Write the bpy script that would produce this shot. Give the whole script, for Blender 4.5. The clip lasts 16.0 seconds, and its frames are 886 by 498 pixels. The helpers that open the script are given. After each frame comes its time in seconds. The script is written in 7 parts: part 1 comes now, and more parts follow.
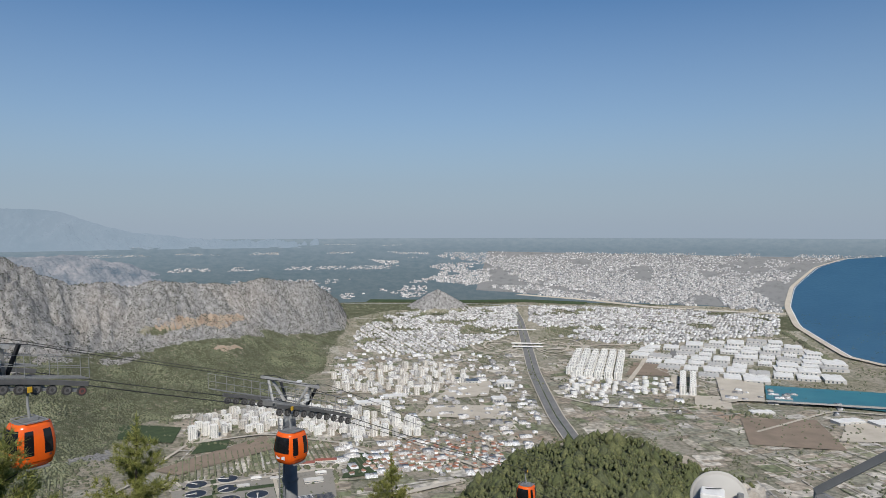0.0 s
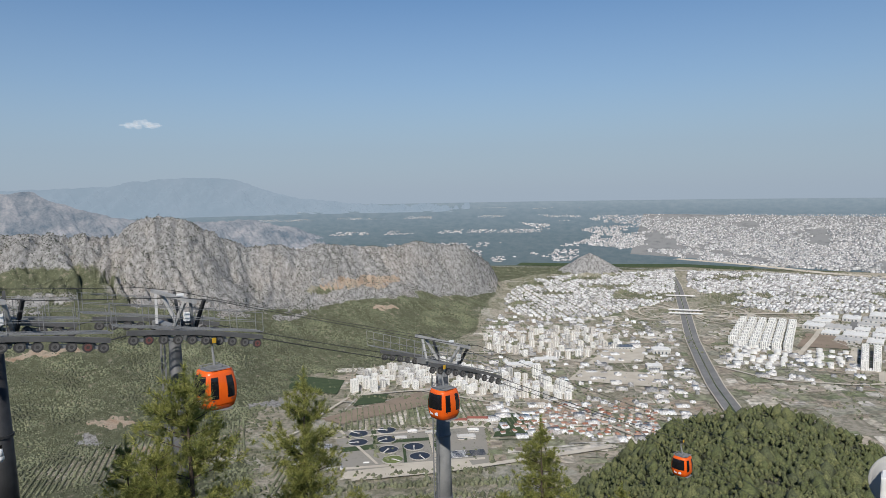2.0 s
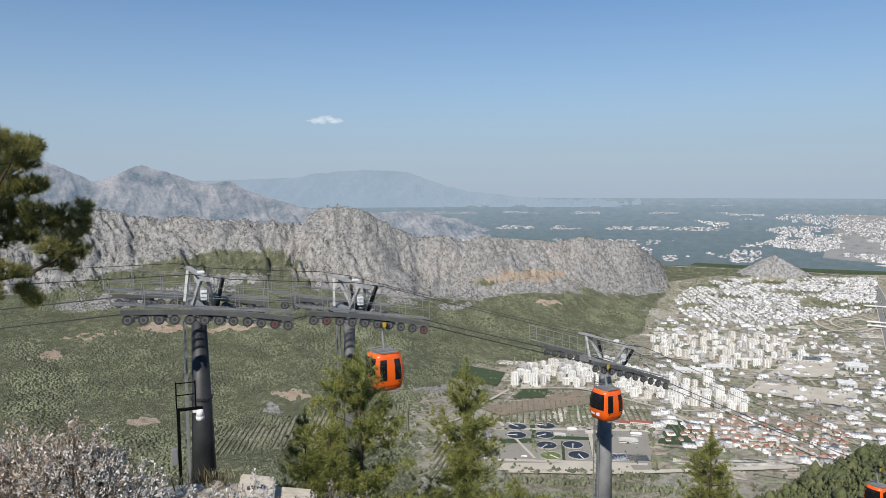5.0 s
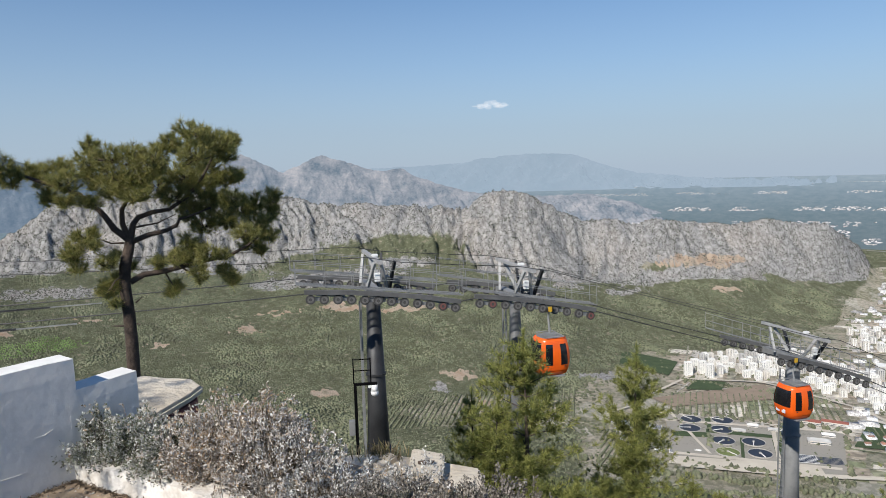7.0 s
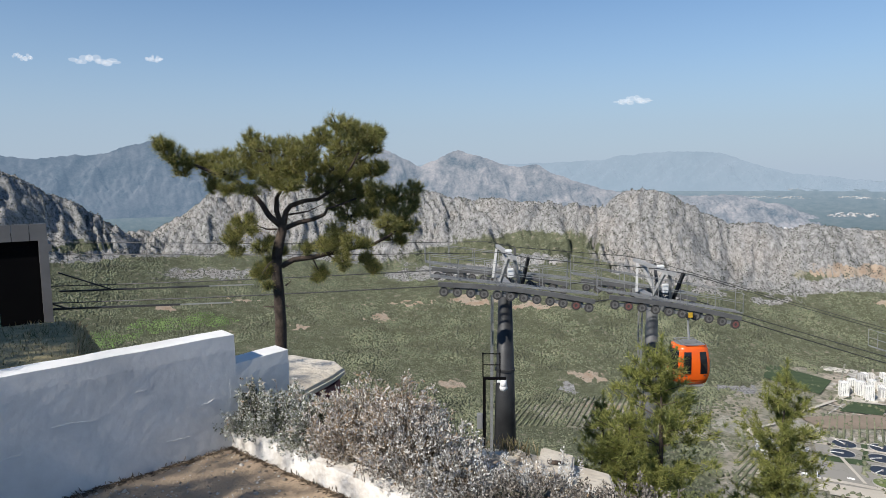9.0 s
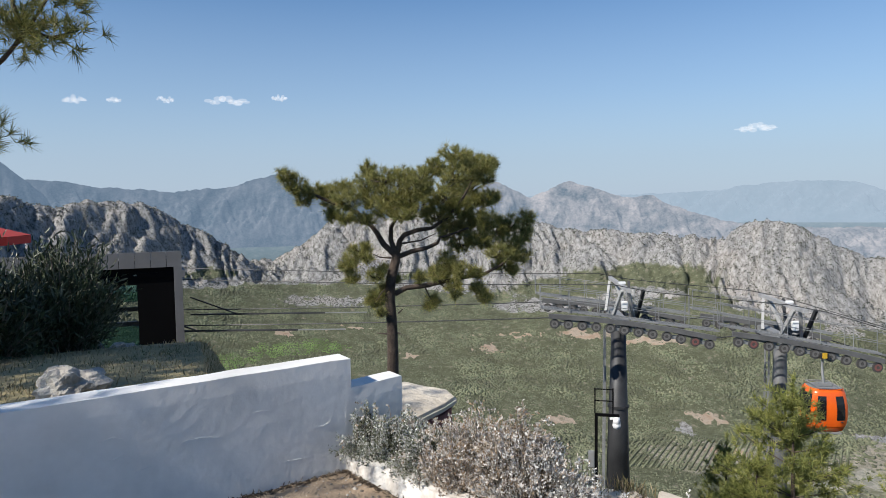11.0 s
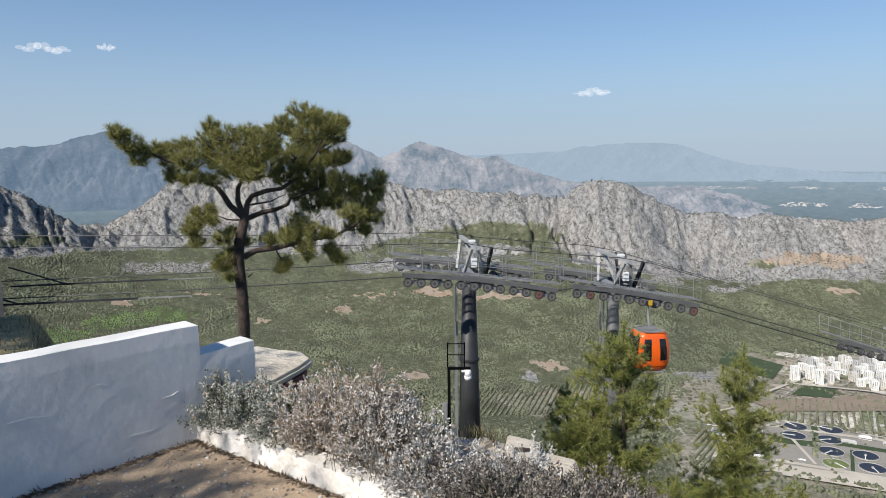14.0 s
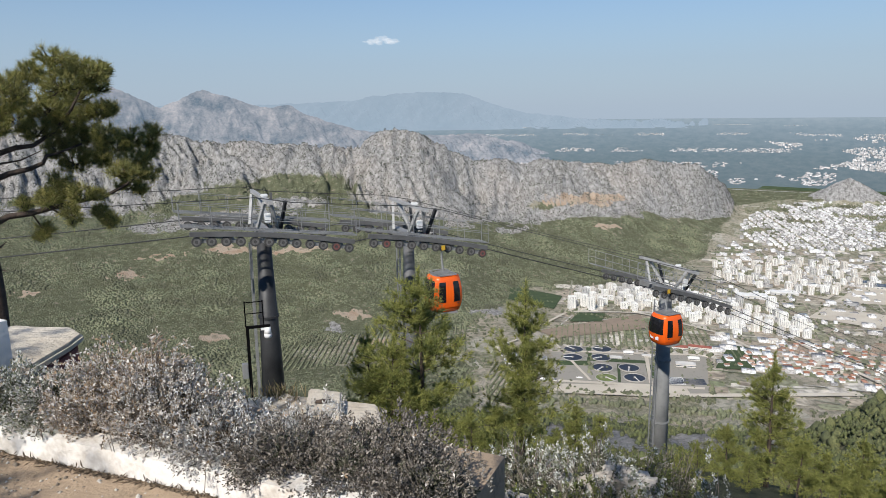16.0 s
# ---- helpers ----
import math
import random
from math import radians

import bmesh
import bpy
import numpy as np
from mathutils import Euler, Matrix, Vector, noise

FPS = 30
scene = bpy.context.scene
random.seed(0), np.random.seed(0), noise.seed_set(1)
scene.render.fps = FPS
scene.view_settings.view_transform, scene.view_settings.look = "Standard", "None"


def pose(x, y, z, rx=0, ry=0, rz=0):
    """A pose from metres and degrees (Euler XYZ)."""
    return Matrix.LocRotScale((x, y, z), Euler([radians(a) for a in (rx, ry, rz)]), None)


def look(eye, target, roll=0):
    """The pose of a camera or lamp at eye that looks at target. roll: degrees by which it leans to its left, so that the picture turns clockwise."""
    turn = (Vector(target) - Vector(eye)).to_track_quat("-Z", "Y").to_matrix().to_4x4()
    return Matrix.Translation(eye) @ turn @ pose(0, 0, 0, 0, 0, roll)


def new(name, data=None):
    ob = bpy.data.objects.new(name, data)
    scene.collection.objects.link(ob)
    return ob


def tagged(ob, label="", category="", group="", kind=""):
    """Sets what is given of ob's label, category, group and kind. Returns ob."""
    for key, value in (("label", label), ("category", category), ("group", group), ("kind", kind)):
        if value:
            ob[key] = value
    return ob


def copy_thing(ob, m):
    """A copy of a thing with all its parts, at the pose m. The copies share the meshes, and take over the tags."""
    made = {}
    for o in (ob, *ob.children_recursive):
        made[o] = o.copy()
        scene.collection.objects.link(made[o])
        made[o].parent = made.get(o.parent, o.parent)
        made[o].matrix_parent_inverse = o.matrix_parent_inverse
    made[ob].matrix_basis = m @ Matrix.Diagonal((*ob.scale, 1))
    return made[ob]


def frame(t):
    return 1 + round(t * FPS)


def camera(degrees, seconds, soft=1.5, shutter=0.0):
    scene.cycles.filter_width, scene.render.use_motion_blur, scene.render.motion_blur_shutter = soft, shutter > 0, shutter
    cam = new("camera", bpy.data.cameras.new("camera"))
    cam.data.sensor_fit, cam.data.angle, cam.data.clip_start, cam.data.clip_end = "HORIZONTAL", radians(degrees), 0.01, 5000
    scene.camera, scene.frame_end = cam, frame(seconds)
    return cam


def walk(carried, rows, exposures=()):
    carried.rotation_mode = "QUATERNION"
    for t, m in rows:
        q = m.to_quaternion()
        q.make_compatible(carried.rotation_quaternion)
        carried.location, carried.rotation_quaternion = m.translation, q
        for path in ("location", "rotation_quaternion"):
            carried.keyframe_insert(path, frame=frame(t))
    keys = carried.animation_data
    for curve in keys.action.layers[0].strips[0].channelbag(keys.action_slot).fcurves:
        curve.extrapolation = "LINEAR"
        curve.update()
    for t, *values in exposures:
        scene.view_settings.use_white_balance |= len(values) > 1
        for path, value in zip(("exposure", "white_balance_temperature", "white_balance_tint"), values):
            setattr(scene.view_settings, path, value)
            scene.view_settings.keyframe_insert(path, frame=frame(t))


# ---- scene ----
cam = camera(65.62, 16.0, soft=0.5)
PATH = [
    (0, (0.048, 0.014, 2.339), (0.48, 99.95, -1.18), -0.17),
    (0.5, (0.048, 0.017, 2.331), (-8.00, 99.59, -2.31), -0.67),
    (1, (0.065, 0.025, 2.307), (-13.22, 98.92, -4.31), -1.18),
    (1.5, (0.071, 0.033, 2.317), (-17.72, 98.09, -5.88), -1.19),
    (2, (0.097, 0.042, 2.322), (-21.15, 97.38, -6.30), -1.01),
    (2.5, (0.093, -0.007, 2.332), (-24.13, 96.64, -6.12), -0.96),
    (3, (0.098, -0.020, 2.323), (-27.68, 95.69, -5.97), -0.62),
    (3.5, (0.090, 0.003, 2.319), (-34.03, 93.60, -6.38), -0.72),
    (6, (0.066, 0.009, 2.327), (-51.95, 84.91, -6.91), -0.82),
    (6.5, (0.057, 0.016, 2.320), (-58.90, 80.22, -7.25), -1.68),
    (7, (0.048, 0.028, 2.324), (-63.67, 76.29, -8.87), -1.71),
    (7.5, (0.024, 0.013, 2.317), (-67.08, 73.28, -9.05), -1.07),
    (8, (-0.011, 0.009, 2.316), (-72.11, 68.39, -8.89), -1.24),
    (8.5, (-0.012, -0.012, 2.323), (-74.92, 65.14, -9.69), -0.91),
    (9, (-0.038, -0.013, 2.316), (-77.17, 62.59, -9.12), -0.61),
    (9.5, (-0.067, -0.011, 2.294), (-82.70, 55.40, -7.72), -0.50),
    (12, (-0.105, -0.038, 2.284), (-86.77, 49.42, -4.25), -0.82),
    (12.5, (-0.084, -0.043, 2.292), (-82.82, 55.57, -5.54), -0.77),
    (13, (-0.104, -0.033, 2.286), (-79.57, 59.98, -6.90), -0.48),
    (13.5, (-0.093, -0.024, 2.291), (-76.48, 63.69, -7.98), -0.20),
    (14, (-0.097, -0.030, 2.277), (-73.57, 66.61, -10.46), -0.67),
    (14.5, (-0.097, -0.000, 2.287), (-69.22, 70.53, -13.47), -0.65),
    (15, (-0.066, 0.013, 2.289), (-62.09, 76.37, -15.66), -0.50),
    (15.5, (-0.045, 0.012, 2.294), (-57.10, 79.95, -16.51), -0.82),
    (16, (-0.010, 0.029, 2.305), (-50.39, 84.02, -17.86), -0.87),
]
walk(cam, [(t, look(eye, target, roll)) for t, eye, target, roll in PATH], [(0, -0.2), (3.5, -0.02), (6, 0.12), (9, 0.2), (12, 0.32), (14, 0.22), (16, 0.12)])

# ---- world and sun ----
SUN_WAY = Vector((0.075, -0.74, 0.655)).normalized()
world = bpy.data.worlds.new("sky")
scene.world = world
world.use_nodes = True
wn = world.node_tree.nodes
sky = wn.new("ShaderNodeTexSky")
sky.sky_type, sky.sun_disc = "NISHITA", False
sky.sun_elevation = math.asin(SUN_WAY.z)
sky.sun_rotation = math.atan2(SUN_WAY.x, SUN_WAY.y)
sky.altitude, sky.air_density, sky.dust_density, sky.ozone_density = 0, 1.0, 0.05, 3.0
# haze thickens towards the horizon
wl = world.node_tree.links.new
wtc, wsep = wn.new("ShaderNodeTexCoord"), wn.new("ShaderNodeSeparateXYZ")
wramp, wmix = wn.new("ShaderNodeValToRGB"), wn.new("ShaderNodeMix")
wmix.data_type = "RGBA"
wl(wtc.outputs["Generated"], wsep.inputs[0]), wl(wsep.outputs["Z"], wramp.inputs[0])
for n, (at, v) in enumerate(((0.0, 0.92), (0.30, 0.0), (0.06, 0.8), (0.15, 0.42), (0.7, 0.0))):
    e = wramp.color_ramp.elements[n] if n < 2 else wramp.color_ramp.elements.new(at)
    e.position, e.color = at, (v, v, v, 1)
wtint = wn.new("ShaderNodeMix")
wtint.data_type, wtint.blend_type = "RGBA", "MULTIPLY"
wtint.inputs[0].default_value, wtint.inputs[7].default_value = 1.0, (0.66, 0.84, 0.98, 1)
wl(sky.outputs[0], wtint.inputs[6])
wl(wramp.outputs[0], wmix.inputs[0]), wl(wtint.outputs[2], wmix.inputs[6])
wmix.inputs[7].default_value = (3.5, 4.3, 5.45, 1)
wl(wmix.outputs[2], wn["Background"].inputs[0])
wn["Background"].inputs[1].default_value = 0.1
sun_data = bpy.data.lights.new("sun", "SUN")
sun_data.energy, sun_data.angle, sun_data.color = 5.0, radians(0.53), (1.0, 0.95, 0.87)
sun = new("sun", sun_data)
sun.matrix_world = look((0, -20, 60), Vector((0, -20, 60)) - SUN_WAY)

# ---- materials ----
def mat(name, base, dark=None, scale=5.0, rough=0.8, metal=0.0, bump=0.0, bump_scale=None, fine=0.25, coords="Object", emit=None):
    """A surface with two scales of colour variation and fine relief."""
    m = bpy.data.materials.new(name)
    m.use_nodes = True
    nt = m.node_tree
    nodes, link = nt.nodes, nt.links.new
    bsdf = nodes["Principled BSDF"]
    bsdf.inputs["Roughness"].default_value, bsdf.inputs["Metallic"].default_value = rough, metal
    tc = nodes.new("ShaderNodeTexCoord")
    big, small = nodes.new("ShaderNodeTexNoise"), nodes.new("ShaderNodeTexNoise")
    big.inputs["Scale"].default_value, big.inputs["Detail"].default_value = scale, 5
    small.inputs["Scale"].default_value, small.inputs["Detail"].default_value = scale * 9, 3
    for n in (big, small):
        link(tc.outputs[coords], n.inputs["Vector"])
    add = nodes.new("ShaderNodeMath")
    add.operation, add.inputs[1].default_value = "MULTIPLY_ADD", fine
    link(small.outputs["Fac"], add.inputs[0])
    link(big.outputs["Fac"], add.inputs[2])
    ramp = nodes.new("ShaderNodeValToRGB")
    dark = dark or tuple(c * 0.7 for c in base)
    ramp.color_ramp.elements[0].position, ramp.color_ramp.elements[0].color = 0.38, (*dark, 1)
    ramp.color_ramp.elements[1].position, ramp.color_ramp.elements[1].color = 0.78, (*base, 1)
    link(add.outputs[0], ramp.inputs[0])
    link(ramp.outputs[0], bsdf.inputs["Base Color"])
    if bump:
        b = nodes.new("ShaderNodeBump")
        b.inputs["Strength"].default_value = bump
        b.inputs["Distance"].default_value = 1.0 / (bump_scale or scale * 4)
        t = nodes.new("ShaderNodeTexNoise")
        t.inputs["Scale"].default_value, t.inputs["Detail"].default_value = bump_scale or scale * 4, 6
        link(tc.outputs[coords], t.inputs["Vector"])
        link(t.outputs["Fac"], b.inputs["Height"])
        link(b.outputs[0], bsdf.inputs["Normal"])
    if emit:
        bsdf.inputs["Emission Color"].default_value, bsdf.inputs["Emission Strength"].default_value = (*emit, 1), 1.0
    return m


def island_mat(name, colours, rough=0.9, scale=0.0, translucent=0.0, source="island"):
    """Colour picked piece by piece from a few real ones."""
    m = bpy.data.materials.new(name)
    m.use_nodes = True
    nodes, link = m.node_tree.nodes, m.node_tree.links.new
    bsdf = nodes["Principled BSDF"]
    bsdf.inputs["Roughness"].default_value = rough
    if source == "island":
        pick = nodes.new("ShaderNodeNewGeometry").outputs["Random Per Island"]
    else:
        pick = nodes.new("ShaderNodeObjectInfo").outputs["Random"]
    ramp = nodes.new("ShaderNodeValToRGB")
    ramp.color_ramp.interpolation = "CONSTANT" if len(colours) > 3 else "LINEAR"
    for n, c in enumerate(colours):
        at = n / len(colours) if len(colours) > 3 else n / max(1, len(colours) - 1)
        e = ramp.color_ramp.elements[n] if n < 2 else ramp.color_ramp.elements.new(at)
        e.position, e.color = at, (*c, 1)
    link(pick, ramp.inputs[0])
    out = ramp.outputs[0]
    if scale:
        tc, t = nodes.new("ShaderNodeTexCoord"), nodes.new("ShaderNodeTexNoise")
        t.inputs["Scale"].default_value, t.inputs["Detail"].default_value = scale, 4
        link(tc.outputs["Object"], t.inputs["Vector"])
        mix = nodes.new("ShaderNodeMix")
        mix.data_type, mix.blend_type = "RGBA", "MULTIPLY"
        mix.inputs[0].default_value = 0.8
        link(out, mix.inputs[6])
        r2 = nodes.new("ShaderNodeValToRGB")
        r2.color_ramp.elements[0].position, r2.color_ramp.elements[0].color = 0.36, (0.5, 0.5, 0.5, 1)
        r2.color_ramp.elements[1].position, r2.color_ramp.elements[1].color = 0.64, (1.35, 1.35, 1.35, 1)
        link(t.outputs["Fac"], r2.inputs[0])
        link(r2.outputs[0], mix.inputs[7])
        out = mix.outputs[2]
    link(out, bsdf.inputs["Base Color"])
    if translucent:
        tr = nodes.new("ShaderNodeBsdfTranslucent")
        link(out, tr.inputs[0])
        ms = nodes.new("ShaderNodeMixShader")
        ms.inputs[0].default_value = translucent
        link(bsdf.outputs[0], ms.inputs[1])
        link(tr.outputs[0], ms.inputs[2])
        link(ms.outputs[0], nodes["Material Output"].inputs[0])
    return m


def zone_mat(name, far=False):
    """Land: dry grass and plots, with rock, woodland and bare soil where the 'zone' attribute says so."""
    m = bpy.data.materials.new(name)
    m.use_nodes = True
    nodes, link = m.node_tree.nodes, m.node_tree.links.new
    bsdf = nodes["Principled BSDF"]
    bsdf.inputs["Roughness"].default_value = 0.95
    bsdf.inputs["Specular IOR Level"].default_value = 0.1
    tc, att = nodes.new("ShaderNodeTexCoord"), nodes.new("ShaderNodeAttribute")
    att.attribute_name = "zone"
    sep = nodes.new("ShaderNodeSeparateColor")
    link(att.outputs["Color"], sep.inputs[0])

    def noise_tex(scale, detail=6, rough=0.6, stretch=None):
        t = nodes.new("ShaderNodeTexNoise")
        t.inputs["Scale"].default_value, t.inputs["Detail"].default_value, t.inputs["Roughness"].default_value = scale, detail, rough
        src = tc.outputs["Object"]
        if stretch:
            mp = nodes.new("ShaderNodeMapping")
            mp.inputs["Scale"].default_value = stretch
            link(src, mp.inputs[0])
            src = mp.outputs[0]
        link(src, t.inputs["Vector"])
        return t.outputs["Fac"]

    def ramp(fac, stops):
        r = nodes.new("ShaderNodeValToRGB")
        for n, (p, c) in enumerate(stops):
            e = r.color_ramp.elements[n] if n < 2 else r.color_ramp.elements.new(p)
            e.position, e.color = p, (*c, 1)
        link(fac, r.inputs[0])
        return r.outputs[0]

    def mix(fac, a, b):
        x = nodes.new("ShaderNodeMix")
        x.data_type = "RGBA"
        link(fac, x.inputs[0]), link(a, x.inputs[6]), link(b, x.inputs[7])
        return x.outputs[2]

    def edge(value, noise_fac, amount=0.5):
        """A mask with a ragged edge."""
        a = nodes.new("ShaderNodeMath")
        a.operation, a.inputs[1].default_value = "MULTIPLY_ADD", amount
        link(noise_fac, a.inputs[0]), link(value, a.inputs[2])
        r = nodes.new("ShaderNodeMapRange")
        r.inputs[1].default_value, r.inputs[2].default_value = 0.5 + amount * 0.5 - 0.08, 0.5 + amount * 0.5 + 0.08
        link(a.outputs[0], r.inputs[0])
        return r.outputs[0]

    plot = nodes.new("ShaderNodeTexVoronoi")
    plot.inputs["Scale"].default_value = 1 / 95
    plot.distance = "CHEBYCHEV"
    link(tc.outputs["Object"], plot.inputs["Vector"])
    pc = nodes.new("ShaderNodeSeparateColor")
    link(plot.outputs["Color"], pc.inputs[0])
    land = ramp(pc.outputs[0], [(0.0, (0.20, 0.20, 0.13)), (0.3, (0.33, 0.295, 0.23)), (0.55, (0.43, 0.385, 0.32)), (0.75, (0.20, 0.205, 0.135)), (1.0, (0.50, 0.47, 0.41))])
    speck = ramp(noise_tex(1 / 14, 5), [(0.42, (0.13, 0.135, 0.085)), (0.56, (0.40, 0.36, 0.29))])
    land_mix = nodes.new("ShaderNodeMix")
    land_mix.data_type = "RGBA"
    land_mix.inputs[0].default_value = 0.45
    link(land, land_mix.inputs[6]), link(speck, land_mix.inputs[7])
    stone = ramp(noise_tex(1 / 13, 10, 0.76, (1, 1, 0.5)), [(0.40, (0.10, 0.099, 0.096)), (0.49, (0.26, 0.256, 0.25)), (0.64, (0.45, 0.443, 0.433))])
    rust = ramp(noise_tex(1 / 260, 3), [(0.48, (0.30, 0.285, 0.265)), (0.66, (0.48, 0.40, 0.33))])
    stone_mix = nodes.new("ShaderNodeMix")
    stone_mix.data_type = "RGBA"
    stone_mix.inputs[0].default_value = 0.22
    link(stone, stone_mix.inputs[6]), link(rust, stone_mix.inputs[7])
    wood = ramp(noise_tex(1 / 22, 6), [(0.3, (0.085, 0.092, 0.056)), (0.56, (0.125, 0.132, 0.082)), (0.70, (0.26, 0.23, 0.175))])
    soil = ramp(noise_tex(1 / 35, 6), [(0.3, (0.33, 0.225, 0.155)), (0.55, (0.42, 0.34, 0.265)), (0.72, (0.22, 0.195, 0.14))])
    ragged = noise_tex(1 / 45, 7, 0.7)
    col = mix(edge(sep.outputs[1], ragged), land_mix.outputs[2], wood)
    col = mix(edge(sep.outputs[0], ragged), col, stone_mix.outputs[2])
    col = mix(edge(sep.outputs[2], ragged), col, soil)
    link(col, bsdf.inputs["Base Color"])
    b = nodes.new("ShaderNodeBump")
    b.inputs["Strength"].default_value, b.inputs["Distance"].default_value = 1.0, 9.0
    link(noise_tex(1 / 16, 9, 0.75, (1, 1, 0.7)), b.inputs["Height"])
    link(b.outputs[0], bsdf.inputs["Normal"])
    return m


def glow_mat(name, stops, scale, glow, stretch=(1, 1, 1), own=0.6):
    """Distant land: a plain backdrop with its haze painted in as a faint glow."""
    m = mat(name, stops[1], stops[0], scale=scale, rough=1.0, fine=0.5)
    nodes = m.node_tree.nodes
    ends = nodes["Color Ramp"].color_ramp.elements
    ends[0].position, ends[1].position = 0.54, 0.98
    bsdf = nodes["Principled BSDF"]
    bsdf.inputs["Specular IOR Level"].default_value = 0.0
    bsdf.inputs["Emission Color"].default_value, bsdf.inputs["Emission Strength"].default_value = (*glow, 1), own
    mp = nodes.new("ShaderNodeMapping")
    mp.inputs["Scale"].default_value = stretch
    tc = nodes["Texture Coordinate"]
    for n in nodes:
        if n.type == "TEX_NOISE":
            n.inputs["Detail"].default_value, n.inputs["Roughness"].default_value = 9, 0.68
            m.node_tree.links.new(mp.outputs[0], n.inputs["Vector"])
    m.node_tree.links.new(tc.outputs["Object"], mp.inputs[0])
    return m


M_LAND = zone_mat("land")


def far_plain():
    """Dark woods and pale fields; an emission ramp paints the haze towards the horizon."""
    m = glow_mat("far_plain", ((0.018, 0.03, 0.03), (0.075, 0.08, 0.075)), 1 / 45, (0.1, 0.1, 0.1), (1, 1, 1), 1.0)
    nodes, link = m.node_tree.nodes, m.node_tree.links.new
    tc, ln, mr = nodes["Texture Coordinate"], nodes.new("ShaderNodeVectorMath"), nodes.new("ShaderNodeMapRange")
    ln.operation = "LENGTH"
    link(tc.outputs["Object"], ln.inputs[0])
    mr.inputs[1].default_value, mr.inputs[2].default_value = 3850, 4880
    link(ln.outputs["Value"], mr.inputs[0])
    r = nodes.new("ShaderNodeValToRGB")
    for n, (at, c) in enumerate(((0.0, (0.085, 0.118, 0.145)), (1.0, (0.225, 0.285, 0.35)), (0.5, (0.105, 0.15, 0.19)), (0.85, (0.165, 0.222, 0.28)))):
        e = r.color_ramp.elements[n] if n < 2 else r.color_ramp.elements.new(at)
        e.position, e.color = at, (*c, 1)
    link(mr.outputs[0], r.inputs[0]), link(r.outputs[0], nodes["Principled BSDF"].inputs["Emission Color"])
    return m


M_FAR_PLAIN = far_plain()
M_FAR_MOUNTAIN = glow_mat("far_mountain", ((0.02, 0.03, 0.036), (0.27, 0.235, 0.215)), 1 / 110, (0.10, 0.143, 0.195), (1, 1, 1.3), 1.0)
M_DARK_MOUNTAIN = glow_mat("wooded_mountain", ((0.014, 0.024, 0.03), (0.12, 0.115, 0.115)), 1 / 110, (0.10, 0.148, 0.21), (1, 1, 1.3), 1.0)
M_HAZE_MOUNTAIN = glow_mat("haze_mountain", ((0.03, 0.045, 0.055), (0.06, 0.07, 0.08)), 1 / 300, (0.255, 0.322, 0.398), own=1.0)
M_WOODS = island_mat("pine_woods", [(0.124, 0.136, 0.08), (0.136, 0.147, 0.087), (0.15, 0.16, 0.095), (0.13, 0.139, 0.087), (0.168, 0.172, 0.108)], scale=0.012)
M_PLANT = island_mat("young_plantation", [(0.13, 0.20, 0.06), (0.15, 0.23, 0.07), (0.17, 0.23, 0.085)], scale=0.02)
M_SHRUB = island_mat("cliff_shrubs", [(0.045, 0.05, 0.036), (0.065, 0.07, 0.05), (0.085, 0.088, 0.064)])
M_SPUR_WOODS = island_mat("spur_woods", [(0.075, 0.088, 0.034), (0.092, 0.106, 0.04), (0.12, 0.128, 0.052), (0.082, 0.092, 0.042)], scale=1.6)
M_CITY = island_mat("city_walls", [(0.54, 0.535, 0.53), (0.66, 0.66, 0.655), (0.38, 0.365, 0.35), (0.56, 0.545, 0.53), (0.27, 0.265, 0.26)], rough=0.85, scale=0.28)
M_FAR_CITY = island_mat("far_city_walls", [(0.46, 0.455, 0.45), (0.56, 0.555, 0.55), (0.33, 0.33, 0.33), (0.20, 0.21, 0.22), (0.40, 0.385, 0.37)], rough=0.9, scale=0.12)
M_PLOTS = island_mat("small_plots", [(0.40, 0.36, 0.29), (0.23, 0.23, 0.15), (0.52, 0.48, 0.41), (0.30, 0.255, 0.195), (0.17, 0.185, 0.105), (0.46, 0.43, 0.38), (0.35, 0.30, 0.235), (0.26, 0.25, 0.19)], scale=0.07)
M_TILE_ROOF = island_mat("tile_roofs", [(0.30, 0.13, 0.08), (0.36, 0.19, 0.13), (0.26, 0.15, 0.11), (0.40, 0.27, 0.2)])
M_FLAT_WHITE = mat("white_plaster", (0.76, 0.75, 0.72), (0.62, 0.61, 0.58), scale=0.08, rough=0.85)
M_CREAM = mat("cream_plaster", (0.63, 0.60, 0.55), (0.52, 0.48, 0.43), scale=0.08, rough=0.85)
M_GREY_PLASTER = mat("grey_plaster", (0.5, 0.49, 0.47), (0.4, 0.39, 0.37), scale=0.08, rough=0.85)
M_DARK_GLASS = mat("dark_windows", (0.10, 0.12, 0.14), (0.05, 0.06, 0.07), scale=0.2, rough=0.25)
M_RED_ROOF = mat("red_roof", (0.30, 0.10, 0.07), (0.22, 0.08, 0.06), scale=0.1, rough=0.8)
M_ASPHALT = mat("asphalt", (0.20, 0.197, 0.19), (0.14, 0.138, 0.133), scale=0.03, rough=0.9)
M_CONCRETE = mat("concrete", (0.42, 0.40, 0.36), (0.3, 0.285, 0.26), scale=0.6, rough=0.9, bump=0.3)
M_FIELD = mat("ploughed_field", (0.26, 0.20, 0.15), (0.19, 0.15, 0.11), scale=0.02, rough=1.0)
M_SAND = mat("pale_sand", (0.52, 0.47, 0.39), (0.42, 0.37, 0.3), scale=0.02, rough=1.0)
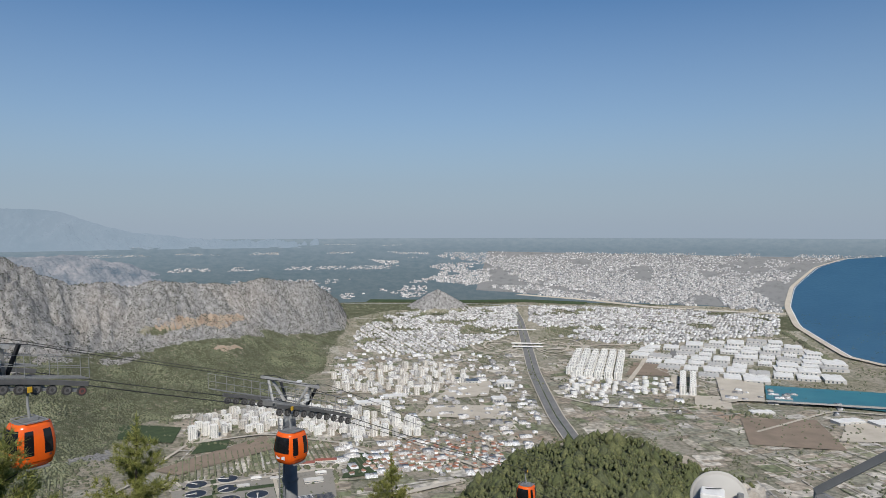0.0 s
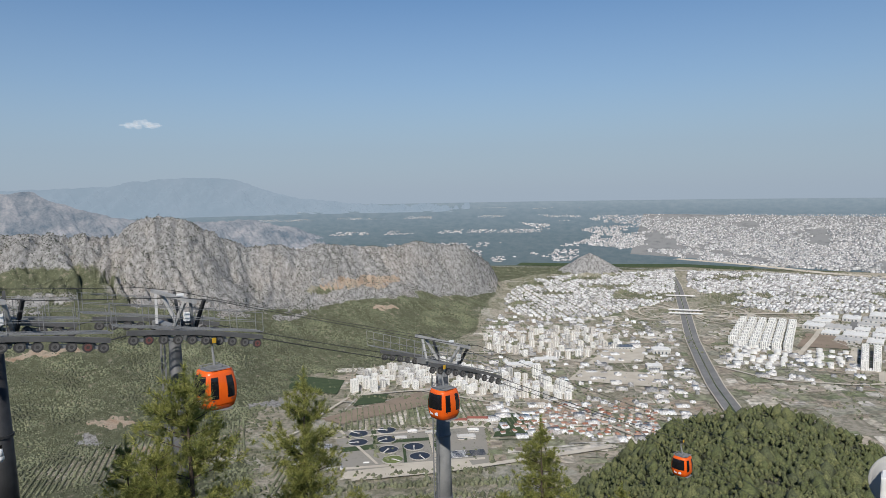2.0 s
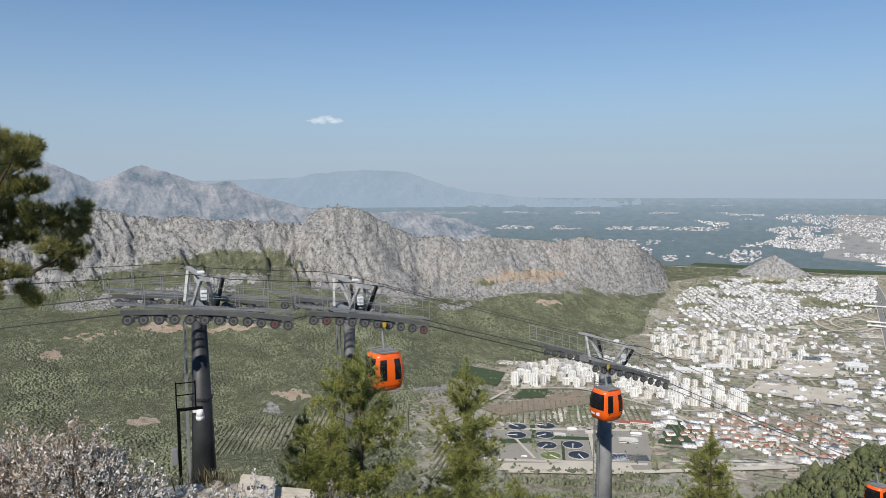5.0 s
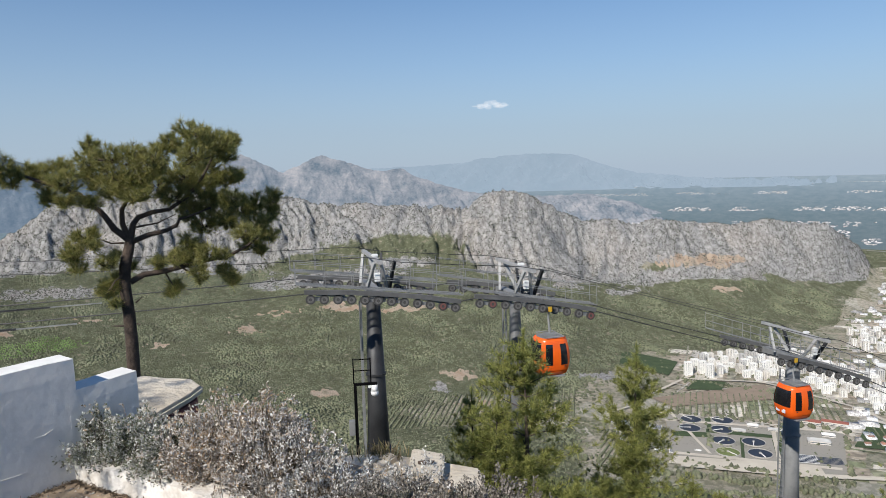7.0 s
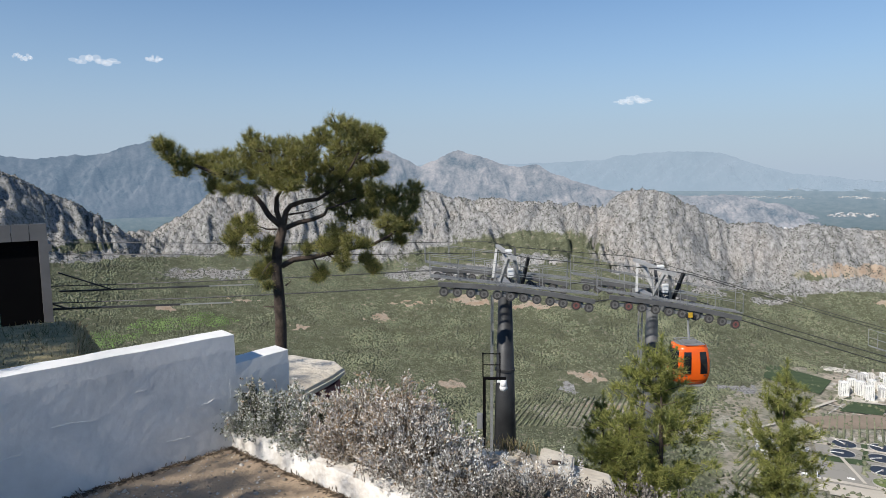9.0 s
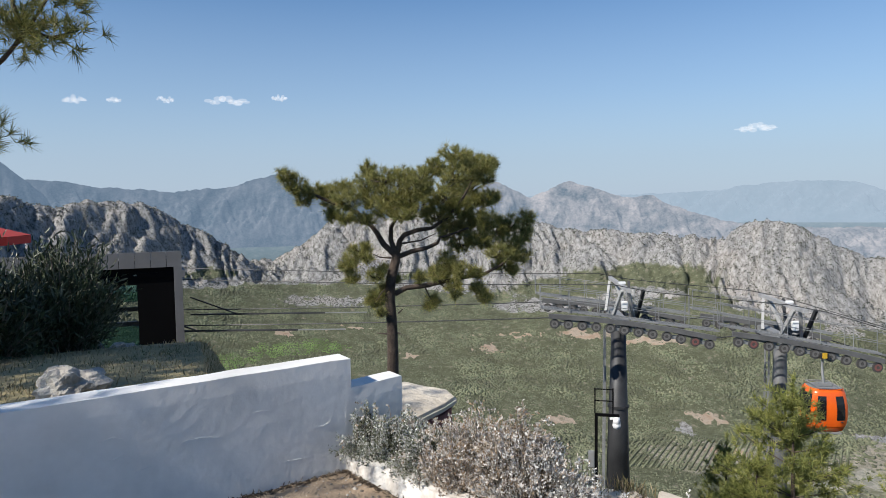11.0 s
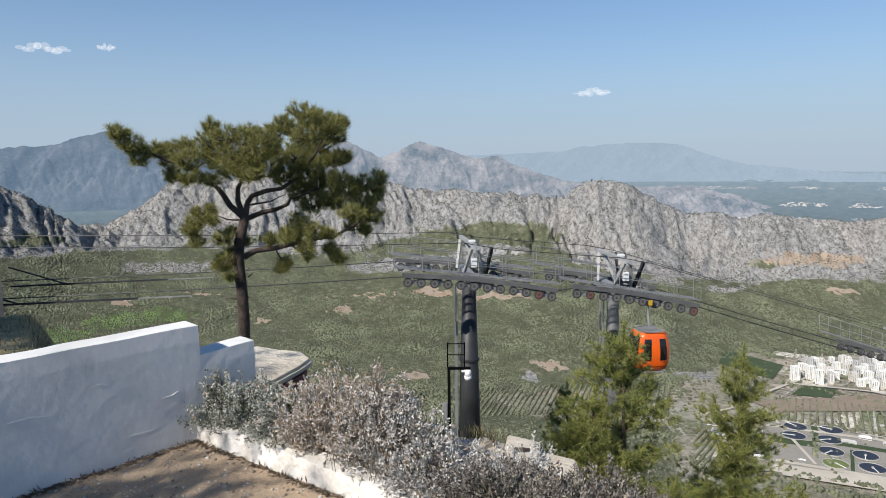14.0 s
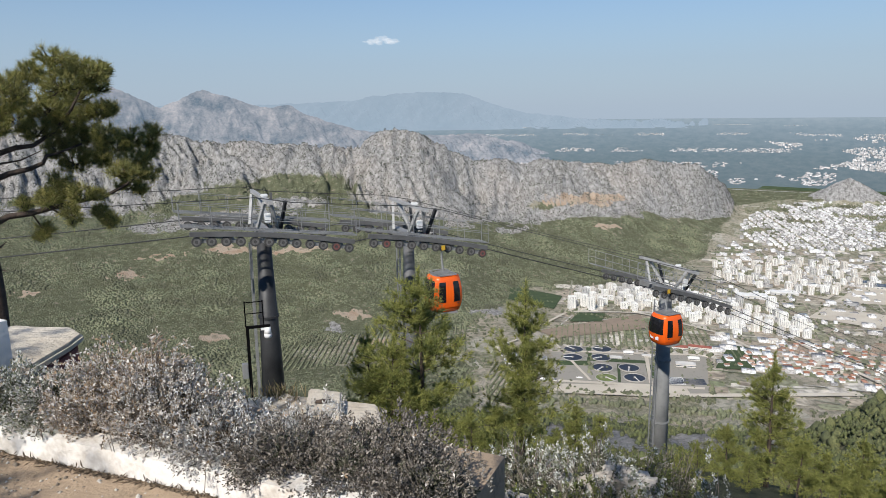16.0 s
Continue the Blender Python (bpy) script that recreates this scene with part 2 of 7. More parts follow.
M_CROP = mat("green_crop", (0.05, 0.075, 0.03), (0.03, 0.05, 0.02), scale=0.05, rough=1.0)
M_SEA = mat("sea_water", (0.045, 0.12, 0.195), (0.032, 0.095, 0.165), scale=0.004, rough=0.35, bump=0.15, bump_scale=0.08)
M_HARBOUR = mat("harbour_water", (0.04, 0.19, 0.22), (0.03, 0.15, 0.19), scale=0.01, rough=0.3)
M_TANK_WATER = mat("tank_water", (0.03, 0.038, 0.055), (0.018, 0.024, 0.036), scale=0.05, rough=0.55)
M_ALGAE = mat("algae_water", (0.16, 0.19, 0.06), (0.10, 0.13, 0.04), scale=0.1, rough=0.6)
M_PALE_STEEL = mat("pale_steel", (0.36, 0.36, 0.355), (0.26, 0.26, 0.257), scale=1.2, rough=0.65)
M_STEEL = mat("galvanised_steel", (0.25, 0.255, 0.255), (0.16, 0.165, 0.17), scale=1.2, rough=0.65, metal=0.15)
M_DARK_STEEL = mat("dark_steel", (0.05, 0.051, 0.054), (0.026, 0.027, 0.029), scale=1.5, rough=0.55, metal=0.4)
M_RUBBER = mat("worn_rubber", (0.07, 0.068, 0.066), (0.04, 0.039, 0.038), scale=6, rough=0.8)
M_WHEEL = mat("sheave_steel", (0.15, 0.146, 0.142), (0.07, 0.068, 0.066), scale=5, rough=0.6, metal=0.0)
M_WHEEL_RED = mat("red_sheave", (0.19, 0.075, 0.065), (0.13, 0.06, 0.055), scale=5, rough=0.5)
M_ROPE = mat("steel_rope", (0.06, 0.06, 0.06), (0.03, 0.03, 0.03), scale=30, rough=0.5, metal=0.5)
M_WHITE_PAINT = mat("white_paint", (0.78, 0.78, 0.77), (0.66, 0.66, 0.65), scale=2, rough=0.5)
M_ORANGE = mat("orange_paint", (0.78, 0.12, 0.012), (0.70, 0.095, 0.01), scale=1.5, rough=0.25)
M_TINT = mat("tinted_glass", (0.012, 0.012, 0.014), (0.008, 0.008, 0.009), scale=1, rough=0.05)
M_YELLOW = mat("yellow_paint", (0.6, 0.38, 0.03), (0.45, 0.27, 0.03), scale=3, rough=0.5)
M_PLASTER = mat("whitewashed_plaster", (0.76, 0.75, 0.73), (0.60, 0.59, 0.57), scale=1.3, rough=0.9, bump=0.07, bump_scale=12)
M_KERB = mat("dusty_whitewash", (0.76, 0.73, 0.69), (0.42, 0.36, 0.29), scale=2.6, rough=0.95, bump=0.3, bump_scale=14, fine=0.45)
M_EARTH = mat("dusty_earth", (0.36, 0.27, 0.185), (0.13, 0.095, 0.065), scale=2.1, rough=1.0, bump=0.5, bump_scale=34, fine=0.7)
M_PEBBLE = island_mat("pebbles", [(0.30, 0.25, 0.20), (0.42, 0.37, 0.31), (0.19, 0.155, 0.12), (0.50, 0.46, 0.41)])
M_ROCK = mat("limestone", (0.48, 0.45, 0.40), (0.26, 0.23, 0.20), scale=2.2, rough=0.95, bump=0.8, bump_scale=7)
M_PAD = mat("weathered_concrete", (0.60, 0.54, 0.45), (0.42, 0.36, 0.28), scale=1.2, rough=0.95, bump=0.5, bump_scale=10)
M_MAROON = mat("maroon_paint", (0.17, 0.05, 0.05), (0.10, 0.035, 0.035), scale=3, rough=0.8)
M_SILVER_LEAF = island_mat("silver_leaves", [(0.40, 0.385, 0.355), (0.58, 0.565, 0.54), (0.23, 0.215, 0.185), (0.42, 0.39, 0.35), (0.68, 0.665, 0.64)], translucent=0.15)
M_GREEN_LEAF = island_mat("grey_green_leaves", [(0.28, 0.285, 0.22), (0.46, 0.46, 0.42), (0.15, 0.165, 0.10), (0.62, 0.62, 0.59)], translucent=0.15)
M_DRY_LEAF = island_mat("dry_leaves", [(0.52, 0.485, 0.45), (0.36, 0.295, 0.225), (0.66, 0.635, 0.60), (0.44, 0.39, 0.335), (0.28, 0.195, 0.12)], translucent=0.15)
# Silver leaves darkened to carry the shade over the right-hand shrubs.
M_SHADED_SILVER = island_mat("shaded_silver_leaves", [(0.13, 0.112, 0.092), (0.21, 0.187, 0.16), (0.085, 0.072, 0.055), (0.31, 0.28, 0.245)], translucent=0.1)
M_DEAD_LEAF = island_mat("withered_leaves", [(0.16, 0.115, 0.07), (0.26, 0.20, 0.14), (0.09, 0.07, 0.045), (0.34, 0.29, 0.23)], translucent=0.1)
# Darker leaf tones that paint the shade inside green and grey shrubs.
M_SHADE_LEAF = island_mat("inner_shade_leaves", [(0.07, 0.075, 0.045), (0.12, 0.12, 0.08), (0.05, 0.05, 0.03), (0.20, 0.19, 0.15)], translucent=0.1)
M_LITTER = island_mat("brown_litter", [(0.10, 0.07, 0.045), (0.16, 0.12, 0.08), (0.07, 0.05, 0.035)])
M_TWIG = mat("grey_twigs", (0.22, 0.19, 0.16), (0.12, 0.10, 0.08), scale=12, rough=0.95)
M_BARK = mat("pine_bark", (0.085, 0.062, 0.048), (0.035, 0.025, 0.02), scale=7, rough=0.95, bump=0.8, bump_scale=22)
M_NEEDLE = island_mat("pine_needles", [(0.27, 0.27, 0.075), (0.17, 0.185, 0.055), (0.38, 0.345, 0.12), (0.09, 0.108, 0.037), (0.33, 0.285, 0.105)], translucent=0.35)
M_YOUNG_NEEDLE = island_mat("young_pine_needles", [(0.29, 0.30, 0.075), (0.19, 0.215, 0.055), (0.37, 0.36, 0.11), (0.12, 0.145, 0.04)], translucent=0.35)
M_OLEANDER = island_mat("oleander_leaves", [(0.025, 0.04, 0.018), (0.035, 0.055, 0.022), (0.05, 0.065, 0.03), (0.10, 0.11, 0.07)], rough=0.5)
M_LAWN = mat("dry_lawn", (0.30, 0.25, 0.13), (0.10, 0.10, 0.04), scale=1.2, rough=1.0, bump=0.7, bump_scale=25, fine=0.6)
M_GRASS = island_mat("dry_grass", [(0.36, 0.29, 0.18), (0.26, 0.21, 0.11), (0.15, 0.14, 0.06), (0.42, 0.35, 0.23)], translucent=0.3)
M_FASCIA = mat("grey_fascia", (0.17, 0.165, 0.165), (0.13, 0.125, 0.125), scale=0.8, rough=0.6)
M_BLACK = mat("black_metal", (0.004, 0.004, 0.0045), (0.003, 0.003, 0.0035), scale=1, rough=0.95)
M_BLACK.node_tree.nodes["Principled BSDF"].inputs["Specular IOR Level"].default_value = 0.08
M_RED_CANVAS = mat("red_canvas", (0.42, 0.035, 0.03), (0.33, 0.03, 0.025), scale=2, rough=0.9)
# The cloud's sunlit white is emission over a near-black base.
M_GLOW_CLOUD = mat("cloud", (0.03, 0.03, 0.03), (0.02, 0.02, 0.02), scale=0.01, rough=1.0, emit=(0.95, 0.94, 0.95))
cl = M_GLOW_CLOUD.node_tree
ctr, cms = cl.nodes.new("ShaderNodeBsdfTransparent"), cl.nodes.new("ShaderNodeMixShader")
cms.inputs[0].default_value = 0.11
cl.links.new(ctr.outputs[0], cms.inputs[1]), cl.links.new(cl.nodes["Principled BSDF"].outputs[0], cms.inputs[2])
cl.links.new(cms.outputs[0], cl.nodes["Material Output"].inputs[0])
M_GREEN_GLASS = mat("green_glass", (0.10, 0.17, 0.15), (0.07, 0.12, 0.11), scale=0.5, rough=0.15)
gg = M_GREEN_GLASS.node_tree
gtr, gms = gg.nodes.new("ShaderNodeBsdfTransparent"), gg.nodes.new("ShaderNodeMixShader")
gtr.inputs[0].default_value, gms.inputs[0].default_value = (0.55, 0.78, 0.72, 1), 0.35
gg.links.new(gtr.outputs[0], gms.inputs[1]), gg.links.new(gg.nodes["Principled BSDF"].outputs[0], gms.inputs[2])
gg.links.new(gms.outputs[0], gg.nodes["Material Output"].inputs[0])

# ---- building helpers ----
EYE = 2.3
rng = np.random.default_rng(7)


def link_mesh(name, me, material, parent=None, label=""):
    for m in material if isinstance(material, (list, tuple)) else [material]:
        me.materials.append(m)
    ob = new(name, me)
    if parent:
        ob.parent = parent
    if label:
        ob["label"] = label
    return ob


def part(name, bm, material, parent=None, label="", smooth=False):
    me = bpy.data.meshes.new(name)
    bm.to_mesh(me)
    bm.free()
    if smooth:
        me.polygons.foreach_set("use_smooth", [True] * len(me.polygons))
    return link_mesh(name, me, material, parent, label)


def raw_mesh(name, verts, faces):
    """A mesh from arrays: faces is an (n, 3) or (n, 4) array."""
    me = bpy.data.meshes.new(name)
    verts, faces = np.asarray(verts, np.float32), np.asarray(faces, np.int32)
    n = faces.shape[1]
    me.vertices.add(len(verts))
    me.vertices.foreach_set("co", verts.ravel())
    me.loops.add(faces.size)
    me.loops.foreach_set("vertex_index", faces.ravel())
    me.polygons.add(len(faces))
    me.polygons.foreach_set("loop_start", np.arange(0, faces.size, n, dtype=np.int32))
    me.update(calc_edges=True)
    return me


def thing(name, at, label, category, group="", kind="", turn=0.0):
    ob = new(name)
    ob.empty_display_size = 0.2
    ob.matrix_world = pose(*at, 0, 0, turn)
    return tagged(ob, label, category, group, kind)


def box_bm(bm, x0, y0, z0, x1, y1, z1, m=None):
    vs = [bm.verts.new(Vector(p) if m is None else m @ Vector(p)) for p in
          ((x0, y0, z0), (x1, y0, z0), (x1, y1, z0), (x0, y1, z0), (x0, y0, z1), (x1, y0, z1), (x1, y1, z1), (x0, y1, z1))]
    return [bm.faces.new([vs[i] for i in f]) for f in ((3, 2, 1, 0), (4, 5, 6, 7), (0, 1, 5, 4), (1, 2, 6, 5), (2, 3, 7, 6), (3, 0, 4, 7))]


def box(x0, y0, z0, x1, y1, z1, bevel=0.0):
    bm = bmesh.new()
    box_bm(bm, x0, y0, z0, x1, y1, z1)
    if bevel:
        bmesh.ops.bevel(bm, geom=bm.edges[:], offset=bevel, segments=2, affect="EDGES")
    return bm


def tube_bm(bm, a, b, r0, r1=None, sides=8, caps=True):
    a, b = Vector(a), Vector(b)
    r1 = r0 if r1 is None else r1
    q = (b - a).to_track_quat("Z", "Y")
    rings = []
    for p, r in ((a, r0), (b, r1)):
        rings.append([bm.verts.new(p + q @ Vector((r * math.cos(2 * math.pi * k / sides), r * math.sin(2 * math.pi * k / sides), 0))) for k in range(sides)])
    for k in range(sides):
        bm.faces.new((rings[0][k], rings[0][(k + 1) % sides], rings[1][(k + 1) % sides], rings[1][k]))
    if caps:
        bm.faces.new(rings[0][::-1])
        bm.faces.new(rings[1])
    return bm


def beam_bm(bm, a, b, w, h):
    """A straight bar of section w by h from a to b, upright side h."""
    a, b = Vector(a), Vector(b)
    y = (b - a).normalized()
    up = Vector((0, 0, 1)) if abs(y.z) < 0.9 else Vector((1, 0, 0))
    x = y.cross(up).normalized()
    z = x.cross(y)
    m = Matrix((x, y, z)).transposed().to_4x4()
    m.translation = a
    box_bm(bm, -w / 2, 0, -h / 2, w / 2, (b - a).length, h / 2, m)
    return bm


def sweep_bm(bm, pts, radii, sides=6):
    """A tapering limb along points."""
    prev = q = None
    for n, p in enumerate(pts):
        p = Vector(p)
        d = (Vector(pts[min(n + 1, len(pts) - 1)]) - Vector(pts[max(n - 1, 0)])).normalized()
        q = d.to_track_quat("Z", "Y") if q is None else (q @ Vector((0, 0, 1))).rotation_difference(d) @ q
        ring = [bm.verts.new(p + q @ Vector((radii[n] * math.cos(2 * math.pi * k / sides), radii[n] * math.sin(2 * math.pi * k / sides), 0))) for k in range(sides)]
        if prev:
            for k in range(sides):
                bm.faces.new((prev[k], prev[(k + 1) % sides], ring[(k + 1) % sides], ring[k]))
        prev = ring
    return bm


# ---- the lie of the land ----
# Real positions are taken about the eye; beyond 2.5 km distances are drawn in, so that 31 km end at 4.9 km, seen under the same angle.
PLAIN = -600.0


def draw_in(p):
    p = np.asarray(p, float)
    d = np.hypot(p[..., 0], p[..., 1])
    far = np.maximum(d, 2500)
    r = np.where(d > 2500, 2500 + 2400 * (1 - 2500 / far) / 0.92, d)
    return p * (r / np.maximum(d, 1e-6))[..., None] + (0, 0, EYE)


def polar(az, d, z=PLAIN):
    a = np.radians(az)
    return np.stack(np.broadcast_arrays(-np.sin(a) * d, np.cos(a) * d, z), -1).astype(float)


def smooth(a, b, x):
    t = np.clip((x - a) / (b - a), 0, 1)
    return t * t * (3 - 2 * t)


def value_noise(x, y, seed=0):
    xi, yi = np.floor(x), np.floor(y)
    fx, fy = x - xi, y - yi
    fx, fy = fx * fx * (3 - 2 * fx), fy * fy * (3 - 2 * fy)

    def h(i, j):
        v = np.sin(i * 127.1 + j * 311.7 + seed * 74.7) * 43758.5453
        return v - np.floor(v)

    return (h(xi, yi) * (1 - fx) + h(xi + 1, yi) * fx) * (1 - fy) + (h(xi, yi + 1) * (1 - fx) + h(xi + 1, yi + 1) * fx) * fy


def fbm(x, y, octaves=5, seed=0, gain=0.5):
    out, amp, total = 0.0, 1.0, 0.0
    for n in range(octaves):
        out, total = out + amp * value_noise(x, y, seed + n), total + amp
        x, y, amp = x * 2.03 + 17.1, y * 2.03 + 5.3, amp * gain
    return out / total


# The rock ridge: elevation of its crest by azimuth (degrees, to the left of north), and its foot.
CREST_AZ = [7, 7.6, 8.5, 9.9, 10.6, 14.5, 16.9, 19.3, 23, 24.4, 26.3, 28.2, 29.6, 31.4, 32.7, 34.2, 36.2, 37.5, 38.8, 40.5, 44.5, 46.2, 49.4, 52.5, 55, 60, 64, 69, 71.8, 74, 75.8, 78, 80.5, 82, 83.7, 86.4, 89.4, 91, 93.2, 100, 118]
CREST_EL = [-8.2, -7.3, -6.1, -5.0, -4.5, -4.3, -4.5, -4.4, -4.2, -4.5, -4.1, -4.3, -3.6, -2.55, -1.85, -1.6, -1.85, -2.7, -3.1, -2.8, -2.8, -2.2, -2.2, -1.6, -1.4, -0.9, -0.8, -1.2, -3.3, -4.4, -4.2, -2.8, -1.6, -0.5, 0.25, 0.5, 0.0, 0.8, 1.0, 2, 4]
FOOT_AZ = [7, 10, 17, 24, 32, 40, 47, 55, 72, 82, 95, 118]
FOOT_D = [4000, 3500, 3050, 2800, 2600, 2650, 2700, 2800, 2950, 2600, 2200, 1800]
FOOT_EL = [-8.3, -8.9, -8.7, -9.6, -9.5, -8.2, -8.0, -7.9, -6.3, -6.6, -6.0, -5.0]
SPUR_AZ = [-45, -34, -29, -25.5, -24.7, -21.4, -19.3, -16.3, -12.7, -8.1, -5.7, -3.3, -0.9, 3, 8]
SPUR_EL = [-27, -26, -24, -20.9, -19.6, -18.7, -18.1, -17.3, -16.9, -18.0, -19.1, -20.6, -22.6, -25, -27]


def ridge_run(az, d):
    """How far up the rock face a place lies: 0 at its foot, 1 on the crest, more behind."""
    foot = np.interp(az, FOOT_AZ, FOOT_D)
    return (d - foot) / 430.0, foot


def land_height(az, d):
    x, y = -np.sin(np.radians(az)) * d, np.cos(np.radians(az)) * d
    run, foot = ridge_run(az, d)
    foot_z = foot * np.tan(np.radians(np.interp(az, FOOT_AZ, FOOT_EL)))
    crest_z = (foot + 430) * np.tan(np.radians(np.interp(az, CREST_AZ, CREST_EL)))
    start = np.interp(az, [8, 16, 20, 24, 30, 45, 58], [3000, 2500, 2400, 2300, 1900, 1800, 1500])
    rise = np.clip((d - start) / (foot - start), 0, 1)
    valley = PLAIN + (foot_z - PLAIN) * rise**1.25 + 26 * (fbm(x / 210, y / 210, 4, 3) - 0.5) * np.sin(np.pi * rise)
    warp = az + 2.4 * (fbm(x / 170, y / 170, 4, 5) - 0.5) + 3.0 * (fbm(az * 0.12, d / 260, 2, 6) - 0.5)
    rugged = 0.45 + 0.55 * smooth(24, 33, az)
    crag = rugged * ((fbm(warp * 1.1, d / 300, 5, 11) - 0.5) * 70 + (fbm(x / 60, y / 60, 6, 21, 0.62) - 0.5) * 48 - np.abs(fbm(x / 42 + warp * 0.3, y / 60, 6, 23, 0.62) - 0.5) * 84 + 14) + (fbm(x / 260, y / 260, 3, 22) - 0.5) * 110
    gully = np.abs(fbm(warp * 0.5, d / 700, 4, 31) - 0.5) * 2
    flute = np.abs(fbm(warp * 1.5 + 0.2 * (d - foot) / 430, d / 520, 4, 35, 0.6) - 0.5) * 2
    crag = crag - 34 * rugged * (0.2 - flute).clip(0) / 0.2 * smooth(0.35, 0.6, fbm(x / 240, y / 240, 3, 36))
    t = np.clip(run, 0, 1)
    face = foot_z + (crest_z - foot_z) * (0.45 * t + 0.55 * smooth(0.02, 1.0, t)) + (crag - 150 * rugged * (0.2 - gully).clip(0)) * smooth(0.0, 0.25, t) * (1 - 0.62 * smooth(0.75, 1, t))
    back = face - np.clip(run - 1, 0, None) * 430 * 0.8
    z = np.where(run < 0, valley, np.maximum(back, PLAIN))
    z = PLAIN + (np.maximum(z, PLAIN) - PLAIN) * smooth(6.9, 8.3, az)
    # a lone rocky cone on the plain
    cx, cy = polar(0.2, 5000)[:2]
    z = np.maximum(z, PLAIN + 135 * (1 - np.hypot((x - cx) / 230, (y - cy) / 300)) + 30 * (fbm(x / 50, y / 50, 4, 9) - 0.5))
    # the mountain under the viewpoint, and its wooded spur
    fall = np.interp(d, [0, 6, 12, 29, 40, 100, 300, 700, 1000, 1250, 1400], [31, 31, 29.2, 27.6, 29.0, 29.8, 28.6, 27.0, 25.8, 25.0, 25.0])
    slope = -np.maximum(d, 6) * np.tan(np.radians(fall)) + (fbm(x / 40, y / 40, 4, 41) - 0.5) * np.clip((d - 8) * 0.07, 0, 26)
    spur_el = np.interp(az, SPUR_AZ, SPUR_EL)
    spur = np.where(d < 420, d * np.tan(np.radians(spur_el - 9.5 * ((420 - d) / 220).clip(0, 2.2))), 420 * np.tan(np.radians(spur_el)) - (d - 420) * 0.75)
    spur = spur + (fbm(x / 30, y / 30, 4, 51) - 0.5) * 9
    spur = np.where((az > -45) & (az < 8) & (d > 70), spur, -9999)
    near = np.maximum(slope, spur)
    behind = np.abs(az - 25) > 95
    near = np.where(behind, np.minimum(-3.6, -3.6 - (d - 60) * 0.3), near)
    return np.maximum(z, near)


def in_spot(az, el, spots):
    out = np.zeros_like(az)
    az, el = az + 3.6 * (fbm(az * 0.9, el * 2.2, 6, 14, 0.7) - 0.5), el + 1.5 * (fbm(az * 0.8, el * 2.0, 6, 15, 0.7) - 0.5)
    for a, e, ra, re in spots:
        out = np.maximum(out, 1.25 - np.hypot((az - a) / ra, (el - e) / re))
    return out.clip(0, 1)


SOIL_SPOTS = [(56.5, -12.0, 1.4, 0.35), (57.5, -11.2, 1.0, 0.2), (53.5, -11.0, 2.2, 0.16), (67.8, -10.2, 2.6, 0.16), (73.6, -10.4, 1.6, 0.25), (70.0, -13.4, 3.0, 0.25), (63, -12.6, 1.6, 0.2), (38.8, -16.8, 1.8, 0.35), (30.5, -15.6, 1.2, 0.3), (34, -18.4, 2.0, 0.3), (48.3, -10.9, 3.2, 0.42), (43, -11.3, 3.5, 0.35), (49.8, -17.7, 1.8, 0.3), (37.9, -19.0, 2.4, 0.4),
              (18.5, -7.3, 4.2, 0.5), (20, -7.9, 4.5, 0.22), (17, -9.7, 2.0, 0.25), (-6, -17.2, 5, 0.5), (3, -17.9, 4, 0.5), (-22, -14.6, 3, 0.5), (-27.5, -15.5, 3.5, 0.9)]
ROCK_SPOTS = [(26.9, -16.9, 2.4, 0.42), (40.7, -17.8, 0.8, 0.5), (52, -8.6, 6, 0.7), (43.5, -7.5, 3.5, 0.55), (45.5, -8.2, 3, 0.5), (30, -9.6, 2.2, 0.4), (33, -10.3, 3, 0.4), (70, -8.0, 5, 0.6), (25.5, -10.1, 2.5, 0.4),
              (16, -27, 3.5, 1.2), (9, -26, 3.0, 1.0), (4, -25.3, 2.0, 1.2), (-25.5, -20.8, 1.2, 1.6), (21, -26.6, 2.5, 1.0)]
WOOD_GAPS = [(44.0, -7.2, 6.5, 2.0), (42.5, -5.9, 5.2, 1.25), (40.5, -6.6, 3.2, 1.6), (47.5, -6.6, 4.6, 1.3), (51, -7.3, 4.6, 1.1), (38.5, -7.9, 2.5, 0.7), (62, -6.2, 3.0, 0.5), (22, -8.0, 2.0, 0.5), (79, -5.4, 3.0, 0.6)]


